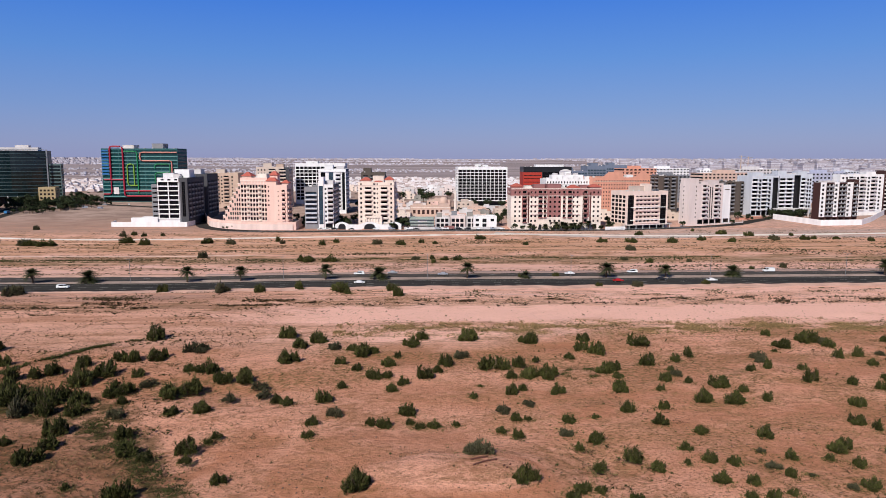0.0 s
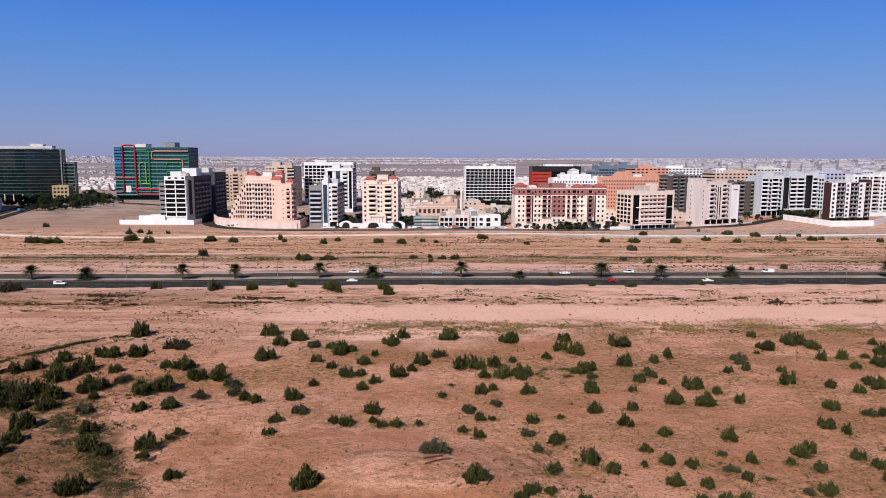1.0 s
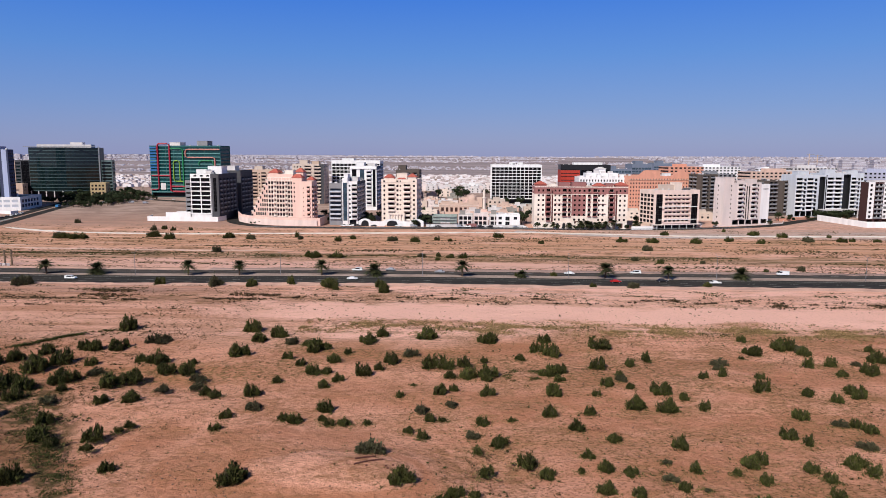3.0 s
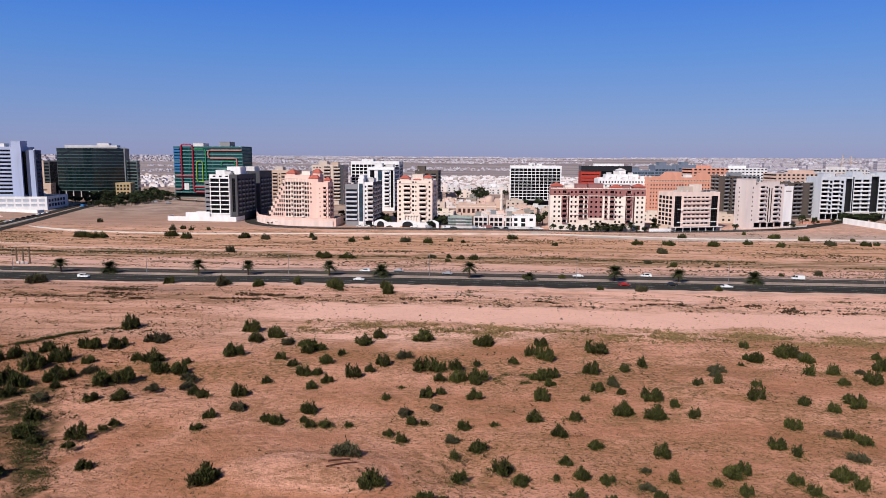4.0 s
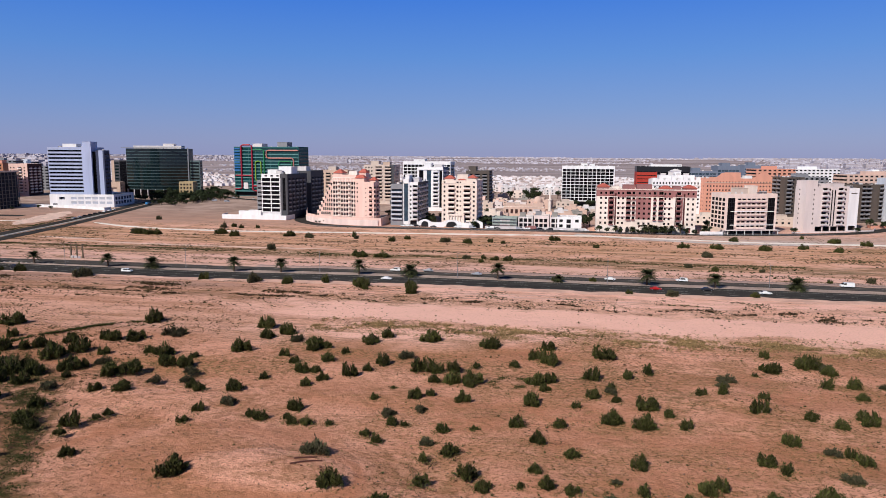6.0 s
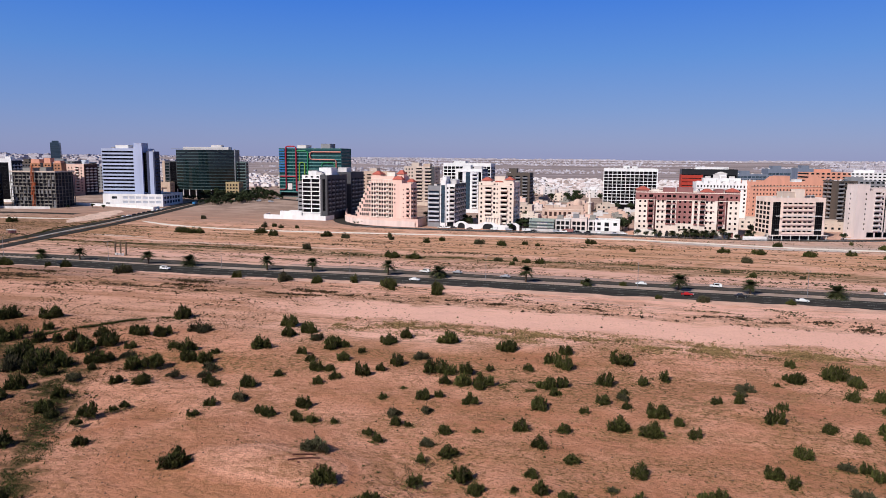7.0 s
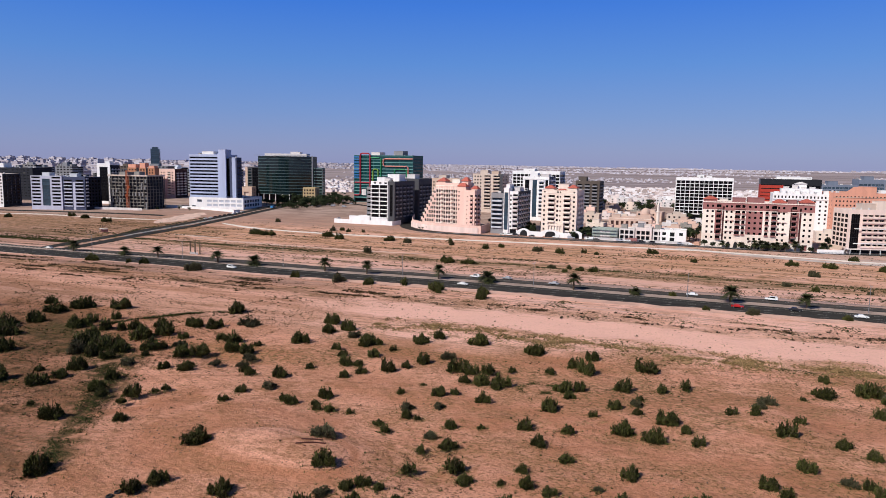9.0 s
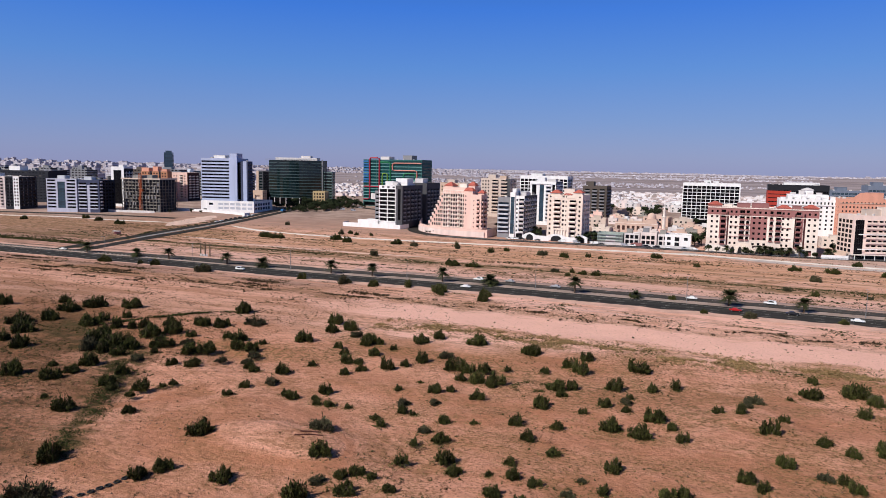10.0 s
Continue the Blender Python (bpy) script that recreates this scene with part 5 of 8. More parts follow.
def orange_block():
    r = building("apartment_building", "broad orange block with curved gables and small windows", 146, 611, 10, 67, 40, 31, 3.3, 3, [ORANGE, SAND_R],
                 front=[*rows("win", 2.0, 2.6, 25, 1.1, 0.9, 1.4, 0, 7), ("band", 0, 67, 27.2, 27.7, 0.4, 1)], left=rows("win", 2.5, 3.8, 10, 1.1, 1.0, 1.3, 0, 6),
                 roof=[("box", 24, 34, 10, 20, 30, 35.5, ORANGE), ("box", 36, 42, 6, 12, 30, 33, WHITE), ("units", 4, 62, 14, 36, 30, 16)])
    for u in (8, 40):
        g = Geo()
        pts = [(u, 31)] + [(u + 9 + 9.0 * math.cos(math.pi * (1 - k / 10)), 31 + (3.2 if 2 < k < 8 else 1.6) * math.sin(math.pi * k / 10) + (1.6 if 3 < k < 7 else 0)) for k in range(11)] + [(u + 18, 31)]
        g.poly([(a, -0.05, b) for a, b in pts]).poly([(a, 0.6, b) for a, b in reversed(pts)])
        for (a, b), (c, e) in zip(pts, pts[1:]):
            g.poly([(a, -0.05, b), (a, 0.6, b), (c, 0.6, e), (c, -0.05, e)])
        part("gable", g.mesh("gable", [ORANGE]), None, r, "curved orange gable")


orange_block()


def banded_block():
    H = 27.5
    r = building("office_block", "beige block with ribbon balconies and black glass strips", 138.8, 489, 18, 37, 19.5, H, 3.05, 3.4, [mat("pale_pink_render", (0.80, 0.64, 0.58), 0.85, 0.1, 0.25, 4, streak=True), BLACK, CREAM],
                 front=[("strip", 1.6, 6.8, 1.2, 24.6, BLACKGLASS), ("strip", 30.4, 35.6, 1.2, 24.6, BLACKGLASS), *rows("bal", 8.3, 3.5, 6, 3.1, 0.5, 2.0, 0, 6, 0.9), ("open", 2, 35, -0.5, 2.4, 3.0),
                        *[("band", 8.0 + 7 * k, 8.5 + 7 * k, 4, 25, 0.3, 0) for k in range(4)]],
                 left=[*rows("win", 1.2, 4.6, 4, 3.4, 0.6, 2.1, 0, 6)], right=rows("win", 3, 5, 3, 2, 0.9, 1.4, 0, 6), category="office building", glass_m=BLACKGLASS, frame_m=BLACK,
                 roof=[("box", 10, 20, 4, 12, H - 1, H + 3.4, BEIGE), ("box", 18, 24, 3, 9, H - 1, H + 5, PEACH), ("units", 4, 34, 3, 16, H - 1, 10)])
    for z in (6.2, 15.4):
        part("fin", Geo().box(3.0, 34, -2.0, -1.5, z, z + 0.45).mesh("fin", [WHITE]), None, r, "thin white horizontal fin")
    part("canopy", Geo().box(-1, 38, -4.5, 0, 2.8, 3.1).mesh("canopy", [GREYPINK]), None, r, "white street canopy")
    for k in range(7):
        part("column", Geo().tube([(0.5 + 6 * k, -4, -1), (0.5 + 6 * k, -4, 2.8)], 0.25, 8).mesh("column", [WHITE]), None, r)


banded_block()
building("apartment_building", "dark grey brown block with rows of small balconies", 207, 604, 18, 17, 24, 33, 3.3, 3, [TAUPE, MIDGREY],
         front=[*rows("bal", 2, 8, 2, 4, 0.5, 2.3, 0, 8, 0.9), *rows("win", 6.8, 6, 1, 1.6, 0.9, 1.4, 0, 8)], left=rows("bal", 2, 6, 3, 3.6, 0.5, 2.3, 0, 8, 0.9), rail_m=MIDGREY, roof=[("units", 2, 15, 3, 20, 32, 6)])


def grey_pink_block():
    building("apartment_building", "pale grey pink block on columns with stacked balconies", 195.6, 513.6, 20, 33.6, 11, 31.5, 3.35, 4.2, [GREYPINK, BLACK, WHITE],
             front=[*rows("win", 6.2, 3, 1, 0.9, 1.0, 1.2, 0, 7), *rows("bal", 13.2, 12, 2, 4.2, 0.4, 2.4, 0, 7, 1.1), *rows("win", 18.0, 12.2, 2, 1.3, 0.9, 1.5, 0, 7), ("strip", 20.2, 21.2, 4, 29, BLACKGLASS), ("strip", 22.4, 23.4, 4, 29, BLACKGLASS),
                    *[("open", a, b, 0.2, 3.6, 4.0) for a, b in ((9, 14), (15, 20), (21, 26), (27, 32.5))]], left=rows("win", 4, 5, 1, 1.0, 0.9, 1.2, 0, 7), rail_m=OFFWHITE, glass_m=BLACKGLASS, frame_m=BLACK,
             roof=[("box", 0.2, 9, 0.2, 10.6, 30.5, 35.5, GREYPINK), ("box", 12, 19, 1, 8, 30.5, 33.2, GREYPINK), ("box", 22, 31, 2, 9, 30.5, 33.6, GREYPINK), ("units", 10, 32, 3, 10, 30.5, 10)])
    building("apartment_building", "white end wing of the grey pink block", 227.1, 525.3, 20, 8.2, 18, 30, 3.35, 4.2, [WHITE, TAUPE], front=[("open", 1.5, 6.8, 0.2, 3.4, 3.0), ("band", 2, 6.5, 26, 26.6, 0.1, 1)],
             right=[("paint", 0, 18, -2, 30, 1), *rows("bal", 2, 5.4, 3, 3.4, 0.5, 2.3, 0, 7, 0.9)], rail_m=MIDGREY, roof=[("units", 1, 7, 3, 15, 29, 3)])
    wall_run("boundary_wall", [(186, 505), (205, 509.5), (245, 526), (252, 541)], 1.0, GREYPINK, "low pale wall before the grey pink block")


grey_pink_block()
building("apartment_building", "dark taupe block with a single balcony column", 254.5, 578.3, 22, 35, 18, 29.5, 3.3, 2.4, [TAUPE, BLACK],
         front=[*rows("bal", 1.2, 4.2, 2, 3.4, 0.5, 2.3, 0, 7, 1.0), *rows("bal", 17, 4, 1, 3.2, 0.5, 2.3, 0, 7, 0.9), *rows("win", 24, 3.4, 3, 1.6, 0.9, 1.5, 0, 7), ("band", 15.9, 16.2, 2, 29, 0.4, 0), ("band", 21.2, 21.5, 2, 29, 0.4, 0)], rail_m=MIDGREY, roof=[("units", 2, 26, 3, 15, 28.5, 6)])


def white_pair():
    building("apartment_building", "bluish white block with long white balconies", 275, 576, 10, 27, 20, 34.5, 3.4, 5, [BLUEWHITE, BLACK, MIDGREY],
             glass_m=BLACKGLASS, frame_m=BLACK, front=[*rows("bal", 1.0, 9.6, 2, 5.6, 0.2, 2.8, 0, 7, 1.3), *rows("win", 7.4, 9.6, 2, 2.2, 0.5, 2.2, 0, 7), *rows("win", 17.0, 4, 1, 2.2, 0.5, 2.2, 0, 7), ("open", 21.2, 26.4, 4.6, 33, 2.5), *[("open", 1 + 5.1 * k, 5.4 + 5.1 * k, 0.2, 4.4, 5) for k in range(5)]], rail_m=WHITE,
             roof=[("box", 4, 14, 4, 12, 33.5, 37, BLUEWHITE), ("units", 2, 25, 3, 17, 33.5, 8)])
    building("apartment_building", "bluish white block with a dark glazed recess", 304, 588, 10, 36, 20, 35.5, 3.4, 5, [BLUEWHITE, BLACK, MIDGREY],
             glass_m=BLACKGLASS, frame_m=BLACK, front=[("open", 0.3, 2.2, 4.6, 34, 3), *rows("bal", 2.8, 7.2, 2, 6.2, 0.2, 2.8, 0, 7, 1.3), ("open", 17.2, 23.6, 5, 34.4, 3.0), *rows("bal", 24.6, 6, 1, 4.8, 0.2, 2.8, 0, 7, 1.2), *rows("win", 30.6, 2.6, 2, 1.8, 0.6, 2.0, 0, 7), *[("open", 1 + 5.8 * k, 6 + 5.8 * k, 0.2, 4.4, 5) for k in range(6)]], rail_m=WHITE,
             roof=[("box", 3, 12, 4, 12, 34.5, 38.2, BLUEWHITE), ("box", 24, 33, 4, 12, 34.5, 37.6, BLUEWHITE), ("units", 2, 34, 3, 17, 34.5, 10)])
    part("canopy", Geo().box(0, 44, 0, 10, 6, 6.7).box(0.5, 1.2, 0.5, 1.2, -1, 6).box(14, 14.7, 0.5, 1.2, -1, 6).box(28, 28.7, 0.5, 1.2, -1, 6).box(43, 43.7, 0.5, 1.2, -1, 6).mesh("canopy", [OFFWHITE]), None,
         thing("entrance_canopy", "long flat grey canopy on thin posts", "canopy", pose(296, 565, 3.6, 0, 0, 10)))


white_pair()


def brown_white_blocks():
    f = [("paint", 0, 36, -2, 4.4, 1), ("paint", 30.6, 36, 3, 32, 1)]
    for k, u in enumerate((6, 18)):
        f += [("paint", u - 0.6, u + 6.8, 3, 32, 1), *rows("bal", u, 3.2, 2, 2.9, 0.4, 2.5, 0, 7, 0.9)]
    f += rows("win", 1.6, 12, 3, 1.9, 0.8, 1.8, 0, 7) + rows("win", 14.3, 12, 2, 1.6, 0.8, 1.8, 0, 7) + rows("bal", 31.4, 4, 1, 3.4, 0.4, 2.5, 0, 7, 0.9)
    f += [("open", 1 + 6 * k, 5.4 + 6 * k, 0, 3.6, 5) for k in range(6)]
    building("apartment_building", "white and dark brown banded block with balconies", 306, 525.8, 10, 36, 8, 32, 3.35, 4.4, [WHITE, BROWN], glass_m=BLACKGLASS, frame_m=BLACK, front=f, left=[("paint", 0, 8, -2, 32, 1)], rail_m=MIDGREY,
             roof=[("box", 4, 16, 2, 7, 31, 33, OFFWHITE), ("box", 30.6, 35.8, 0.2, 7.8, 31, 34, BROWN), ("units", 3, 29, 2, 6, 31, 8)])
    building("apartment_building", "tall white block with a dark brown end bay", 352, 574, 10, 45, 9, 36, 3.35, 4.4, [WHITE, BROWN],
             glass_m=BLACKGLASS, frame_m=BLACK, front=[*rows("bal", 9, 11.5, 3, 5.2, 0.4, 2.5, 0, 8, 1.0), *rows("win", 2, 11.5, 4, 2.0, 0.8, 1.8, 0, 8), *rows("win", 5.6, 11.5, 4, 2.0, 0.8, 1.8, 0, 8)], rail_m=OFFWHITE,
             roof=[("box", 27, 37, 1, 8, 35, 38, WHITE), ("units", 3, 24, 2, 8, 35, 8)])
    building("apartment_building", "dark brown end block with pale balconies", 397, 583, 10, 30, 10, 39, 3.35, 4.4, [BROWN, INK],
             glass_m=BLACKGLASS, frame_m=BLACK, front=[*rows("bal", 2, 7, 4, 4.6, 0.4, 2.5, 0, 9, 1.0)], rail_m=OFFWHITE, roof=[("units", 3, 26, 2, 8, 38, 6)])
    wall_run("garden_terrace", [(250, 546), (264, 551), (280, 562)], 1.8, ORANGE, "terracotta garden terrace before the taupe block", 5.0)
    wall_run("boundary_wall", [(283, 552), (297, 507), (312, 508), (331, 510), (352, 530), (404, 588), (440, 610)], 4.4, WHITE, "white boundary wall round the brown and white blocks", 0.5)


brown_white_blocks()

# west group
GREYLILAC = plaster("grey_lilac_render", (0.47, 0.48, 0.60))
RAWFRAME = plaster("dusty_dark_concrete", (0.20, 0.18, 0.165), 0.25)
building("apartment_building", "lilac white block with balcony bands and navy bays", -582, 487, 15, 34, 26, 34, 3.4, 3.2, [GREYLILAC, NAVY],
         frame_m=BLACK, front=[*[("win", 1 + 11 * k, 10.4 + 11 * k, 0.9, 1.8, f, f, BLACKGLASS) for f in range(0, 9) for k in (0, 2)], ("strip", 12.5, 21, 4, 31, BLUEGLASS)], rail_m=BLUEWHITE,
         roof=[("box", 10, 18, 4, 12, 33, 37, BLUEWHITE), ("units", 3, 30, 3, 22, 33, 10)])
building("apartment_building", "navy and white block with stacked balconies", -549, 497, 15, 24, 26, 33, 3.4, 3.2, [NAVY, GREYLILAC, INK],
         front=[("paint", 10.4, 13.0, -2, 28, 1), *[("win", a, a + 8.4, 1.3, 1.9, f, f, BLACKGLASS) for f in range(0, 8) for a in (1.2, 13.6)], *[("band", a, a + 8.8, 3.2 + 3.4 * f + 0.1, 3.2 + 3.4 * f + 1.15, 0.7, 1) for f in range(0, 8) for a in (1.0, 13.4)]],
         # ink right flank: the side away from the sun, its shade painted in
         right=[("paint", 0, 26, -2, 33, 2), *rows("bal", 1, 30, 1, 3.0, 0.5, 2.2, 0, 8, 1.0), *rows("win", 6, 5, 4, 3.0, 0.6, 2.0, 0, 8, BLACKGLASS)], rail_m=BLUEWHITE, frame_m=BLACK, roof=[("box", 4, 12, 5, 12, 32, 36, BLUEWHITE), ("units", 3, 22, 3, 22, 32, 6)])


def unfinished_block():
    root = thing("unfinished_block", "concrete frame block under construction with open floors", "construction site", pose(-520, 525, rise(0, 540), 0, 0, 10))
    W, D, H, fh = 46, 30, 33.5, 3.35
    for f in range(11):
        part("floor_slab", Geo().box(0, W, 0, D, f * fh - (2 if f == 0 else 0.3), f * fh).mesh("floor_slab", [RAWFRAME]), None, root)
    cm = Geo().box(-0.22, 0.22, -0.25, 0.25, 0, fh - 0.3).mesh("column", [RAWFRAME])
    wm = Geo().box(0, 2.6, 0, 0.25, 0, 0.9).mesh("infill", [CONCRETE])
    wm2 = Geo().box(0, 1.5, 0, 0.25, 0, fh - 0.3).mesh("infill", [MIDGREY])
    rnd = random.Random(5)
    for f in range(10):
        for i in range(12):
            for yy in (0.5, D - 0.5):
                part("column", cm, None, root).matrix_basis = pose(0.6 + i * (W - 1.2) / 11, yy, f * fh)
            part("infill", wm if rnd.random() < 0.6 else wm2, None, root).matrix_basis = pose(1.0 + i * (W - 1.2) / 12 + rnd.uniform(-0.4, 0.9), 0.4 if rnd.random() < 0.7 else 1.8, f * fh)
        for j in range(1, 6):
            part("column", cm, None, root).matrix_basis = pose(W - 0.5, j * D / 6, f * fh)
    # an ink-black fill inside the frame: shade of the open floors in colour
    part("dark_fill", Geo().box(1.2, W - 1.2, 2.2, D - 1.2, 0, H - 0.4).mesh("dark_fill", [INK]), None, root)
    part("parapet", Geo().box(0, W, 0, 0.3, H, H + 1.3).box(W - 0.3, W, 0.3, D, H, H + 1.3).mesh("parapet", [BEIGE]), None, root, "pale block parapet")
    for a, b, c, e, up in ((8, 18, 8, 18, 3.6), (27, 33, 6, 15, 4.4)):
        part("stair_house", Geo().box(a, b, c, e, H, H + up).box(a - 0.2, b + 0.2, c - 0.2, e + 0.2, H + up, H + up + 0.25).mesh("stair_house", [CONCRETE]), None, root)
    for k in range(16):
        part("starter_bars", Geo().tube([(1.0 + k * 2.9, D - 1.2, H), (1.1 + k * 2.9, D - 1.2, H + 2.2 + 0.5 * math.sin(k * 2.1))], 0.12, 4).mesh("starter_bars", [CONCRETE]), None, root)
    hg = Geo()
    for a, b in ((23.4, -2.7), (25.2, -2.7), (23.4, -0.9), (25.2, -0.9)):
        hg.box(a - 0.16, a + 0.16, b - 0.16, b + 0.16, -1, H + 6)
    for k in range(20):
        z = k * 2.0
        hg.box(23.4, 25.2, -2.78, -2.62, z, z + 0.25).tube([(23.4, -2.7, z), (25.2, -2.7, z + 2)], 0.12, 4).tube([(25.2, -0.9, z), (25.2, -2.7, z + 2)], 0.12, 4)
    hg.box(22.6, 23.3, -2.9, -0.8, 12, 15).box(25.3, 27.0, -2.9, -0.8, 21, 24)
    part("hoist", hg.mesh("hoist", [HOIST]), None, root, "orange builders' hoist mast")
    # right flank of the white block in ink, as painted shade
    building("apartment_building", "white framed tall block behind the building site", -583, 568, 10, 17, 16, 45, 3.4, 3, [WHITE, INK], front=[("strip", 3.4, 13.6, 3, 40, BLACKGLASS), ("paint", 3.2, 13.8, 40.0, 41.0, 1)], right=[("paint", 0, 16, -2, 43, 1), *rows("bal", 2, 5, 3, 3, 0.4, 2.3, 0, 10, 0.9)], rail_m=OFFWHITE, roof=[("box", 8, 14, 3, 10, 44, 47, WHITE)])
    building("apartment_building", "orange brown block behind the building site", -614, 640, 5, 40, 8, 38, 3.4, 3, [mat("burnt_orange_render", (0.42, 0.19, 0.11), 0.85, 0.14, 0.25, 4), SAND_R, INK], front=[("paint", 13, 17, -2, 38, 2), ("paint", 27, 30, -2, 38, 2), *rows("win", 2, 4.2, 9, 2.2, 0.9, 1.7, 6, 9, BLACKGLASS)], roof=[("box", 1, 12, 0.3, 7, 37, 42, ORANGE), ("box", 18, 26, 0.3, 7, 37, 43.5, ORANGE), ("box", 31, 39, 0.3, 7, 37, 40.5, ORANGE), ("units", 3, 36, 2, 6, 37, 6)])
    building("apartment_building", "salmon block with white stacked balconies", -595, 668, 5, 27, 24, 36, 3.35, 3, [PINK, BROWN],
             # brown on the right flank stands for the salmon wall in shade
             front=[*rows("bal", 15.5, 4, 1, 4.5, 0.5, 2.2, 0, 8, 1.0), *rows("win", 2, 4, 3, 1.5, 0.9, 1.5, 0, 8), *rows("win", 22.5, 4, 1, 1.5, 0.9, 1.5, 0, 8)], glass_m=BLACKGLASS, frame_m=BROWN, right=[("paint", 0, 24, -2, 36, 1), *rows("bal", 3, 7, 3, 4, 0.5, 2.2, 0, 8, 0.8)], rail_m=CREAM)
    wall_run("boundary_wall", [(-528, 515), (-474, 524)], 2.4, OFFWHITE, "white site hoarding before the unfinished block")
    wall_run("boundary_wall", [(-492, 564), (-471, 561), (-438, 560), (-400, 553), (-377, 545), (-376, 552)], 2.6, WHITE, "low white wall before the podium")
    building("apartment_building", "pale pink block with white balconies and black bays", -672, 480, 15, 44, 26, 35, 3.4, 3, [GREYPINK, INK, WHITE],
             # right flank in ink: shade painted over the pale pink wall
             glass_m=BLACKGLASS, frame_m=BLACK, front=[("paint", 27.5, 37, -2, 35, 1), ("paint", 37, 44, -2, 35, 2), *rows("bal", 2, 6.4, 4, 3.6, 0.4, 2.5, 0, 8, 1.0), *rows("win", 28.5, 4.2, 2, 3.4, 0.5, 2.2, 0, 8), *rows("win", 38, 3, 2, 1.8, 0.8, 1.7, 0, 8)], right=[("paint", 0, 26, -2, 35, 1), *rows("win", 2, 6, 4, 4, 0.5, 2.2, 0, 8)], roof=[("box", 6, 16, 4, 14, 34, 38, WHITE), ("units", 3, 40, 3, 20, 34, 8)])
    building("apartment_building", "dark block with a pale attic", -760, 560, 10, 70, 30, 38, 3.4, 3, [INK, WHITE], front=[*rows("win", 2, 5, 13, 3, 0.9, 1.6, 0, 9)], roof=[("box", 10, 26, 4, 16, 37, 43, WHITE), ("units", 3, 64, 3, 24, 37, 10)])


unfinished_block()


# ---- plants ----
def shrub_mesh(seed, lobes, leaf_m, upright):
    """A desert shrub of unit size: several uneven clumps of fine upright sprays round one root, with bare twigs between."""
    rnd = random.Random(seed)
    g = Geo()
    clump = [(Vector((rnd.gauss(0, .15), rnd.gauss(0, .15), 0)), rnd.uniform(0.52, 0.68), rnd.uniform(0.50, 0.66))]
    turn = rnd.uniform(0, 6.28)
    for k in range(lobes):
        a = turn + 2.4 * k + rnd.uniform(-.6, .6)
        q = rnd.uniform(0.38, 0.80)
        clump.append((Vector((q * math.cos(a), q * math.sin(a), 0)), rnd.uniform(0.24, 0.46), rnd.uniform(0.28, 0.58)))
    for c, r, h in clump:
        for k in range(9):
            a = rnd.uniform(0, 6.28)
            tip = c + Vector((math.cos(a) * r, math.sin(a) * r, h * rnd.uniform(0.7, 1.2)))
            g.tube([c * 0.3 - Vector((0, 0, 0.05)), c.lerp(tip, 0.55), tip], 0.014, 3, 0, 0.4)
        sprays = [(rnd.uniform(0, 6.28), math.asin(rnd.random()), rnd.uniform(0.70, 1.22)) for _ in range(int(90 * (r + 0.15)))]
        for k in range(int(1500 * (r + 0.12))):
            a, e, reach = sprays[k % len(sprays)]
            a, e = a + rnd.gauss(0, .16), e + rnd.gauss(0, .12)
            out = Vector((math.cos(a) * math.cos(e), math.sin(a) * math.cos(e), abs(math.sin(e))))
            f = reach * rnd.random() ** 0.42 * (rnd.uniform(1.05, 1.35) if rnd.random() < 0.07 else 1.0)
            p = c + Vector((out.x * r * f, out.y * r * f, max(0.02, out.z * h * f)))
            up = (out * 0.8 + Vector((rnd.gauss(0, .38), rnd.gauss(0, .38), 0.05 + 0.6 * upright * rnd.random()))).normalized()
            ln = rnd.uniform(0.05, 0.15) * (1.9 if rnd.random() < 0.10 else 1.0)
            sd = up.cross(Vector((rnd.gauss(0, 1), rnd.gauss(0, 1), rnd.gauss(0, 1)))).normalized() * ln * rnd.uniform(0.16, 0.34)
            o = len(g.V)
            g.V += [tuple(p), tuple(p + up * ln * 0.45 + sd), tuple(p + up * ln), tuple(p + up * ln * 0.5 - sd)]
            g.F.append((o, o + 1, o + 2, o + 3))
            g.MI.append(1)
    return g.mesh("shrub", [TWIG, leaf_m])


SHRUBS = [shrub_mesh(40 + k, *q) for k, q in enumerate(((4, LEAF, 0.5), (6, LEAF, 0.35), (3, LEAF, 0.8), (5, LEAF, 0.45), (7, LEAF, 0.25),
                                                        (3, LEAF, 0.6), (4, LEAF_GREY, 0.8), (5, LEAF_GREY, 0.9)))]

# shrubs: x, y, spread, patch by patch
PATCH_A = ((-71, 100, 1.9), (-61.2, 96.6, 5.1), (-47, 101.4, 3.1), (-40.9, 78.5, 5.2), (-30.2, 66.9, 7.4), (-24.4, 97.7, 5.2), (-21.2, 79.6, 4.2), (-19.7, 83.9, 3.9), (-7.7, 84.7, 4.5), (2.9, 98.1, 4.3), (6.6, 84.5, 4.8), (7, 90.7, 3.0), (9.6, 93.8, 2.8), (11.3, 96, 2.8), (13, 89.4, 4.1), (14.4, 95.9, 2.3), (16.2, 103.4, 3.2), (19.1, 93.1, 2.3), (26.5, 103.7, 3.0), (32.2, 105.4, 1.8), (35.1, 98.4, 2.9), (37.4, 92.9, 2.4), (40, 97.7, 2.5), (40.2, 105.1, 2.9), (40.9, 92.8, 2.6), (44.6, 94.1, 2.1), (46.4, 103.6, 2.6), (47.9, 100.6, 2.4), (51.3, 100.3, 1.2), (55.5, 95.8, 1.9), (58.6, 95.7, 3.8), (61.6, 103.7, 3.0))
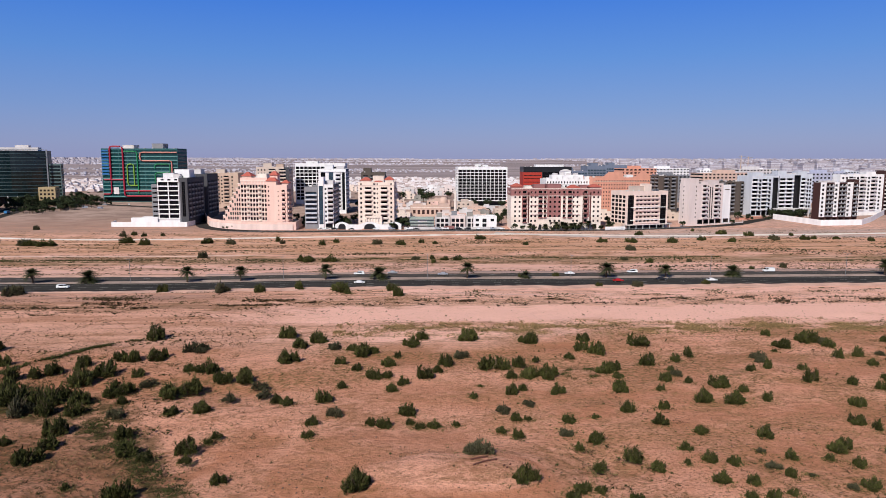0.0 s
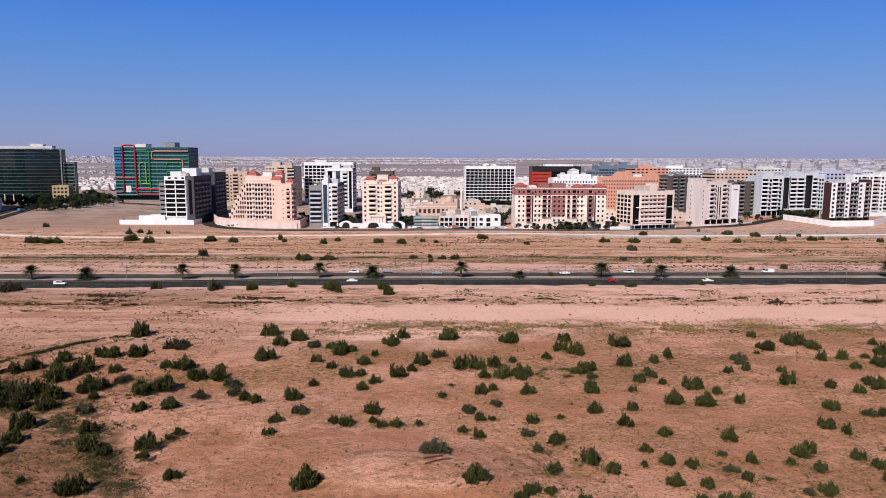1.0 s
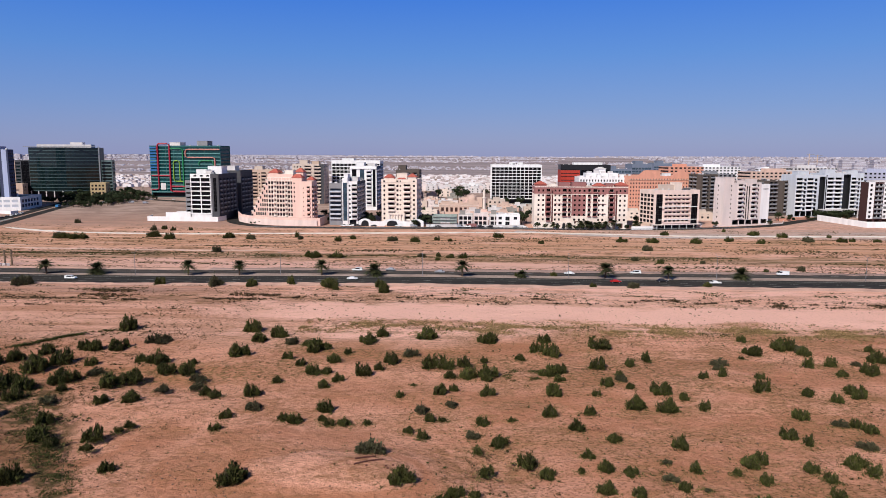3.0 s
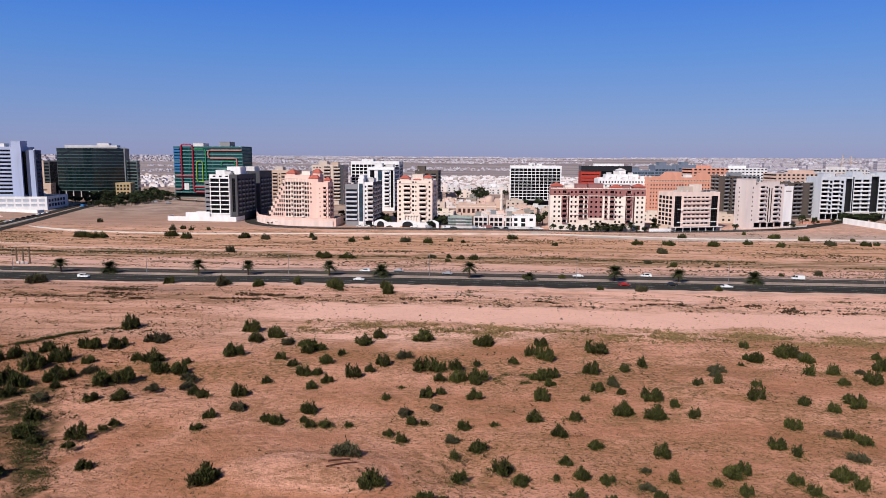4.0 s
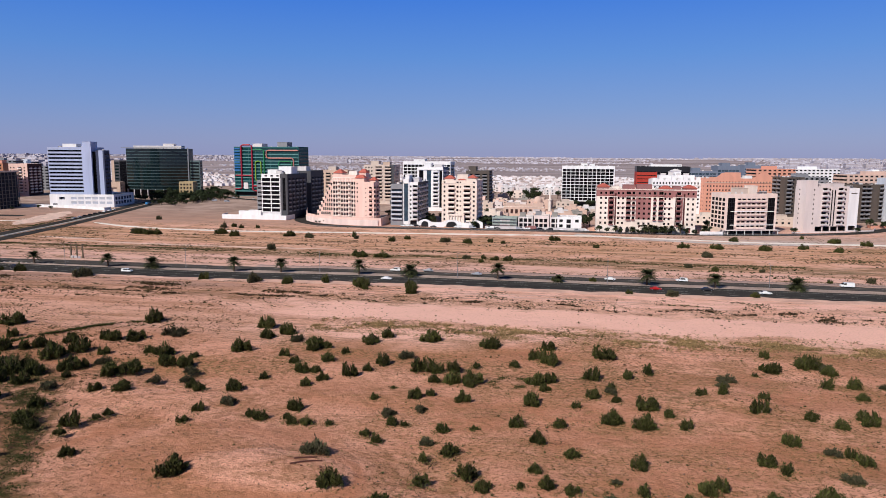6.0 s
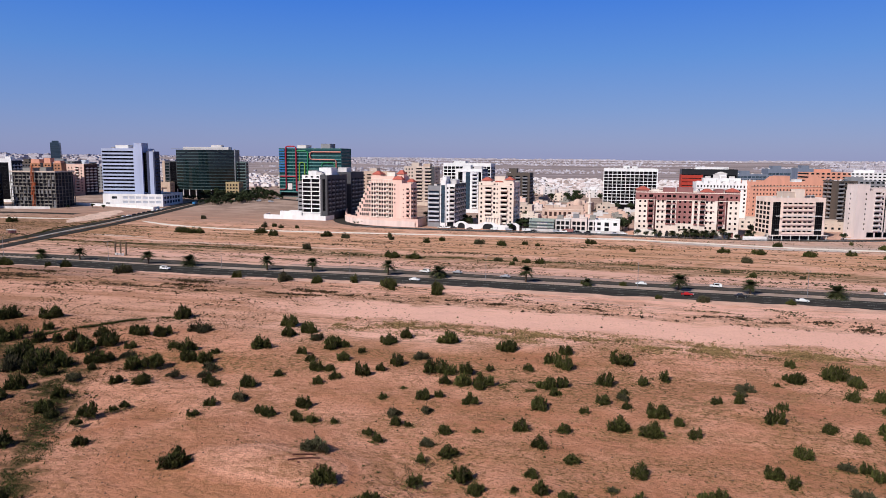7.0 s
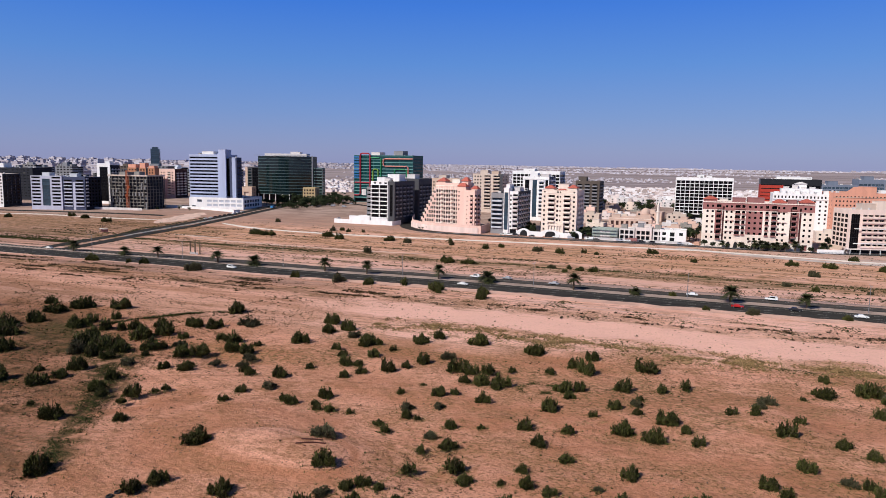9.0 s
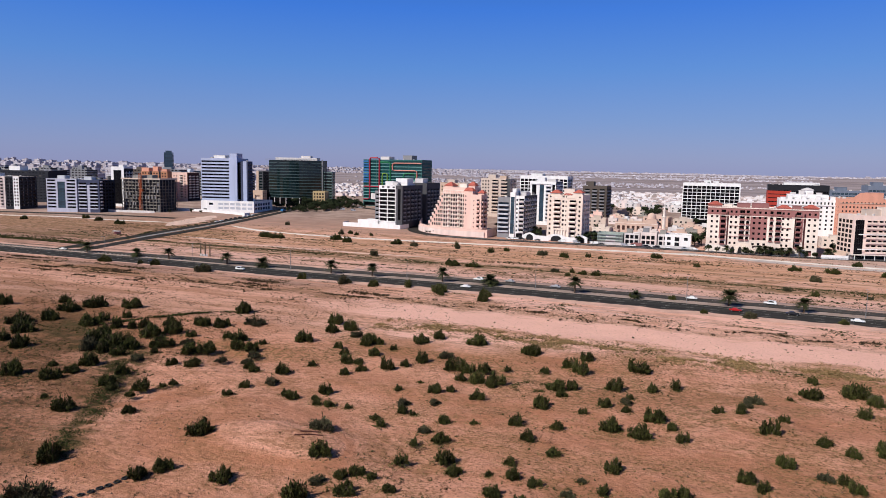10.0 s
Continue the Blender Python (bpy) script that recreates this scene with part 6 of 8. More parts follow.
PATCH_B = ((-93.7, 108.2, 4.8), (-90.5, 117.1, 2.7), (-84.3, 122.2, 5.6), (-82.8, 110, 5.1), (-81.8, 115.4, 4.2), (-70.2, 120.7, 3.9), (-66.8, 113.2, 4.4), (-62.6, 110.3, 3.1), (-56.3, 113.2, 4.8), (-55, 109, 2.6), (-53.4, 117.2, 2.0), (-52.8, 119.6, 2.4), (-35.2, 118.5, 2.9), (-14.3, 122.8, 2.5), (-11.3, 123.2, 3.0), (-4.1, 109, 5.2), (1.7, 120.6, 2.3), (4.6, 117.8, 2.8), (13.9, 118.8, 3.1), (14.9, 111.9, 2.4), (18.9, 115.5, 3.5), (23.4, 107.3, 4.2), (34.2, 111.3, 2.8), (36.3, 106.1, 3.3), (40.3, 118.9, 2.7), (47.4, 109.9, 1.7), (51.5, 107, 3.1), (51.9, 116.6, 4.0), (58.1, 106.5, 1.9), (61.5, 109.9, 3.4), (73.1, 122.1, 3.7), (75.7, 119.4, 3.4))
PATCH_C = ((-131.5, 138.2, 7.0), (-127.4, 129.3, 4.2), (-116.4, 126.2, 5.2), (-97, 133.5, 4.8), (-91.6, 133, 4.2), (-85.2, 132.8, 4.2), (-76.2, 130.6, 4.1), (-65.7, 132.1, 3.4), (-60.9, 136.3, 2.5), (-59.6, 133.1, 3.6), (-45.4, 138.5, 3.0), (-42.7, 137, 3.1), (-35.6, 124.7, 3.2), (-31.7, 129.8, 3.8), (-24, 124.4, 2.5), (-21.4, 123.4, 3.2), (-16.8, 130.1, 3.6), (-16.1, 125.2, 2.1), (-6.9, 123.9, 1.9), (3.2, 130.8, 3.4), (5.3, 126.4, 2.4), (7.8, 126.3, 1.9), (9.2, 134.5, 3.2), (15.6, 124.9, 3.0), (21.5, 126.8, 1.7), (29.4, 130.6, 3.7), (33.9, 123.7, 3.5), (37.7, 132.3, 2.7), (47.9, 136, 4.3), (54, 134.1, 4.5), (61.9, 135.5, 3.3), (79.7, 132.4, 3.7))
PATCH_D = ((-143.5, 146, 7.8), (-106.9, 146.5, 4.5), (-101.8, 139.2, 6.2), (-94.2, 138.9, 6.2), (-93.3, 143.5, 4.5), (-86.9, 138.7, 4.3), (-82, 144, 6.4), (-80, 146.6, 3.3), (-78.2, 138.6, 2.7), (-69.4, 143.5, 5.8), (-65.6, 145.1, 5.9), (-55.7, 140, 3.5), (-50.6, 147.3, 3.7), (-48.8, 141.7, 3.3), (-35.1, 138.9, 4.3), (-32.1, 147.5, 2.4), (-20.5, 144.8, 2.9), (-18.2, 149.5, 3.2), (-2.3, 139.1, 2.3), (-0, 146.9, 1.3), (6.4, 141, 3.9), (9.4, 143.9, 2.6), (16.8, 141.8, 3.9), (31.6, 143.2, 4.2), (40.8, 142.9, 2.4), (44.4, 149.5, 3.4), (49.5, 148.1, 2.4), (55.4, 145.5, 5.4), (59.6, 141.8, 2.4), (77.7, 146.4, 4.9), (87.7, 145.6, 3.2), (92.1, 141.9, 3.3))
PATCH_E = ((-138.7, 153.2, 5.7), (-123, 160.5, 3.8), (-121.4, 154.8, 7.4), (-111.6, 155.8, 4.8), (-106.9, 157.3, 4.1), (-104, 160.3, 4.9), (-93.5, 151.9, 6.0), (-90.5, 158.1, 5.9), (-82.1, 157.4, 3.9), (-77.3, 150.1, 4.0), (-71, 160.6, 3.1), (-66.1, 159.7, 6.4), (-61.2, 152.9, 4.8), (-57.3, 159.4, 2.6), (-55.4, 152.3, 4.6), (-29.8, 160.2, 3.2), (-25.3, 153.9, 4.4), (-22, 154.6, 3.1), (-12.5, 153.5, 5.0), (-9.5, 158.2, 3.6), (3.4, 161, 7.3), (7.3, 160.9, 4.1), (8.2, 153.7, 3.5), (12.3, 153.5, 4.9), (16.8, 153.4, 6.3), (31.8, 156.4, 4.8), (34, 152.8, 2.8), (67.9, 155.4, 3.1), (72.8, 156.4, 3.7), (81, 155.6, 2.8), (98.4, 149.9, 2.1), (102.8, 160.7, 2.7))
PATCH_F = ((-177, 164.1, 5.2), (-160.3, 175.5, 3.8), (-145.8, 165.9, 7.6), (-143.1, 174.1, 7.4), (-119.5, 167.3, 3.5), (-99.6, 166.2, 4.4), (-92.3, 171.3, 3.7), (-88.9, 169.9, 4.1), (-82.7, 171.6, 6.0), (-47.7, 167.4, 6.2), (-34.4, 164.6, 3.7), (-32.7, 178.6, 3.5), (-28.5, 174, 6.9), (-21.9, 163.2, 3.7), (-20, 171.1, 2.7), (-7.2, 163.7, 4.4), (-3.1, 170.6, 4.3), (11.3, 162.7, 4.4), (16.2, 166.4, 2.4), (25.6, 169.2, 3.3), (30.4, 176.6, 5.1), (34.4, 173.2, 5.0), (44.6, 163.1, 5.0), (53.1, 165.8, 3.0), (58.2, 170.2, 4.3), (74.1, 162.5, 3.3), (83.6, 173.2, 1.6), (88, 177.7, 5.1), (97.6, 166.9, 4.0), (101.8, 177.8, 4.2), (104.1, 168.8, 4.3), (110.9, 169.7, 2.5))
PATCH_G = ((-239.4, 261.3, 7.4), (-216.8, 264, 3.5), (-207.1, 264.6, 5.2), (-170.6, 259.8, 7.7), (-131.2, 179.3, 7.0), (-115.6, 263.9, 4.9), (-92.2, 263.3, 6.3), (-91.1, 192.3, 5.8), (-77.4, 262.9, 4.9), (-77.3, 265.2, 4.5), (-74.9, 178.8, 7.0), (-62.3, 268.4, 6.4), (-52.6, 193, 5.4), (-47.2, 181.9, 5.3), (-46.1, 265.5, 9.1), (-44.8, 261.8, 7.1), (-42.8, 186.5, 5.7), (-42, 258.4, 3.6), (-37.6, 180.4, 4.0), (-24.6, 264.9, 6.1), (-21.9, 254.5, 5.5), (-16, 182.1, 5.6), (-13.2, 189.9, 4.7), (0.1, 187.6, 6.3), (17.3, 184.6, 5.7), (48.5, 180.7, 7.3), (61.2, 271.3, 3.4), (76.9, 270.7, 5.7), (90, 190, 3.1), (98.1, 183.4, 7.4), (107.7, 275.1, 3.8), (121.2, 182.7, 3.3))
PATCH_H = ((-252.3, 413.1, 8.3), (-248.1, 409.5, 10.2), (-239.6, 409.3, 8.5), (-234.7, 409.5, 7.3), (-180.1, 413.4, 6.2), (-128.7, 415, 4.9), (-128.1, 357.2, 4.8), (-98, 417.2, 3.5), (-73.4, 345.8, 6.4), (-72.5, 411, 8.3), (-70, 342.1, 6.7), (-59.2, 343.5, 9.3), (-39.4, 413.1, 7.0), (-31.4, 296.9, 4.7), (-24.7, 410, 6.2), (-15.6, 348.4, 4.1), (-6.6, 350.2, 4.2), (-6.1, 338, 4.0), (-3.4, 415.1, 3.5), (-0.2, 346, 4.7), (6.5, 345.8, 5.9), (32, 293.2, 3.8), (47.7, 295.4, 3.8), (52.1, 408.3, 4.2), (93.9, 343.7, 4.1), (104.6, 335.6, 4.6), (109.2, 381.9, 6.8), (121.4, 418.2, 10.0), (125.5, 337, 2.9), (146.5, 312.9, 3.3), (147.3, 417.6, 8.6), (164.3, 317.6, 4.4))
PATCH_I = ((-524.3, 420.3, 6.1), (-487.2, 454.7, 8.3), (-460.1, 444.9, 7.1), (-417.7, 431.1, 10.6), (-287.9, 492.4, 4.5), (-211.2, 456.1, 5.3), (-206.7, 461.5, 3.8), (-197.7, 455.9, 3.8), (-194.9, 422.1, 7.7), (-185.9, 458.4, 3.1), (-145.2, 421, 7.7), (-103.2, 428.9, 5.0), (-65.5, 422.2, 4.3), (-12.2, 421.1, 4.3), (27, 438.5, 14.1), (102.4, 421.5, 8.6), (138, 455.9, 7.0), (170.4, 429.2, 7.4), (183.8, 476, 4.1), (186.6, 419.7, 5.8), (197.6, 460.7, 8.7), (213.4, 451.9, 8.6), (220.4, 431.3, 7.4), (241, 430.8, 7.4), (242.9, 451.4, 3.9), (248.5, 433.9, 4.5), (263.7, 433.5, 4.5), (280.2, 423.8, 4.4))
PATCH_J = ((110.5, 162.7, 5.0), (98.3, 145.5, 4.5), (86.0, 128.9, 2.9), (89.0, 128.7, 2.9), (90.4, 126.2, 3.4), (85.6, 118.0, 3.3), (79.5, 110.5, 4.0), (80.8, 107.5, 3.5), (71.2, 108.4, 2.9), (72.6, 104.9, 2.7), (71.0, 99.1, 2.8), (117.5, 172.6, 4.6), (48.6, 153.9, 3.3), (63.8, 111.4, 3.5), (75.5, 167.0, 4.4), (33.2, 185.5, 4.2), (35.1, 158.9, 3.7), (49.0, 157.9, 2.2), (101.6, 181.5, 4.8))
SHRUB_PLACES = PATCH_A + PATCH_B + PATCH_C + PATCH_D + PATCH_E + PATCH_F + PATCH_G + PATCH_H + PATCH_I + PATCH_J
s_rnd = random.Random(11)
for i, (sx, sy, sw) in enumerate(SHRUB_PLACES):
    k = s_rnd.choice((0, 1, 2, 3, 4, 5, 0, 1, 3, 2, 5, 6, 7)) if sw > 2 else s_rnd.choice((2, 5, 7))
    grey = k >= 6
    r = min(9.0, sw) * (0.55 if sx < -85 else 0.49)
    ob = tagged(new("shrub", SHRUBS[k]), "grey green spiky desert shrub on the sand" if grey else ("low dark green desert shrub on the sand" if sw < 3.5 else "broad dark green desert shrub on the sand"), "shrub", "desert shrubs")
    ob.matrix_basis = pose(sx, sy, max(terrain(sx, sy), rise(sx, sy)) - 0.04, 0, 0, s_rnd.uniform(0, 360))
    tall = 1.85 if sx < -85 else (1.5 if sy > 300 else (1.2 if grey else 1.65))
    ob.scale = (r, r * s_rnd.uniform(0.8, 1.1), min(r * s_rnd.uniform(0.95, 1.25), 3.2) * tall)


def scatter(name, label, count, region, density, m, tall, blades, seed):
    """Uncountable low growth: little fans of blades, thick where density says."""
    rnd = random.Random(seed)
    V, F = [], []
    placed = 0
    while placed < count:
        a, b = region(rnd)
        if rnd.random() > density(a, b):
            continue
        placed += 1
        z = max(terrain(a, b), rise(a, b))
        s = rnd.uniform(0.5, 1.3) * tall
        for _ in range(blades):
            t = rnd.uniform(0, 6.28)
            d = Vector((math.cos(t), math.sin(t), rnd.uniform(0.3, 1.3))).normalized() * s * rnd.uniform(0.6, 1.2)
            w = Vector((-math.sin(t), math.cos(t), 0)) * s * rnd.uniform(0.10, 0.24)
            p = Vector((a + rnd.uniform(-.5, .5) * s, b + rnd.uniform(-.5, .5) * s, z - 0.03))
            o = len(V)
            V += [p - w, p + w, p + d]
            F.append((o, o + 1, o + 2))
    tagged(new(name, mesh_of(name, V, F, [m])), label, "grass", kind="stuff")


def near_field(rnd):
    b = 62 + 200 * rnd.random() ** 1.25
    return rnd.uniform(-30 - b * 0.85, 40 + b * 0.62), b


def clumps(a, b):
    v = noise.noise((a / 19, b / 13, 5.0)) * 0.6 + noise.noise((a / 6, b / 5, 9.0)) * 0.5
    left = 0.35 if a < -25 and b < 190 else 0.0
    return max(0.02, min(1.0, 1.6 * (v + left - 0.02)))


def cover(a, b):
    """Little grows on the swept strip and on the open sand in the middle."""
    return 0.0 if 209 < b < 234 and a > -20 else (0.35 if -70 < a < 12 and b < 206 else 1.0)


def beside_shrubs(reach):
    def pick(r):
        x, y, w = r.choice(SHRUB_PLACES)
        return x + r.gauss(0, reach * min(w, 6)), y + r.gauss(0, reach * min(w, 6))
    return pick


def tuft_line(r):
    return r.uniform(-40, 190), r.gauss(201, 4.5)


def rim_strip(r):
    a = r.uniform(-60, 190)
    return a, 243 + 6.0 * noise.noise((a / 24, 2.0, 0.0)) + r.gauss(0, 4.0)


GULLY = ((-112, 152), (-97, 143), (-83, 132), (-72, 119), (-64, 110), (-55, 100), (-47, 88), (-40, 78))


def gully(r):
    k = r.randrange(len(GULLY) - 1)
    t, wide = r.random(), 3.0 - 0.3 * k
    return (GULLY[k][0] + (GULLY[k + 1][0] - GULLY[k][0]) * t + r.gauss(0, wide), GULLY[k][1] + (GULLY[k + 1][1] - GULLY[k][1]) * t + r.gauss(0, wide))


def west_flat(r):
    b = r.uniform(95, 258)
    return -62 - r.random() * (b * 1.05 - 20), b


scatter("dry_grass", "thin brown grass tufts on the sand", 30000, near_field, lambda a, b: clumps(a, b) * cover(a, b) * max(0.04, 0.15 + 1.6 * noise.noise((a / 2.6, b / 2.2, 31.0))), STRAW_G, 0.27, 5, 3)
scatter("low_grass", "thin straw coloured grass tufts on the sand", 16000, near_field, lambda a, b: clumps(a + 300, b) * cover(a, b) * max(0.04, 0.15 + 1.6 * noise.noise((a / 3.1, b / 2.4, 41.0))), STRAW, 0.26, 5, 4)
scatter("low_scrub", "small dark scrub clumps on the sand", 1300, near_field, lambda a, b: clumps(a + 90, b + 40) * cover(a, b), LEAF, 0.40, 14, 6)
scatter("grass_under_shrubs", "green and brown grass spilling out round the shrubs", 17000, beside_shrubs(0.42), lambda a, b: 1.0 if b < 262 else 0.0, OLIVE, 0.34, 5, 31)
scatter("leaves_under_shrubs", "low dark growth at the feet of the shrubs", 5000, beside_shrubs(0.27), lambda a, b: 1.0 if b < 262 else 0.0, LEAF, 0.34, 6, 32)
scatter("tuft_line", "line of coarse yellow tufts before a swept strip of sand", 9000, tuft_line, lambda a, b: max(0.03, min(1, 0.35 + 2.0 * noise.noise((a / 13, b / 5, 2.0)) + 0.9 * noise.noise((a / 2.2, b / 2.0, 12.0)))), STRAW, 0.55, 7, 33)
scatter("tuft_line_dark", "dark scrub clumps among yellow tufts", 1100, tuft_line, lambda a, b: max(0.03, 1.8 * noise.noise((a / 11, b / 5, 21.0))), LEAF, 0.40, 12, 34)
scatter("rim_scrub", "ragged strip of low dark scrub on pink sand", 2600, rim_strip, lambda a, b: max(0.03, 2.2 * noise.noise((a / 9, b / 4, 17.0)) - 0.25), STRAW_G, 0.42, 8, 35)
scatter("rim_scrub_dark", "small dark bushes in a ragged strip on pink sand", 300, rim_strip, lambda a, b: max(0.02, 2.2 * noise.noise((a / 9, b / 4, 17.0)) - 0.3), DARK_SCRUB, 0.75, 20, 36)
scatter("gully_grass", "dark green grass in a shallow winding gully", 3600, gully, lambda a, b: max(0.0, min(1, 0.45 + 1.8 * noise.noise((a / 5, b / 5, 3.0)))), LEAF, 0.34, 7, 37)
scatter("west_grass", "brown and olive grass over the flat ground", 12000, west_flat, lambda a, b: max(0.05, min(1, 0.4 + 1.4 * noise.noise((a / 16, b / 10, 12.0)))), STRAW_G, 0.36, 5, 38)
scatter("west_scrub", "small dark scrub clumps over the flat ground", 1700, west_flat, lambda a, b: max(0.02, 1.6 * noise.noise((a / 20, b / 8, 15.0))), LEAF, 0.50, 14, 39)
scatter("west_streaks", "ragged streaks of dark low scrub on brown sand", 2600, lambda r: (r.uniform(-330, -60), r.uniform(222, 256)),
        lambda a, b: max(0.0, 1.9 * noise.noise((a / 28, b / 4, 71.0)) + 0.9 * noise.noise((a / 5, b / 3, 72.0)) - 0.25), STRAW_G, 0.6, 10, 71)
scatter("west_streaks_dark", "small dark bushes in streaks on brown sand", 700, lambda r: (r.uniform(-330, -60), r.uniform(222, 256)),
        lambda a, b: max(0.0, 1.9 * noise.noise((a / 28, b / 4, 71.0)) + 0.9 * noise.noise((a / 5, b / 3, 72.0)) - 0.4), DARK_SCRUB, 0.75, 18, 72)
scatter("roadside_scrub", "small dark scrub clumps along the road", 1900, lambda r: (r.uniform(-330, 260), 267 - abs(r.gauss(0, 16)) - 1.5),
        lambda a, b: max(0.004, noise.noise((a / 16, b / 5, 1.0)) * 2.6 - 0.45), LEAF, 0.5, 14, 7)
scatter("field_scrub", "olive scrub in bands beyond the road", 12000, lambda r: (r.uniform(-420, 340), r.uniform(307, 448)),
        lambda a, b: max(0.0, min(1.0, 2.4 * noise.noise((a / 70, b / 9, 3.0)) + 0.8 * noise.noise((a / 9, b / 5, 8.0)))), STRAW_G, 0.55, 8, 8)
scatter("field_scrub_dark", "dark green scrub beyond the road", 4200, lambda r: (r.uniform(-420, 340), r.uniform(307, 448)),
        lambda a, b: max(0.0, min(1.0, 2.4 * noise.noise((a / 80, b / 5, 13.0)) + 0.5 * noise.noise((a / 9, b / 5, 8.0)) - 0.45)), LEAF, 0.7, 16, 9)
scatter("lot_scrub", "sparse scrub on the bare lots by the blocks", 1500, lambda r: (r.uniform(-520, 340), r.uniform(455, 484)), lambda a, b: max(0, 1.5 * noise.noise((a / 22, b / 8, 6))), LEAF, 0.5, 12, 10)



def on_median(r):
    a = r.uniform(-400, 320)
    return a, near_top(a) + r.choice((0.9, 3.2, 5.0)) + r.gauss(0, 0.5)


def on_verge(r):
    a = r.uniform(-420, 330)
    return a, far_top(a) + 3.4 + abs(r.gauss(0, 2.0))


scatter("median_scrub", "low dark growth and dry grass along the median", 1500, on_median, lambda a, b: max(0.05, 0.35 + 1.3 * noise.noise((a / 14, 0.5, 4.0))), LEAF, 0.42, 9, 41)
scatter("verge_scrub", "low dark growth along the far verge", 1700, on_verge, lambda a, b: max(0.05, 0.3 + 1.5 * noise.noise((a / 22, 0.5, 14.0))), LEAF, 0.48, 9, 42)
scatter("junction_scrub", "thick dark green growth in the corner of the side road", 1500, lambda r: (r.uniform(-420, -318), 309 + abs(r.gauss(0, 7))), lambda a, b: max(0.1, 0.6 + 1.2 * noise.noise((a / 12, b / 6, 24.0))), LEAF, 0.8, 12, 43)

def band(r):
    a = r.uniform(-300, 150)
    return a, 348 + 5.0 * noise.noise((a / 60, 1.0, 0.0)) + r.gauss(0, 2.6) + max(0, a + 60) * 0.03


scatter("band_scrub", "long dark band of low scrub beyond the road", 3600, band, lambda a, b: max(0.02, min(1, (0.75 if a < -150 else 0.3) + 1.6 * noise.noise((a / 26, b / 4, 54.0)))), LEAF, 0.6, 8, 53)
scatter("side_road_scrub", "dark low growth along the edge of the side road", 900, lambda r: (lambda y: (-346 - (y - 400) * 0.22 + 0.6 * (y < 400) * (400 - y) * 0.5 - 2 + r.gauss(0, 1.2), y))(r.uniform(345, 500)), lambda a, b: max(0.02, min(1, 0.4 + 1.8 * noise.noise((a / 9, b / 9, 64.0)))), LEAF, 0.7, 10, 54)

DITCH = ((-117, 160), (-115, 164), (-114, 171), (-110, 175), (-106, 182), (-101, 188), (-92, 193))


def ditch(r):
    k = r.randrange(len(DITCH) - 1)
    t = r.random()
    return (DITCH[k][0] + (DITCH[k + 1][0] - DITCH[k][0]) * t + r.gauss(0, 0.6), DITCH[k][1] + (DITCH[k + 1][1] - DITCH[k][1]) * t + r.gauss(0, 0.6))


scatter("ditch_scrub", "line of dark scrub along a shallow ditch", 420, ditch, lambda a, b: max(0.06, min(1, 0.35 + 2.0 * noise.noise((a / 5, b / 5, 44.0)))), LEAF, 0.6, 14, 14)


def ring(r):
    t = r.uniform(0, 6.28)
    q = 4.3 + 0.5 * math.sin(2 * t + 0.6) + r.gauss(0, 0.6)
    return 26.0 + q * math.cos(t), 156.0 + q * math.sin(t)


scatter("ring_grass", "ring of green grass round a bare patch", 620, ring, lambda a, b: max(0.15, min(1, 0.5 + 1.6 * noise.noise((a / 3, b / 3, 5.0)))), LEAF, 0.26, 8, 15)
stone = Geo()
c_rnd = random.Random(21)
for _ in range(9000):
    a, b = near_field(c_rnd)
    if c_rnd.random() > 0.25 + clumps(a + 40, b):
        continue
    s = 0.06 + 0.2 * c_rnd.random() ** 2
    z = terrain(a, b)
    o = len(stone.V)
    stone.V += [(a + s, b, z), (a, b + s, z), (a - s * 1.1, b, z), (a, b - s * 0.9, z), (a + s * .2, b, z + s * 0.9)]
    stone.F += [(o, o + 1, o + 4), (o + 1, o + 2, o + 4), (o + 2, o + 3, o + 4), (o + 3, o, o + 4)]
    stone.MI += [0] * 4
tagged(new("stones", stone.mesh("stones", [mat("brown_stone", (0.17, 0.10, 0.07), 0.95, 0.3, 1, 6)])), "small brown stones strewn on the sand", "stones", kind="stuff")


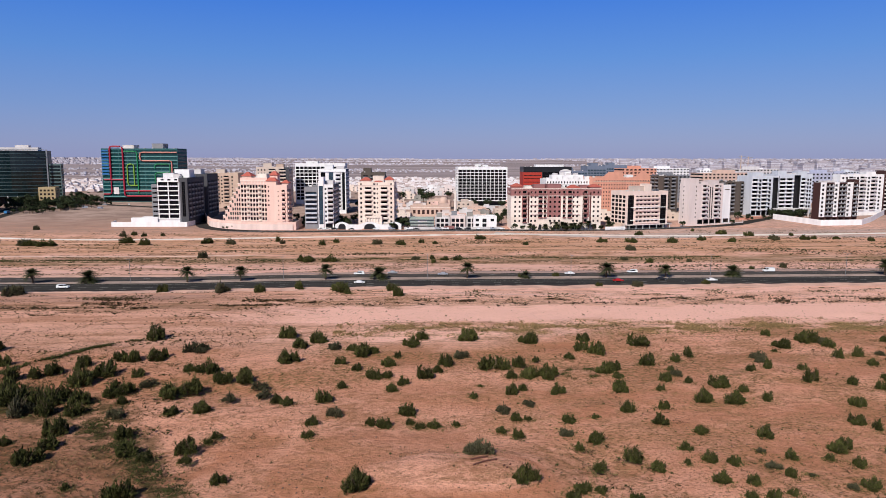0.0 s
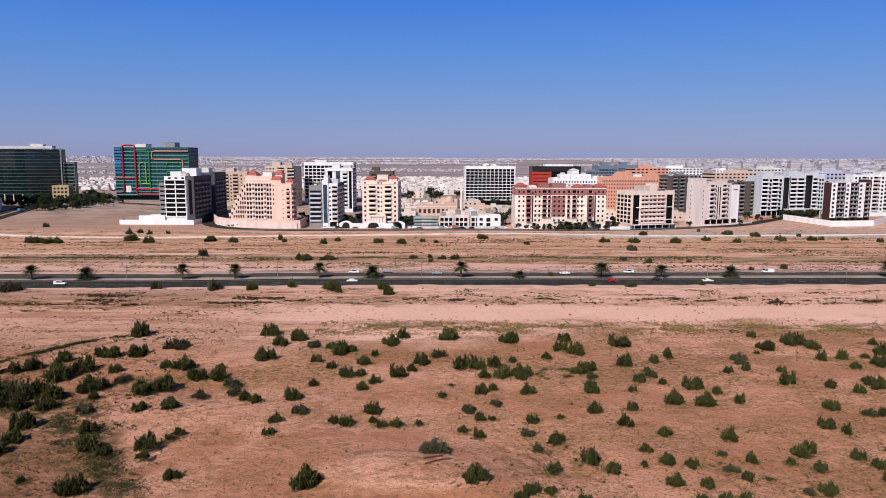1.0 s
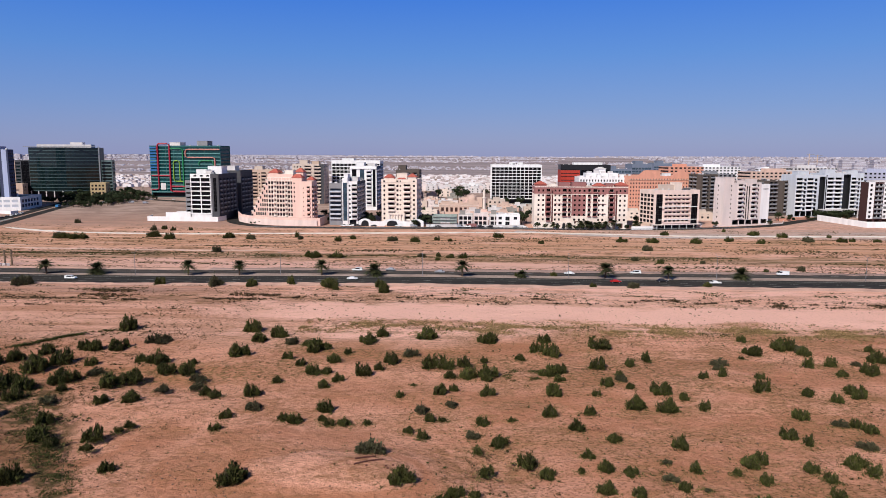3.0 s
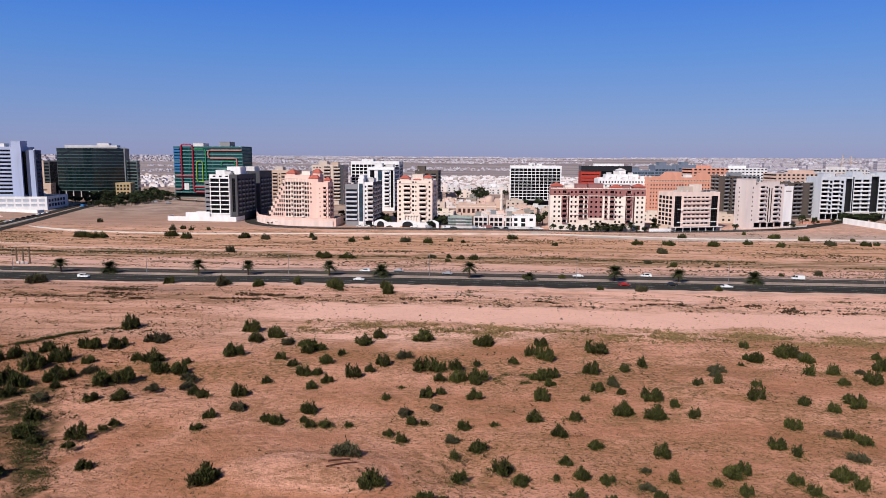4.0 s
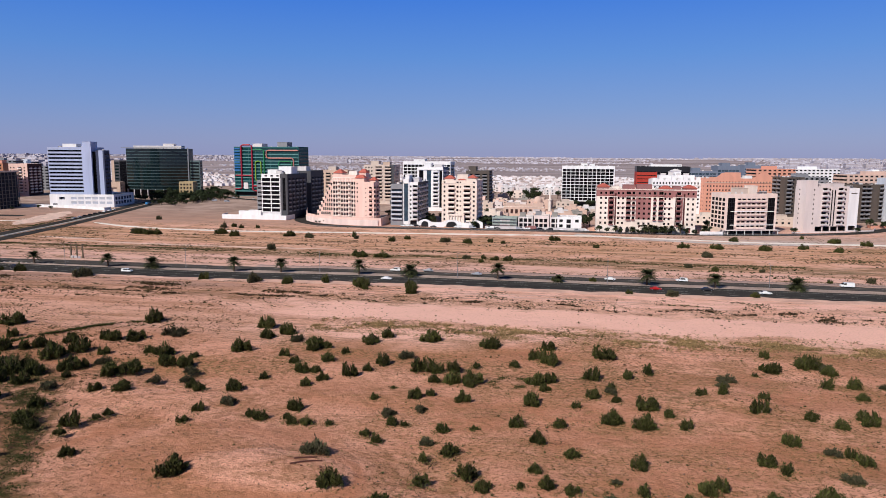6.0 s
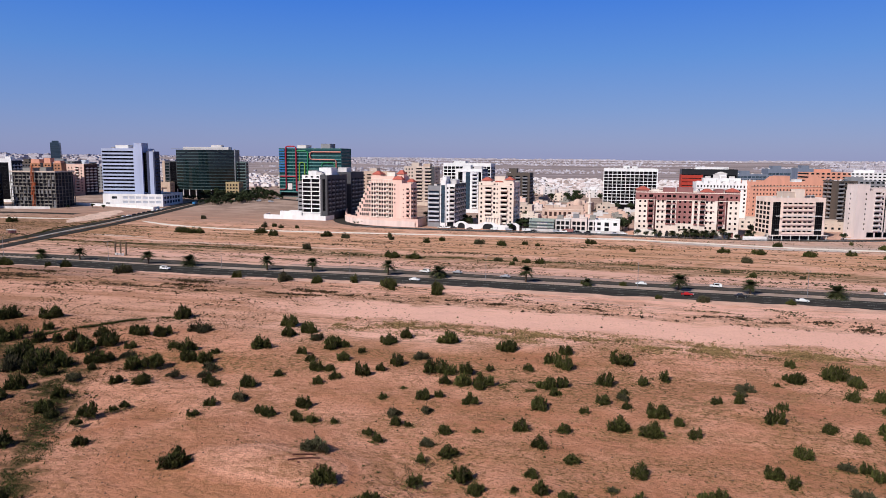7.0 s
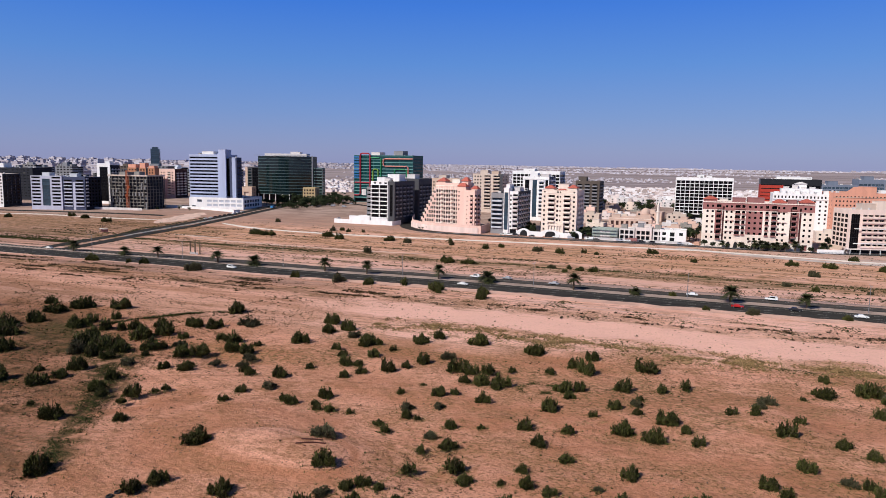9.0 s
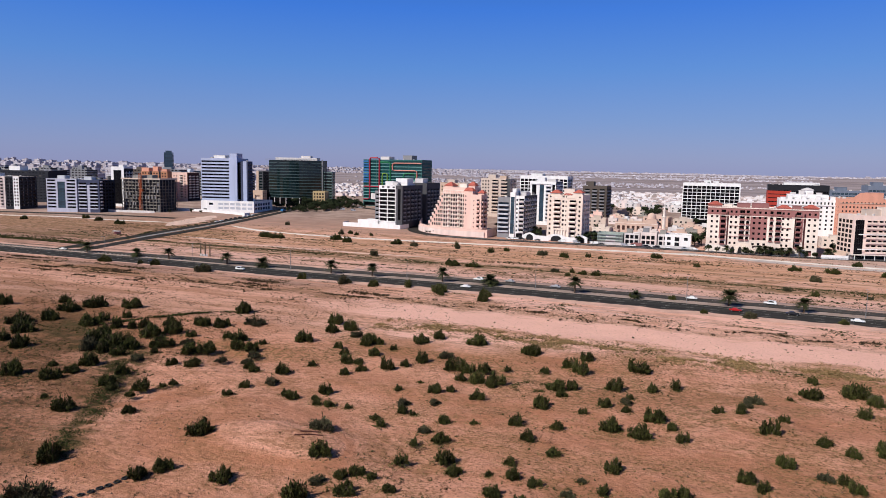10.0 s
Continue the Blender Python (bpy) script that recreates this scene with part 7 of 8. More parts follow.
def palm_meshes(seed, tall, fronds, reach):
    rnd = random.Random(seed)
    tr = Geo()
    lean = (rnd.uniform(-.25, .25), rnd.uniform(-.25, .25))
    pts = [(lean[0] * (k / 6) ** 2, lean[1] * (k / 6) ** 2, -0.3 + (tall + 0.3) * k / 6) for k in range(7)]
    tr.tube(pts, 0.30, 9, 0, 0.72)
    for k in range(int(tall / 0.4)):
        z = 0.3 + k * 0.4
        q = (z / tall) ** 2
        tr.tube([(lean[0] * q, lean[1] * q, z), (lean[0] * q, lean[1] * q, z + 0.18)], 0.34 - 0.07 * z / tall, 7, 0, 1.12)
    V, F = [], []
    top = Vector(pts[-1])
    for i in range(fronds):
        a = 2.4 * i + rnd.uniform(-.2, .2)
        e = rnd.uniform(-0.75, 1.3) if i > fronds * 0.3 else rnd.uniform(0.6, 1.45)
        ln = reach * rnd.uniform(0.8, 1.1)
        d = Vector((math.cos(a), math.sin(a), 0))
        s = Vector((-d.y, d.x, 0))
        spine = []
        for k in range(9):
            t = k / 8
            spine.append(top + d * (ln * (math.cos(e) * t + 0.12 * t * t)) + Vector((0, 0, ln * (math.sin(e) * t - 0.34 * t * t))))
        for k in range(8):
            p, q = spine[k], spine[k + 1]
            w = 0.72 * math.sin(math.pi * min(0.97, (k + 1.2) / 9.4)) * reach / 2.6
            for sg in (-1, 1):
                for h in (0.0, 0.5):
                    b0 = p.lerp(q, h)
                    b1 = p.lerp(q, h + 0.46)
                    tip = b1 + s * sg * w + (q - p) * 0.7 + Vector((0, 0, -0.18 * w + rnd.uniform(-.08, .08)))
                    o = len(V)
                    V += [b0, b1, tip]
                    F.append((o, o + 1, o + 2))
    return tr.mesh("trunk", [BARK]), mesh_of("crown", V, F, [LEAF_PALM])


PALMS = [palm_meshes(3, 4.3, 92, 2.8), palm_meshes(4, 3.6, 88, 2.9), palm_meshes(5, 2.0, 86, 3.0), palm_meshes(6, 4.8, 84, 2.6)]


def palm(x, y, k, s=1.0, label="date palm with a full green crown", group="palms along the median"):
    ob = thing("palm_tree", label, "palm tree", pose(x, y, rise(x, y) + (0.15 if 270 < y < 300 else -0.05), 0, 0, (x * 37) % 360), group)
    ob.scale = (1.18 * s, 1.18 * s, 1.05 * s)
    part("trunk", PALMS[k][0], None, ob)
    part("crown", PALMS[k][1], None, ob)


for x, k, s in ((-239, 2, 1.15), (-216, 1, 1.1), (-176, 1, 1.1), (-153, 2, 1.3), (-112, 0, 1.05), (-90, 0, 1), (-54, 0, 1.05), (-31, 2, 1.3), (8, 0, 1.1), (34, 2, 0.75), (70, 1, 1.2), (97, 1, 1.0), (128, 2, 1.25), (199, 0, 1.15), (262, 1, 1), (-277, 1, 1.1)):
    palm(x - 0.5, near_top(x) + 3.4, k, s, "short bushy date palm on the median" if k == 2 else "date palm with a full green crown on the median")
for k, (x, y) in enumerate(((67, 481), (86, 482), (93, 483), (97, 482), (104, 482), (110, 483), (78, 482), (126, 486), (90, 480), (100, 483))):
    palm(x, y, (0, 3, 1, 0)[k % 4], 0.85 + 0.1 * (k % 3), "date palm before the maroon and cream block", "palms before the blocks")


def tree_meshes(seed):
    """A small town tree: forked trunk and a loose crown of leaf clumps, about six metres high."""
    rnd = random.Random(seed)
    tr = Geo().tube([(0, 0, -0.3), (0.05, 0, 1.2), (0.1, 0.1, 2.4)], 0.22, 7, 0, 0.7)
    V, F = [], []
    for k in range(9):
        a, rr = k * 2.4, rnd.uniform(0.6, 2.1)
        c = Vector((rr * math.cos(a), rr * math.sin(a), rnd.uniform(2.6, 5.2)))
        tr.tube([(0.1, 0.1, 2.2), tuple(c * 0.6 + Vector((0, 0, 1.0))), tuple(c)], 0.09, 5, 0, 0.4)
        R = rnd.uniform(0.9, 1.5)
        for _ in range(95):
            n = Vector((rnd.gauss(0, 1), rnd.gauss(0, 1), rnd.gauss(0, 0.8))).normalized()
            p = c + n * R * rnd.uniform(0.5, 1.0)
            s = Vector((rnd.uniform(-1, 1), rnd.uniform(-1, 1), rnd.uniform(-1, 1))).normalized()
            u = s.cross(n).normalized() * rnd.uniform(0.16, 0.32)
            s = s * rnd.uniform(0.18, 0.36)
            o = len(V)
            V += [p - u, p + s, p + u, p - s * 0.6]
            F.append((o, o + 1, o + 2, o + 3))
    return tr.mesh("trunk", [BARK]), mesh_of("crown", V, F, [LEAF_TREE])


TREES = [tree_meshes(s) for s in (1, 2, 3)]
t_rnd = random.Random(33)


def tree(x, y, s=1.0, label="leafy dark green street tree"):
    k = t_rnd.randrange(3)
    ob = thing("tree", label, "tree", pose(x, y, rise(x, y) - 0.05, 0, 0, t_rnd.uniform(0, 360)), "town trees")
    ob.scale = (s * t_rnd.uniform(1.0, 1.35), s * t_rnd.uniform(1.0, 1.3), s)
    part("trunk", TREES[k][0], None, ob)
    part("crown", TREES[k][1], None, ob)


for _ in range(86):   # the garden before the green glass offices
    tree(t_rnd.uniform(-405, -330), t_rnd.uniform(630, 712), t_rnd.choice((0.6, 0.9, 1.1, 1.4, 1.8)) * t_rnd.uniform(0.85, 1.15), "dense dark garden tree before the glass offices")
for _ in range(70):
    y = t_rnd.uniform(592, 700)
    tree(t_rnd.uniform(-366 - (y - 592) * 0.2, -342 + (y - 592) * 0.32), y, t_rnd.uniform(0.5, 1.1), "dense dark garden tree before the glass offices")
for _ in range(12):
    tree(t_rnd.uniform(-440, -400), t_rnd.uniform(640, 662), t_rnd.uniform(0.6, 1.0), "dense dark garden tree before the glass offices")
for x, y, s in ((-32, 488, .9), (-27, 493, 1.1), (-24, 500, 1.3), (-68, 512, 1), (46, 508, 1.6), (50, 515, 1.7), (44, 520, 1.4), (56, 481, .9), (61, 480, .7), (70, 479, .6), (82, 478, .6), (91, 478, .7), (100, 478, .6), (113, 479, .8), (118, 480, .7), (128, 490, 1.0), (60, 560, 1.4), (-8, 700, 2.2), (0, 712, 1.9), (28, 640, 1.4), (40, 640, 1.5), (52, 642, 1.5), (66, 640, 1.4),
                (300, 545, 1.3), (292, 548, 1.4), (306, 552, 1.5), (298, 556, 1.3), (285, 556, 1.2), (250, 545, 1.2), (262, 552, .8), (132, 512, 1.2), (-60, 560, 1.2), (-30, 560, 1.3), (-110, 540, 1.1), (-70, 640, 1.3), (-30, 740, 1.5), (20, 760, 1.5), (-60, 800, 1.6), (-10, 820, 1.6), (40, 850, 1.5), (-120, 780, 1.5), (-95, 800, 1.4),
                (-73, 503, .9), (-70, 508, 1.1), (-66, 505, 1.0), (-72, 522, 1.2), (-64, 530, 1.2), (-100, 508, .8), (-101, 520, 1.0), (-103, 532, 1.0), (-22, 492, .9), (-28, 505, 1.2), (-520, 560, 1.0), (-460, 530, .6), (-445, 545, .7), (-430, 542, .6), (186, 500, .8), (230, 512, .7), (-180, 600, 1.2), (-240, 620, 1.0)):
    tree(x, y, s)


for _ in range(26):   # yards and plots between the blocks
    tree(t_rnd.uniform(-52, 50), t_rnd.choice((t_rnd.uniform(512, 540), t_rnd.uniform(592, 660))), t_rnd.uniform(0.5, 1.0), "dark green yard tree among low houses")

for _ in range(16):   # shaded court and terrace before the white pair
    tree(t_rnd.uniform(288, 306), t_rnd.uniform(545, 566), t_rnd.uniform(0.8, 1.3))
for _ in range(9):
    tree(t_rnd.uniform(246, 282), t_rnd.uniform(540, 560), t_rnd.uniform(0.35, 0.6))

stepped_block()

# ---- low houses, works and street things ----
def unfinished_row():
    label = "grey two storey house shell under construction"
    for k, (x, w, m, hh) in enumerate(((-1, 10.5, CONCRETE, 8.2), (10.2, 11.0, MIDGREY, 9.4), (22, 9.5, CONCRETE, 8.6))):
        building("house_shell", label, x, 496, 0, w, 14, hh, 3.5, 0.6, [OFFWHITE if k != 1 else GREYPINK, BLACK],
                 front=[*[("open", 0.8 + 3.2 * i, 3.2 + 3.2 * i, 0.8 + 3.6 * f, 3.4 + 3.6 * f, 2.2) for i in range(3) for f in range(2)]], category="house", roof=[("box", 1, 5, 3, 8, hh - 1, hh + 2.4, m)])
    building("house", "white two storey house with dark square windows", 27, 492.5, 0, 17, 14, 9.2, 3.6, 0.8, [WHITE, BLACK],
             front=[*rows("win", 1.5, 4, 1, 2.4, 0.9, 2.0, 0, 1), *rows("win", 6.5, 9, 1, 3.0, 0.2, 2.8, 0, 1), ("win", 12.5, 15, 0.9, 2.0, 1, 1)], category="house", roof=[("units", 3, 14, 3, 10, 8.2, 4)])
    r = building("house_shell", "half built house behind green scaffold netting", -20, 495, 0, 18, 13, 7.6, 3.4, 0.4, [NETTING, BLACK, OFFWHITE],
                 front=[("paint", 6, 13, 1.5, 2.8, 2), ("paint", 6, 13, 4.8, 6.0, 2)], category="house")
    for i in range(10):
        part("scaffold_pole", Geo().tube([(1.9 * i + 0.3, -1.2, -0.5), (1.9 * i + 0.3, -1.2, 8.4)], 0.06, 5).mesh("scaffold_pole", [STEEL]), None, r)
    for z in (2.2, 4.4, 6.6):
        part("scaffold_deck", Geo().box(0, 18, -1.3, -0.4, z, z + 0.08).mesh("scaffold_deck", [STEEL]), None, r)
    wall_run("boundary_wall", [(-24, 488), (-2, 489), (20, 488), (47, 488.5)], 2.0, OFFWHITE, "low white plot wall along the service road", 0.3)
    # pitched tents behind
    for x, y, s in ((19, 521, 4.6), (26, 524, 3.6)):
        g = Geo()
        g.V += [(-s, -s, 2.2), (s, -s, 2.2), (s, s, 2.2), (-s, s, 2.2), (0, 0, 6.4)]
        g.F += [(0, 1, 4), (1, 2, 4), (2, 3, 4), (3, 0, 4)]
        g.MI += [0] * 4
        ob = thing("tent", "white pitched canopy tent", "tent", pose(x, y, rise(x, y)))
        part("canopy", g.mesh("canopy", [WHITE]), None, ob)
        for a in (-1, 1):
            for b in (-1, 1):
                part("post", Geo().tube([(a * s * .97, b * s * .97, -0.3), (a * s * .97, b * s * .97, 2.25)], 0.07, 5).mesh("post", [STEEL]), None, ob)
    for x, y, w, d, hh, m in ((30, 600, 14, 12, 6, ROSE), (-34, 548, 14, 12, 6, PEACH), (2, 546, 14, 12, 6, GREYPINK), (26, 543, 15, 12, 5.5, ROSE), (52, 575, 14, 14, 6, BEIGE), (-5, 640, 22, 16, 8, ROSE), (22, 625, 16, 14, 8, BEIGE),
                              (128, 540, 18, 12, 7, PEACH), (180, 545, 20, 14, 6, BEIGE), (-48, 600, 16, 14, 8, BEIGE), (-58, 560, 10, 10, 6, CREAM)):
        building("house", "sand coloured walled house with small windows", x, y, 3 * (x % 5) - 6, w, d, hh, 3.3, 0.6, [m, CREAM], front=[*rows("win", 1.5, 4.2, int(w / 4.5), 1.6, 0.9, 1.6, 0, 1)], left=rows("win", 2, 5, 2, 1.4, 0.9, 1.5, 0, 1),
                 right=rows("win", 2, 5, 2, 1.4, 0.9, 1.5, 0, 1), category="house", roof=[("box", w * .3, w * .7, d * .3, d * .7, hh - 1, hh + 1.8, m)])
    hall = building("domed_hall", "peach domed hall with a slender minaret and arched windows", -20, 574, 2, 34, 16, 8.6, 8, 0.6, [ROSE, BROWN, CREAM],
                    front=[*[("open", 2.0 + 3.9 * k, 4.2 + 3.9 * k, 2.0, 5.6, 0.5) for k in range(8)], ("band", 0, 34, 7.4, 7.8, 0.25, 2)], category="mosque", roof=[("box", 2, 9, 4, 10, 7.6, 10.4, ROSE), ("box", 24.4, 33, 3, 12, 7.6, 11, ROSE)])
    dome = Geo().lathe(28.6, 7.5, [(3.7, 11.0), (3.7, 12.2)] + [(max(0.02, 3.7 * math.cos(k * math.pi / 16)), 12.2 + 4.2 * math.sin(k * math.pi / 16)) for k in range(1, 9)])
    part("dome", dome.mesh("dome", [ROSE]), None, hall, "pale peach dome")
    part("minaret", Geo().lathe(38.5, 3, [(1.35, -1), (1.2, 13), (1.9, 13.4), (1.9, 14.2), (0.95, 14.3), (0.85, 19), (1.05, 19.1), (0.03, 22)], 10).mesh("minaret", [CREAM]), None, hall, "slender cream minaret")
    wall_run("boundary_wall", [(122, 482), (137, 484), (140, 496)], 2.6, WHITE, "low white wall beside the beige block")
    sh = thing("shade_canopy", "tan pitched car shade on posts", "canopy", pose(124, 489, rise(0, 489), 0, 0, -20))
    g = Geo()
    g.V += [(0, 0, 3.2), (12, 0, 2.8), (12, 6, 4.6), (0, 6, 5.0), (0, 0, 3.05), (12, 0, 2.65), (12, 6, 4.45), (0, 6, 4.85)]
    g.F += [(0, 1, 2, 3), (7, 6, 5, 4), (0, 4, 5, 1), (1, 5, 6, 2), (2, 6, 7, 3), (3, 7, 4, 0)]
    g.MI += [0] * 6
    part("canopy", g.mesh("canopy", [SAND_R]), None, sh)
    for a, b in ((0.3, 0.3), (11.7, 0.3), (0.3, 5.7), (11.7, 5.7)):
        part("post", Geo().tube([(a, b, -0.5), (a, b, 2.7 + b * .3)], 0.08, 5).mesh("post", [STEEL]), None, sh)


unfinished_row()


def lamp_post_meshes():
    pole = Geo().tube([(0, 0, -0.2), (0, 0, 5), (0, 0, 10)], 0.13, 7, 0, 0.55)
    arm = Geo().tube([(0, 0, 9.7), (0, -0.9, 10.2), (0, -1.9, 10.35)], 0.06, 5)
    head = Geo().box(-0.14, 0.14, -2.6, -1.8, 10.28, 10.42)
    return pole.mesh("pole", [STEEL]), arm.mesh("arm", [STEEL]), head.mesh("lamp_head", [STEEL])


LP = lamp_post_meshes()
for x in (-263, -199.5, -136, -72.5, -10, 53.5, 117, 180, 243):
    ob = thing("street_lamp", "tall grey steel street lamp with two arms", "street lamp", pose(x, near_top(x) + 3.2, 0.16), "street lamps on the median")
    part("pole", LP[0], None, ob)
    for rz in (0, 180):
        a = part("arm", LP[1], None, ob)
        a.matrix_basis = pose(0, 0, 0, 0, 0, rz)
        part("lamp_head", LP[2], None, a)


def car_meshes(kind):
    """Body, glazing and wheels of a small vehicle, nose towards +x."""
    g, gl = Geo(), Geo()
    L, W = {"saloon": (4.6, 1.8), "estate": (4.8, 1.9), "van": (5.2, 1.95), "truck": (8.0, 2.4)}[kind]
    prof = {"saloon": [(-.5, .45), (-.5, .85), (-.34, .95), (-.22, 1.42), (.08, 1.45), (.24, .98), (.46, .84), (.5, .5)],
            "estate": [(-.5, .5), (-.5, 1.0), (-.46, 1.72), (.08, 1.76), (.22, 1.12), (.46, 1.0), (.5, .55)],
            "van": [(-.5, .5), (-.5, 2.1), (.22, 2.15), (.36, 1.3), (.49, 1.1), (.5, .55)],
            "truck": [(-.5, .7), (-.5, 2.7), (.2, 2.7), (.2, 2.3), (.42, 2.3), (.48, 1.3), (.5, .6)]}[kind]
    n = len(prof)
    for s in (-1, 1):
        g.V += [(a * L, s * W / 2 * (1.0 if z < 1.0 else 0.86 if kind != "truck" else 1.0), z) for a, z in prof]
    g.F += [tuple(reversed(range(n))), tuple(range(n, 2 * n))]
    g.F += [(i, (i + 1) % n, n + (i + 1) % n, n + i) for i in range(n)]
    g.MI += [0] * (n + 2)
    if kind in ("saloon", "estate"):
        lo, hi = (1.0, 1.38) if kind == "saloon" else (1.12, 1.64)
        for s in (-1, 1):
            gl.poly([(-.30 * L, s * W * 0.455, lo), (.18 * L, s * W * 0.455, lo), (.08 * L, s * W * 0.437, hi), (-.24 * L, s * W * 0.437, hi)][::s])
        gl.poly([(.235 * L, -W * .42, lo), (.235 * L, W * .42, lo), (.095 * L, W * .40, hi), (.095 * L, -W * .40, hi)])
        gl.poly([(-.345 * L if kind == "saloon" else -.505 * L, W * .40, lo), (-.345 * L if kind == "saloon" else -.505 * L, -W * .40, lo), (-.24 * L if kind == "saloon" else -.475 * L, -W * .38, hi), (-.24 * L if kind == "saloon" else -.475 * L, W * .38, hi)])
    else:
        h0, h1 = (1.35, 2.0) if kind == "van" else (1.45, 2.15)
        gl.poly([(.365 * L, -W * .42, h0), (.365 * L, W * .42, h0), (.25 * L, W * .42, h1), (.25 * L, -W * .42, h1)] if kind == "van" else [(.478 * L, -W * .42, h0), (.478 * L, W * .42, h0), (.432 * L, W * .42, h1), (.432 * L, -W * .42, h1)])
        for s in (-1, 1):
            gl.poly([(.10 * L if kind == "van" else .26 * L, s * W * .5 * .98 + s * .03, h0), (.33 * L if kind == "van" else .42 * L, s * W * .5 * .98 + s * .03, h0), (.24 * L if kind == "van" else .40 * L, s * W * .5 * .9 + s * .06, h1), (.10 * L if kind == "van" else .26 * L, s * W * .5 * .9 + s * .06, h1)][::s])
    r = 0.33 if kind != "truck" else 0.48
    wheel = Geo().tube([(0, -0.11, 0), (0, 0.11, 0)], r, 12)
    rim = Geo().tube([(0, -0.125, 0), (0, 0.125, 0)], r * 0.6, 8)
    lamp = Geo().box(-0.03, 0.03, -0.16, 0.16, -0.07, 0.07)
    return L, W, r, g, gl, wheel, rim, lamp


CARS = {}


def car(kind, x, y, z, yaw, paint, label, group=""):
    key = (kind, paint.name)
    if key not in CARS:
        L, W, r, g, gl, wheel, rim, lamp = car_meshes(kind)
        base = ("base", kind)
        if base not in CARS:
            CARS[base] = (gl.mesh("glazing", [BLACKGLASS]), wheel.mesh("tyre", [RUBBER]), rim.mesh("rim", [STEEL]), lamp.mesh("headlight", [OFFWHITE]))
        CARS[key] = (L, W, r, g.mesh("body", [paint]))
    L, W, r, body = CARS[key]
    gl, wheel, rim, lamp = CARS[("base", kind)]
    ob = thing("car" if kind != "truck" else "truck", label, "car" if kind != "truck" else "truck", pose(x, y, z, 0, 0, yaw), group)
    part("body", body, None, ob)
    part("glazing", gl, None, ob)
    for a in (-0.32, 0.31):
        for s in (-1, 1):
            t = part("tyre", wheel, None, ob)
            t.matrix_basis = pose(a * L, s * (W / 2 - 0.1), r)
            part("rim", rim, None, t)
    for s in (-1, 1):
        part("headlight", lamp, None, ob).matrix_basis = pose(L * 0.5, s * W * 0.34, 0.72)


for x, y, yaw, kind, paint, lab in ((-39, 279.5, 0, "saloon", CARWHITE, "white saloon car on the near carriageway"), (72, 281, 0, "saloon", CARRED, "red saloon car on the near carriageway"), (-41, 301.5, 180, "estate", CARWHITE, "white estate car on the far carriageway"),
                                    (-3, 299, 180, "saloon", CARSILVER, "silver saloon car on the far carriageway"), (55, 299.5, 180, "saloon", CARWHITE, "white saloon car on the far carriageway"), (85, 303, 180, "estate", CARWHITE, "white estate car on the far carriageway"),
                                    (-216, 271, 0, "saloon", CARDARK, "dark saloon car on the near carriageway"), (-26, 303.5, 180, "saloon", CARSILVER, "silver saloon car on the far carriageway"), (92, 284, 0, "saloon", CARDARK, "dark saloon car on the near carriageway"),
                                    (150, 304, 180, "van", CARWHITE, "white van on the far carriageway"), (113, 281, 0, "saloon", CARWHITE, "white saloon car on the near carriageway"), (-158, 272, 0, "estate", CARWHITE, "white estate car on the near carriageway"), (-300, 284, 180, "saloon", CARWHITE, "white saloon car on the far carriageway")):
    car(kind, x, y, 0.07, yaw, paint, lab, "cars on the road")
p_rnd = random.Random(8)
for x in (-84, -79, -74, -62, -44, -33, -20, -15, 1, 6, 16, 22, 30, 41, 47):
    car(p_rnd.choice(("saloon", "estate", "saloon", "van")), x, 486.4 + p_rnd.uniform(-.4, .4), rise(0, 486) + 0.15, p_rnd.choice((0, 180)), p_rnd.choice((CARWHITE, CARWHITE, CARSILVER, CARDARK)), "car parked along the service road", "parked cars")
car("truck", 8.5, 487, rise(0, 487) + 0.15, 180, MAROON, "small dark red truck parked before the building plots")
for k in range(12):
    x, y = -345 + p_rnd.uniform(-30, 60), 668 + p_rnd.uniform(-26, 18)
    car(p_rnd.choice(("saloon", "estate", "van")), x, y, rise(x, y) + 0.1, p_rnd.choice((20, 200, 110)), p_rnd.choice((CARWHITE, CARWHITE, CARSILVER)), "car parked by the teal office block", "parked cars")
for k in range(9):
    f = k / 9
    car("saloon", -357 - 14 * f, 482 + 74 * f, rise(0, 482 + 74 * f) + 0.15, 101, p_rnd.choice((CARDARK, CARWHITE, CARDARK)), "car on the side road to the town", "cars on the road")
car("truck", -371, 600, rise(0, 600) + 0.15, 104, CARBLUE, "blue truck on the side road")


def brick_rows():
    m = Geo().box(-0.18, 0.18, -0.10, 0.10, 0, 0.2).mesh("brick", [BRICK])
    rnd = random.Random(2)
    for (x0, y0), (x1, y1), n in (((-5.6, 104.3), (-2.6, 106.3), 13), ((-5.3, 102.0), (-1.2, 105.0), 16)):
        ob = thing("brick_row", "short row of dark red bricks set out on the sand", "bricks", pose(x0, y0, terrain(x0, y0)))
        for k in range(n):
            x, y = x0 + (x1 - x0) * k / (n - 1), y0 + (y1 - y0) * k / (n - 1)
            part("brick", m, None, ob).matrix_basis = pose(x - x0, y - y0, terrain(x, y) - terrain(x0, y0), 0, 0, 70 + rnd.uniform(-12, 12))
    for x, y in ((-3.3, 101.6), (-0.2, 102.2), (0.2, 101.4), (0.9, 103.0)):
        tagged(new("brick", m), "loose dark red brick lying on the sand", "brick").matrix_basis = pose(x, y, terrain(x, y), 0, 0, rnd.uniform(0, 90))


brick_rows()


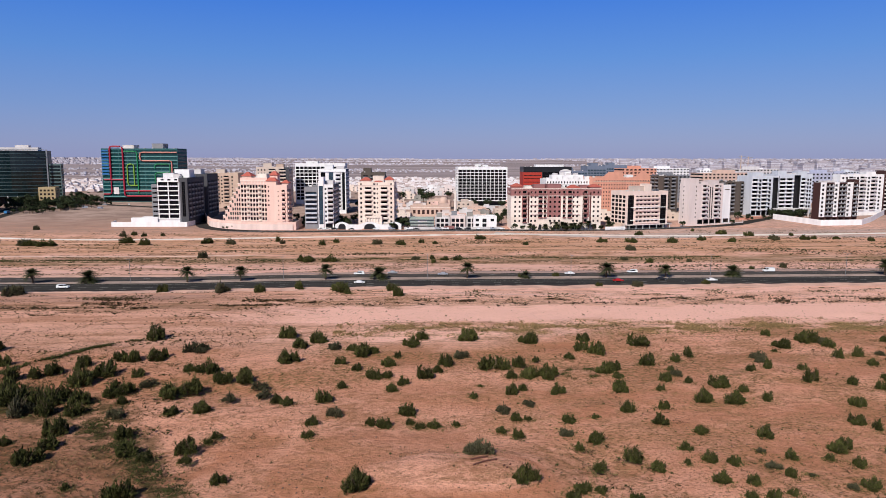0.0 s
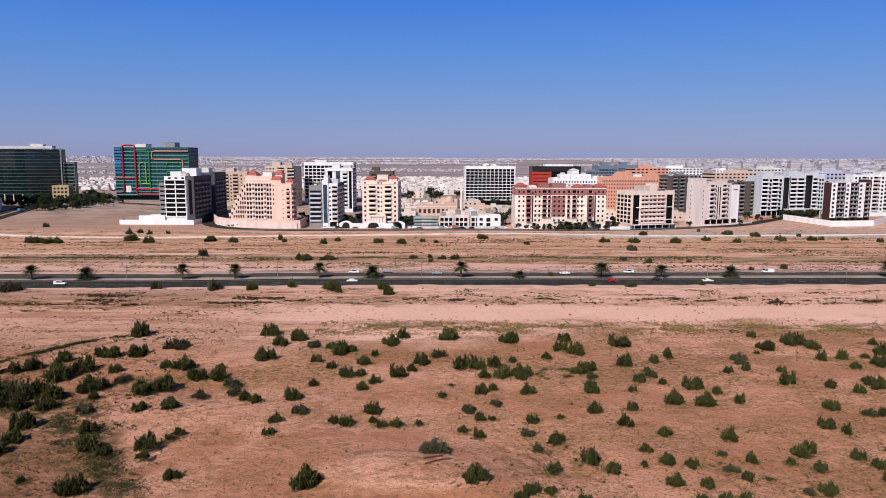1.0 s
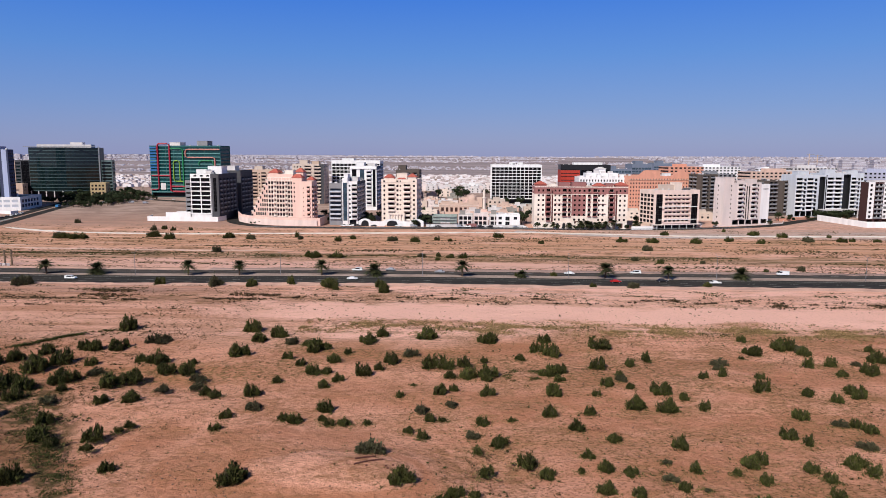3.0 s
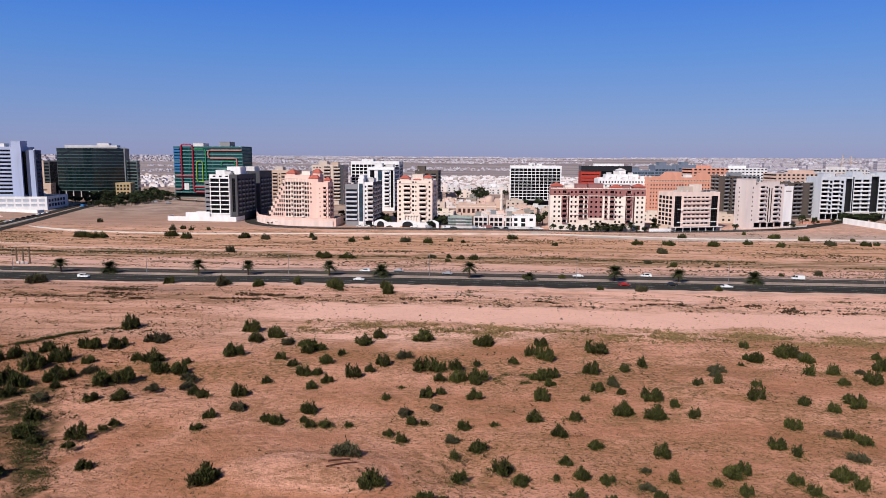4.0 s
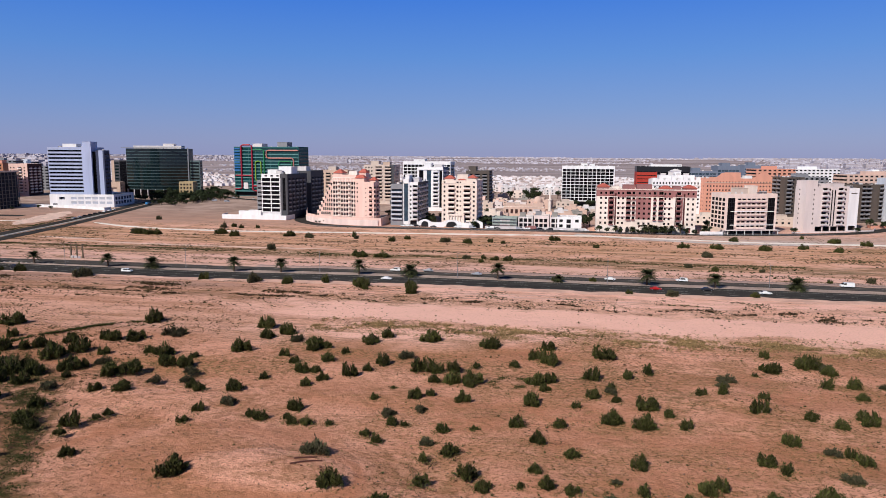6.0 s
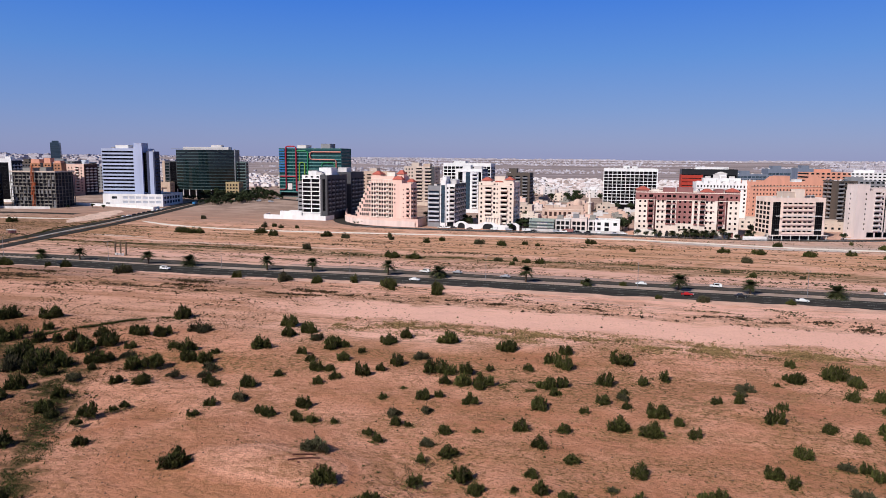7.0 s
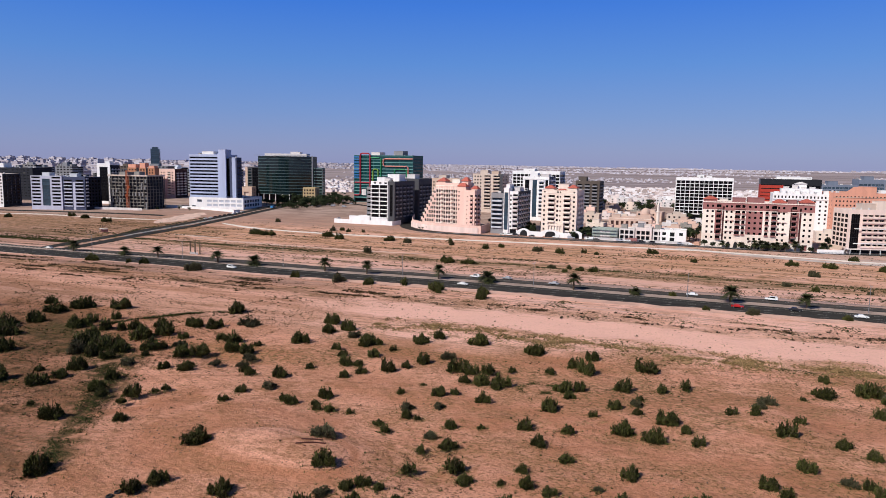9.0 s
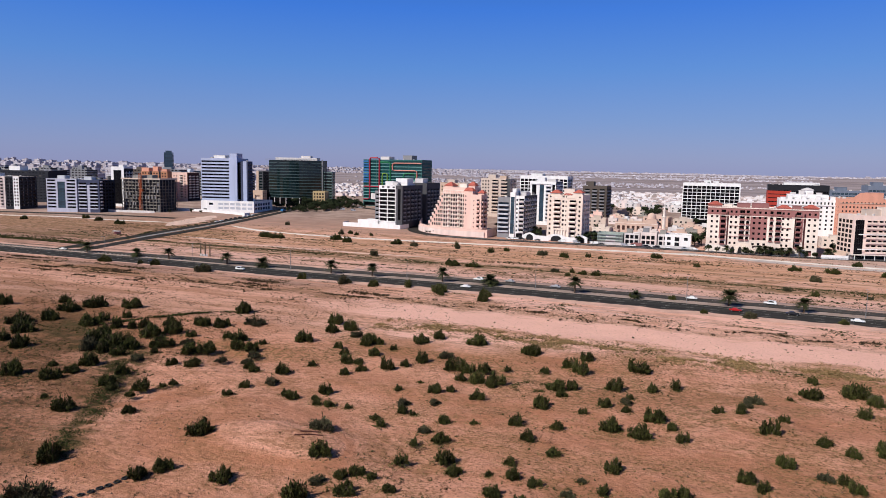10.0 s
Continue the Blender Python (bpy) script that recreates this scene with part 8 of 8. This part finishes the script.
def tyre_row():
    N, M, R, r = 18, 8, 0.42, 0.17
    V = [((R + r * math.cos(2 * math.pi * j / M)) * math.cos(2 * math.pi * i / N), (R + r * math.cos(2 * math.pi * j / M)) * math.sin(2 * math.pi * i / N), 0.15 + 0.8 * r * math.sin(2 * math.pi * j / M)) for i in range(N) for j in range(M)]
    F = [(i * M + j, ((i + 1) % N) * M + j, ((i + 1) % N) * M + (j + 1) % M, i * M + (j + 1) % M) for i in range(N) for j in range(M)]
    me = mesh_of("tyre", V, F, [RUBBER])
    for x, y in ((-25.2, 69.6), (-24.4, 71.2), (-23.8, 72.6), (-23.4, 73.9), (-23.0, 75.2), (-22.8, 76.8), (-22.6, 78.2)):
        tagged(new("tyre", me), "old black tyre lying flat on the sand", "tyre", "row of old tyres").matrix_basis = pose(x, y, terrain(x, y), 4, 3, x * 50)


tyre_row()


def roadside_frame():
    ob = thing("steel_frame", "rusty three post steel frame by the road", "sign frame", pose(-215, 306.5, 0))
    for k in range(3):
        part("post", Geo().box(3.4 * k - 0.3, 3.4 * k + 0.3, -0.25, 0.25, -0.3, 7.2).mesh("post", [TWIG]), None, ob)
    for z in (3.2, 6.4):
        part("rail", Geo().box(-0.1, 6.9, -0.08, 0.08, z, z + 0.16).mesh("rail", [TWIG]), None, ob)
    for k in range(3):
        tagged(new("concrete_block", Geo().box(-0.6, 0.6, -0.5, 0.5, -0.1, 1.1).mesh("concrete_block", [OFFWHITE])), "pale concrete footing block by the steel frame", "concrete block").matrix_basis = pose(-213.3 + 2.4 * k, 305.2 - 0.5 * k, 0, 0, 0, 20 * k)
    ob = thing("bus_shelter", "small white roofed bus shelter with a brown back", "bus shelter", pose(-351, 364, 0, 0, 0, 10))
    part("roof", Geo().box(0, 6, 0, 2.2, 2.5, 2.75).mesh("roof", [WHITE]), None, ob)
    part("back_panel", Geo().box(0.1, 5.9, 2.0, 2.1, 0.2, 2.5).mesh("back_panel", [MAROON]), None, ob)
    for a in (0.15, 5.85):
        part("post", Geo().tube([(a, 0.3, -0.2), (a, 0.3, 2.5)], 0.07, 5).mesh("post", [STEEL]), None, ob)


roadside_frame()
rail = Geo()
for k in range(150):
    x = -150 + k * 2.4
    y = 477.5 + 2.0 * math.sin(x * 0.012) + max(0, x - 110) * 0.16
    rail.box(x - 0.05, x + 0.05, y - 0.05, y + 0.05, rise(x, y) - 0.2, rise(x, y) + 0.95)
    rail.box(x, x + 2.4, y - 0.03, y + 0.03, rise(x, y) + 0.8, rise(x, y) + 0.95)
tagged(new("guard_rail", rail.mesh("guard_rail", [MIDGREY])), "dark steel guard rail along the service road", "guard rail", kind="stuff")


# ---- the town behind, out to the horizon ----
def island_material(name, ramp, rough=0.85):
    m = bpy.data.materials.new(name)
    m.use_nodes = True
    n, l = m.node_tree.nodes, m.node_tree.links
    ge, rp, ns, mx = n.new("ShaderNodeNewGeometry"), n.new("ShaderNodeValToRGB"), n.new("ShaderNodeTexNoise"), n.new("ShaderNodeMix")
    rp.color_ramp.interpolation = "CONSTANT"
    els = rp.color_ramp.elements
    while len(els) < len(ramp):
        els.new(0.5)
    for i, (e, c) in enumerate(zip(els, ramp)):
        e.position, e.color = i / len(ramp), (*c, 1)
    mx.data_type, mx.blend_type = "RGBA", "MULTIPLY"
    mx.inputs[0].default_value = 0.35
    ns.inputs["Scale"].default_value, ns.inputs["Detail"].default_value = 0.3, 4
    l.new(ge.outputs["Random Per Island"], rp.inputs[0])
    l.new(n.new("ShaderNodeTexCoord").outputs["Object"], ns.inputs[0])
    l.new(rp.outputs[0], mx.inputs[6])
    l.new(ns.outputs[0], mx.inputs[7])
    l.new(mx.outputs[2], n["Principled BSDF"].inputs["Base Color"])
    n["Principled BSDF"].inputs["Roughness"].default_value = rough
    return m


VILLA = island_material("villa_renders", ((0.90, 0.84, 0.86), (0.80, 0.70, 0.70), (0.90, 0.87, 0.90), (0.64, 0.52, 0.50), (0.88, 0.80, 0.80), (0.44, 0.36, 0.34)))
# far town colours are greyed towards lilac, with the haze mixed in
TOWN = island_material("hazed_town_renders", ((0.58, 0.55, 0.62), (0.44, 0.38, 0.41), (0.72, 0.69, 0.76), (0.42, 0.38, 0.44), (0.52, 0.46, 0.49), (0.64, 0.60, 0.68), (0.46, 0.42, 0.48)))
v_rnd = random.Random(77)


def villa_geo(g, x, y, w, d, h, z):
    """A flat-roofed villa: main block, set-back upper room, annexe and plot wall."""
    g.box(x, x + w, y, y + d, z - 1, z + h)
    g.box(x + w * .2, x + w * .7, y + d * .25, y + d * .8, z + h, z + h + 1.8)
    if v_rnd.random() < 0.6:
        g.box(x - w * .35, x, y + d * .1, y + d * .6, z - 1, z + h * .5)


for i in range(90):     # the nearest rows one by one
    x, y = v_rnd.uniform(-250, 180), v_rnd.uniform(740, 960)
    g = Geo()
    w, d, h = v_rnd.uniform(9, 15), v_rnd.uniform(9, 14), v_rnd.uniform(4.6, 7.0)
    if abs(x) < 30 and y < 780:
        continue
    m = v_rnd.choice((GREYPINK, OFFWHITE, WHITE, GREYPINK, OFFWHITE, PEACH))
    ob = thing("villa", "pale flat roofed two storey villa", "house", pose(x, y, 7.5, 0, 0, v_rnd.choice((0, 8, -6))), "villas behind the blocks")
    b = Geo().box(0, w, 0, d, -1, h).box(w * .2, w * .7, d * .25, d * .8, h, h + 2.6)
    part("wall", b.mesh("wall", [m]), None, ob)
    wm = window_mesh(1.6, 1.5, MIDGREY, GLASS)
    for f in (1.0, 4.2):
        for u in (w * 0.16, w * 0.62):
            part("window", wm, None, ob).matrix_basis = pose(u, -0.02, f)
for i in range(46):     # walled houses between the plots and the grid office
    x, y = v_rnd.choice(((v_rnd.uniform(-62, 20), v_rnd.uniform(640, 735)), (v_rnd.uniform(-25, 50), v_rnd.uniform(512, 660)), (v_rnd.uniform(80, 200), v_rnd.uniform(640, 720))))
    w, d, h = v_rnd.uniform(7, 14), v_rnd.uniform(7, 12), v_rnd.uniform(3.5, 7)
    m = v_rnd.choice((GREYPINK, ROSE, OFFWHITE, ROSE, BEIGE, CONCRETE, PINK))
    ob = thing("house", "small pale flat roofed house with a yard wall", "house", pose(x, y, rise(x, y), 0, 0, v_rnd.choice((0, 8, -6, 90))), "small houses behind the plots")
    part("wall", Geo().box(0, w, 0, d, -1, h).box(w * .25, w * .6, d * .2, d * .6, h, h + 1.8).mesh("wall", [m]), None, ob)
    part("yard_wall", Geo().box(-3, w + 3, -4.2, -3.9, -1, 2).mesh("yard_wall", [m]), None, ob)
    for u in (w * 0.2, w * 0.62):
        part("window", window_mesh(1.4, 1.4, DARKGREY, GLASS), None, ob).matrix_basis = pose(u, -0.02, 1.0)
g = Geo()
for i in range(3000):
    y = 930 + 560 * v_rnd.random() ** 1.1
    x = v_rnd.uniform(-520 - y * 0.35, 260 + y * 0.25)
    if noise.noise((x / 160, y / 120, 2)) < -0.35:
        continue
    villa_geo(g, x, y, v_rnd.uniform(7, 14), v_rnd.uniform(7, 12), v_rnd.uniform(2.6, 4.8), 7.5)
scatter("far_trees", "dark trees between the far villas", 900, lambda r: (r.uniform(-620, 500), r.uniform(745, 1450)), lambda a, b: max(0.0, 2.2 * noise.noise((a / 60, b / 40, 4))), LEAF_TREE, 2.6, 60, 12)
tagged(new("far_villas", g.mesh("far_villas", [VILLA])), "white and cream villas spread over the plain", "houses", kind="stuff")

g = Geo()
for i in range(24000):
    y = 1500 + 3300 * v_rnd.random() ** 0.9
    x = v_rnd.uniform(-1.75 * y, 0.8 * y)
    r = math.hypot(x, y)
    if r > 5200 or r < 1750 or noise.noise((x / 900, y / 330, 6)) < (0.15 if r < 2700 else -0.05):
        continue
    k = r / 3100
    villa_geo(g, x, y, v_rnd.uniform(6, 12) * k, v_rnd.uniform(6, 12) * k, v_rnd.uniform(2.2, 4.2) * k, 7.5 + far_rise(x, y))
tagged(new("distant_town", g.mesh("distant_town", [TOWN])), "pale low town out to the horizon with haze in its colours", "houses", kind="stuff")


def floors_geo(g, x, y, w, d, h, z):
    """A far block: storeys as stacked slabs with set-back dark window bands, rooftop rooms."""
    n_f = max(2, int(h / 3.5))
    fh = h / n_f
    for k in range(n_f):
        g.box(x, x + w, y, y + d, z + k * fh - (1 if k == 0 else 0), z + k * fh + fh * 0.55, 0)
        g.box(x + 0.5, x + w - 0.5, y + 0.5, y + d - 0.5, z + k * fh + fh * 0.55, z + (k + 1) * fh, 1)
        nb = max(2, int(w / 5))
        for j in range(nb):
            a = x + j * w / nb
            g.box(a, a + w / nb * 0.4, y, y + 1, z + k * fh + fh * 0.55, z + (k + 1) * fh, 0)
    g.box(x, x + w, y, y + d, z + h, z + h + 0.8, 0)
    g.box(x + w * .3, x + w * .6, y + d * .3, y + d * .7, z + h + 0.8, z + h + 4, 0)


b_rnd = random.Random(91)
# the east paints lean to bluish white: distance haze put into the colour
TOWN_PAINT = (OFFWHITE, BLUEWHITE, GREYLILAC, BLUEWHITE, GREYPINK, WHITE, BLUEWHITE, PANEL)
WEST_PAINT = (DARKGREY, MIDGREY, NAVY, MIDGREY, TAUPE, CONCRETE, DARKGREY, PANEL, MIDGREY)
MIDRISE = []
for i in range(34):     # east of the blocks, behind the front row
    MIDRISE.append((b_rnd.uniform(430, 900), b_rnd.uniform(760, 1250), b_rnd.uniform(18, 44), b_rnd.uniform(16, 26), b_rnd.uniform(14, 26)))
for i in range(64):     # west town
    MIDRISE.append((b_rnd.uniform(-1350, -620), b_rnd.uniform(700, 900), b_rnd.uniform(14, 30), b_rnd.uniform(12, 20), b_rnd.uniform(16, 36)))
for x, y, w, d, h in ((-740, 780, 44, 24, 36), (-690, 700, 36, 22, 32)):
    MIDRISE.append((x, y, w, d, h))
for x, y, w, h, m, lab in ((232, 800, 44, 33, ORANGE, "orange brown block with a broken roofline"), (288, 880, 62, 32, WHITE, "white block with dark upper windows"), (236, 700, 40, 27, MIDGREY, "grey flat block behind the orange one"),
                           (300, 735, 78, 29, ROSE, "long dusty rose block with dark recessed upper floors"), (400, 700, 46, 30, GREYLILAC, "lilac grey block with recessed upper floors"), (385, 830, 60, 32, OFFWHITE, "long off-white block with dark windows"), (352, 770, 40, 26, BLUEWHITE, "bluish white block with a roof room")):
    g = Geo()
    floors_geo(g, 0, 0, w, 24, h, 0)
    ob = thing("town_block", lab, "apartment building", pose(x, y, 7.5, 0, 0, 14), "town blocks behind")
    part("wall", g.mesh("wall", [m, GLASS]), None, ob)
for x, y, w, d, h in MIDRISE:
    g = Geo()
    floors_geo(g, 0, 0, w, d, h, 0)
    ob = thing("town_block", "mid-rise town block with dark window bands", "apartment building", pose(x, y, 7.5, 0, 0, b_rnd.choice((0, 10, -8, 20))), "town blocks behind")
    part("wall", g.mesh("wall", [b_rnd.choice(TOWN_PAINT if x > 0 else WEST_PAINT), BLACKGLASS if x < 0 else GLASS]), None, ob)
g = Geo()
for i in range(520):
    east = b_rnd.random() < 0.5
    y = b_rnd.uniform(1150, 3000)
    x = b_rnd.uniform(0.28 * y, 0.85 * y) if east else b_rnd.uniform(-1.7 * y, -0.62 * y)
    floors_geo(g, x, y, b_rnd.uniform(16, 50), b_rnd.uniform(14, 30), b_rnd.uniform(8, 22) * (1.5 if b_rnd.random() < 0.08 else 1), 7.5 + far_rise(x, y))
tagged(new("distant_blocks", g.mesh("distant_blocks", [TOWN, TOWN])), "crowded mid-rise town in the distance with haze in its colours", "buildings", kind="stuff")
building("office_tower", "distant rounded glass tower over the west town", -1538, 1600, 35, 24, 22, 80, 3.8, 4, [BLUEGLASS, MIDGREY], front=[("win", 1, 25, 0.8, 2.6, f, f, BLUEGLASS) for f in range(0, 18)], right=[("win", 1, 23, 0.8, 2.6, f, f, BLUEGLASS) for f in range(0, 18)],
         category="office building", roof=[("box", 4, 20, 4, 18, 79, 85, BLUEGLASS)])
# two tower cranes far off to the east
for x, y, h in ((900, 1900, 50), (960, 1980, 46)):
    ob = thing("tower_crane", "distant grey brown tower crane", "crane", pose(x, y, 7.5 + far_rise(x, y)))
    part("mast", Geo().box(-0.9, 0.9, -0.9, 0.9, 0, h).mesh("mast", [SAND_R]), None, ob)
    part("jib", Geo().box(-6, 14, -0.4, 0.4, h - 3, h - 2).mesh("jib", [CONCRETE]), None, ob)
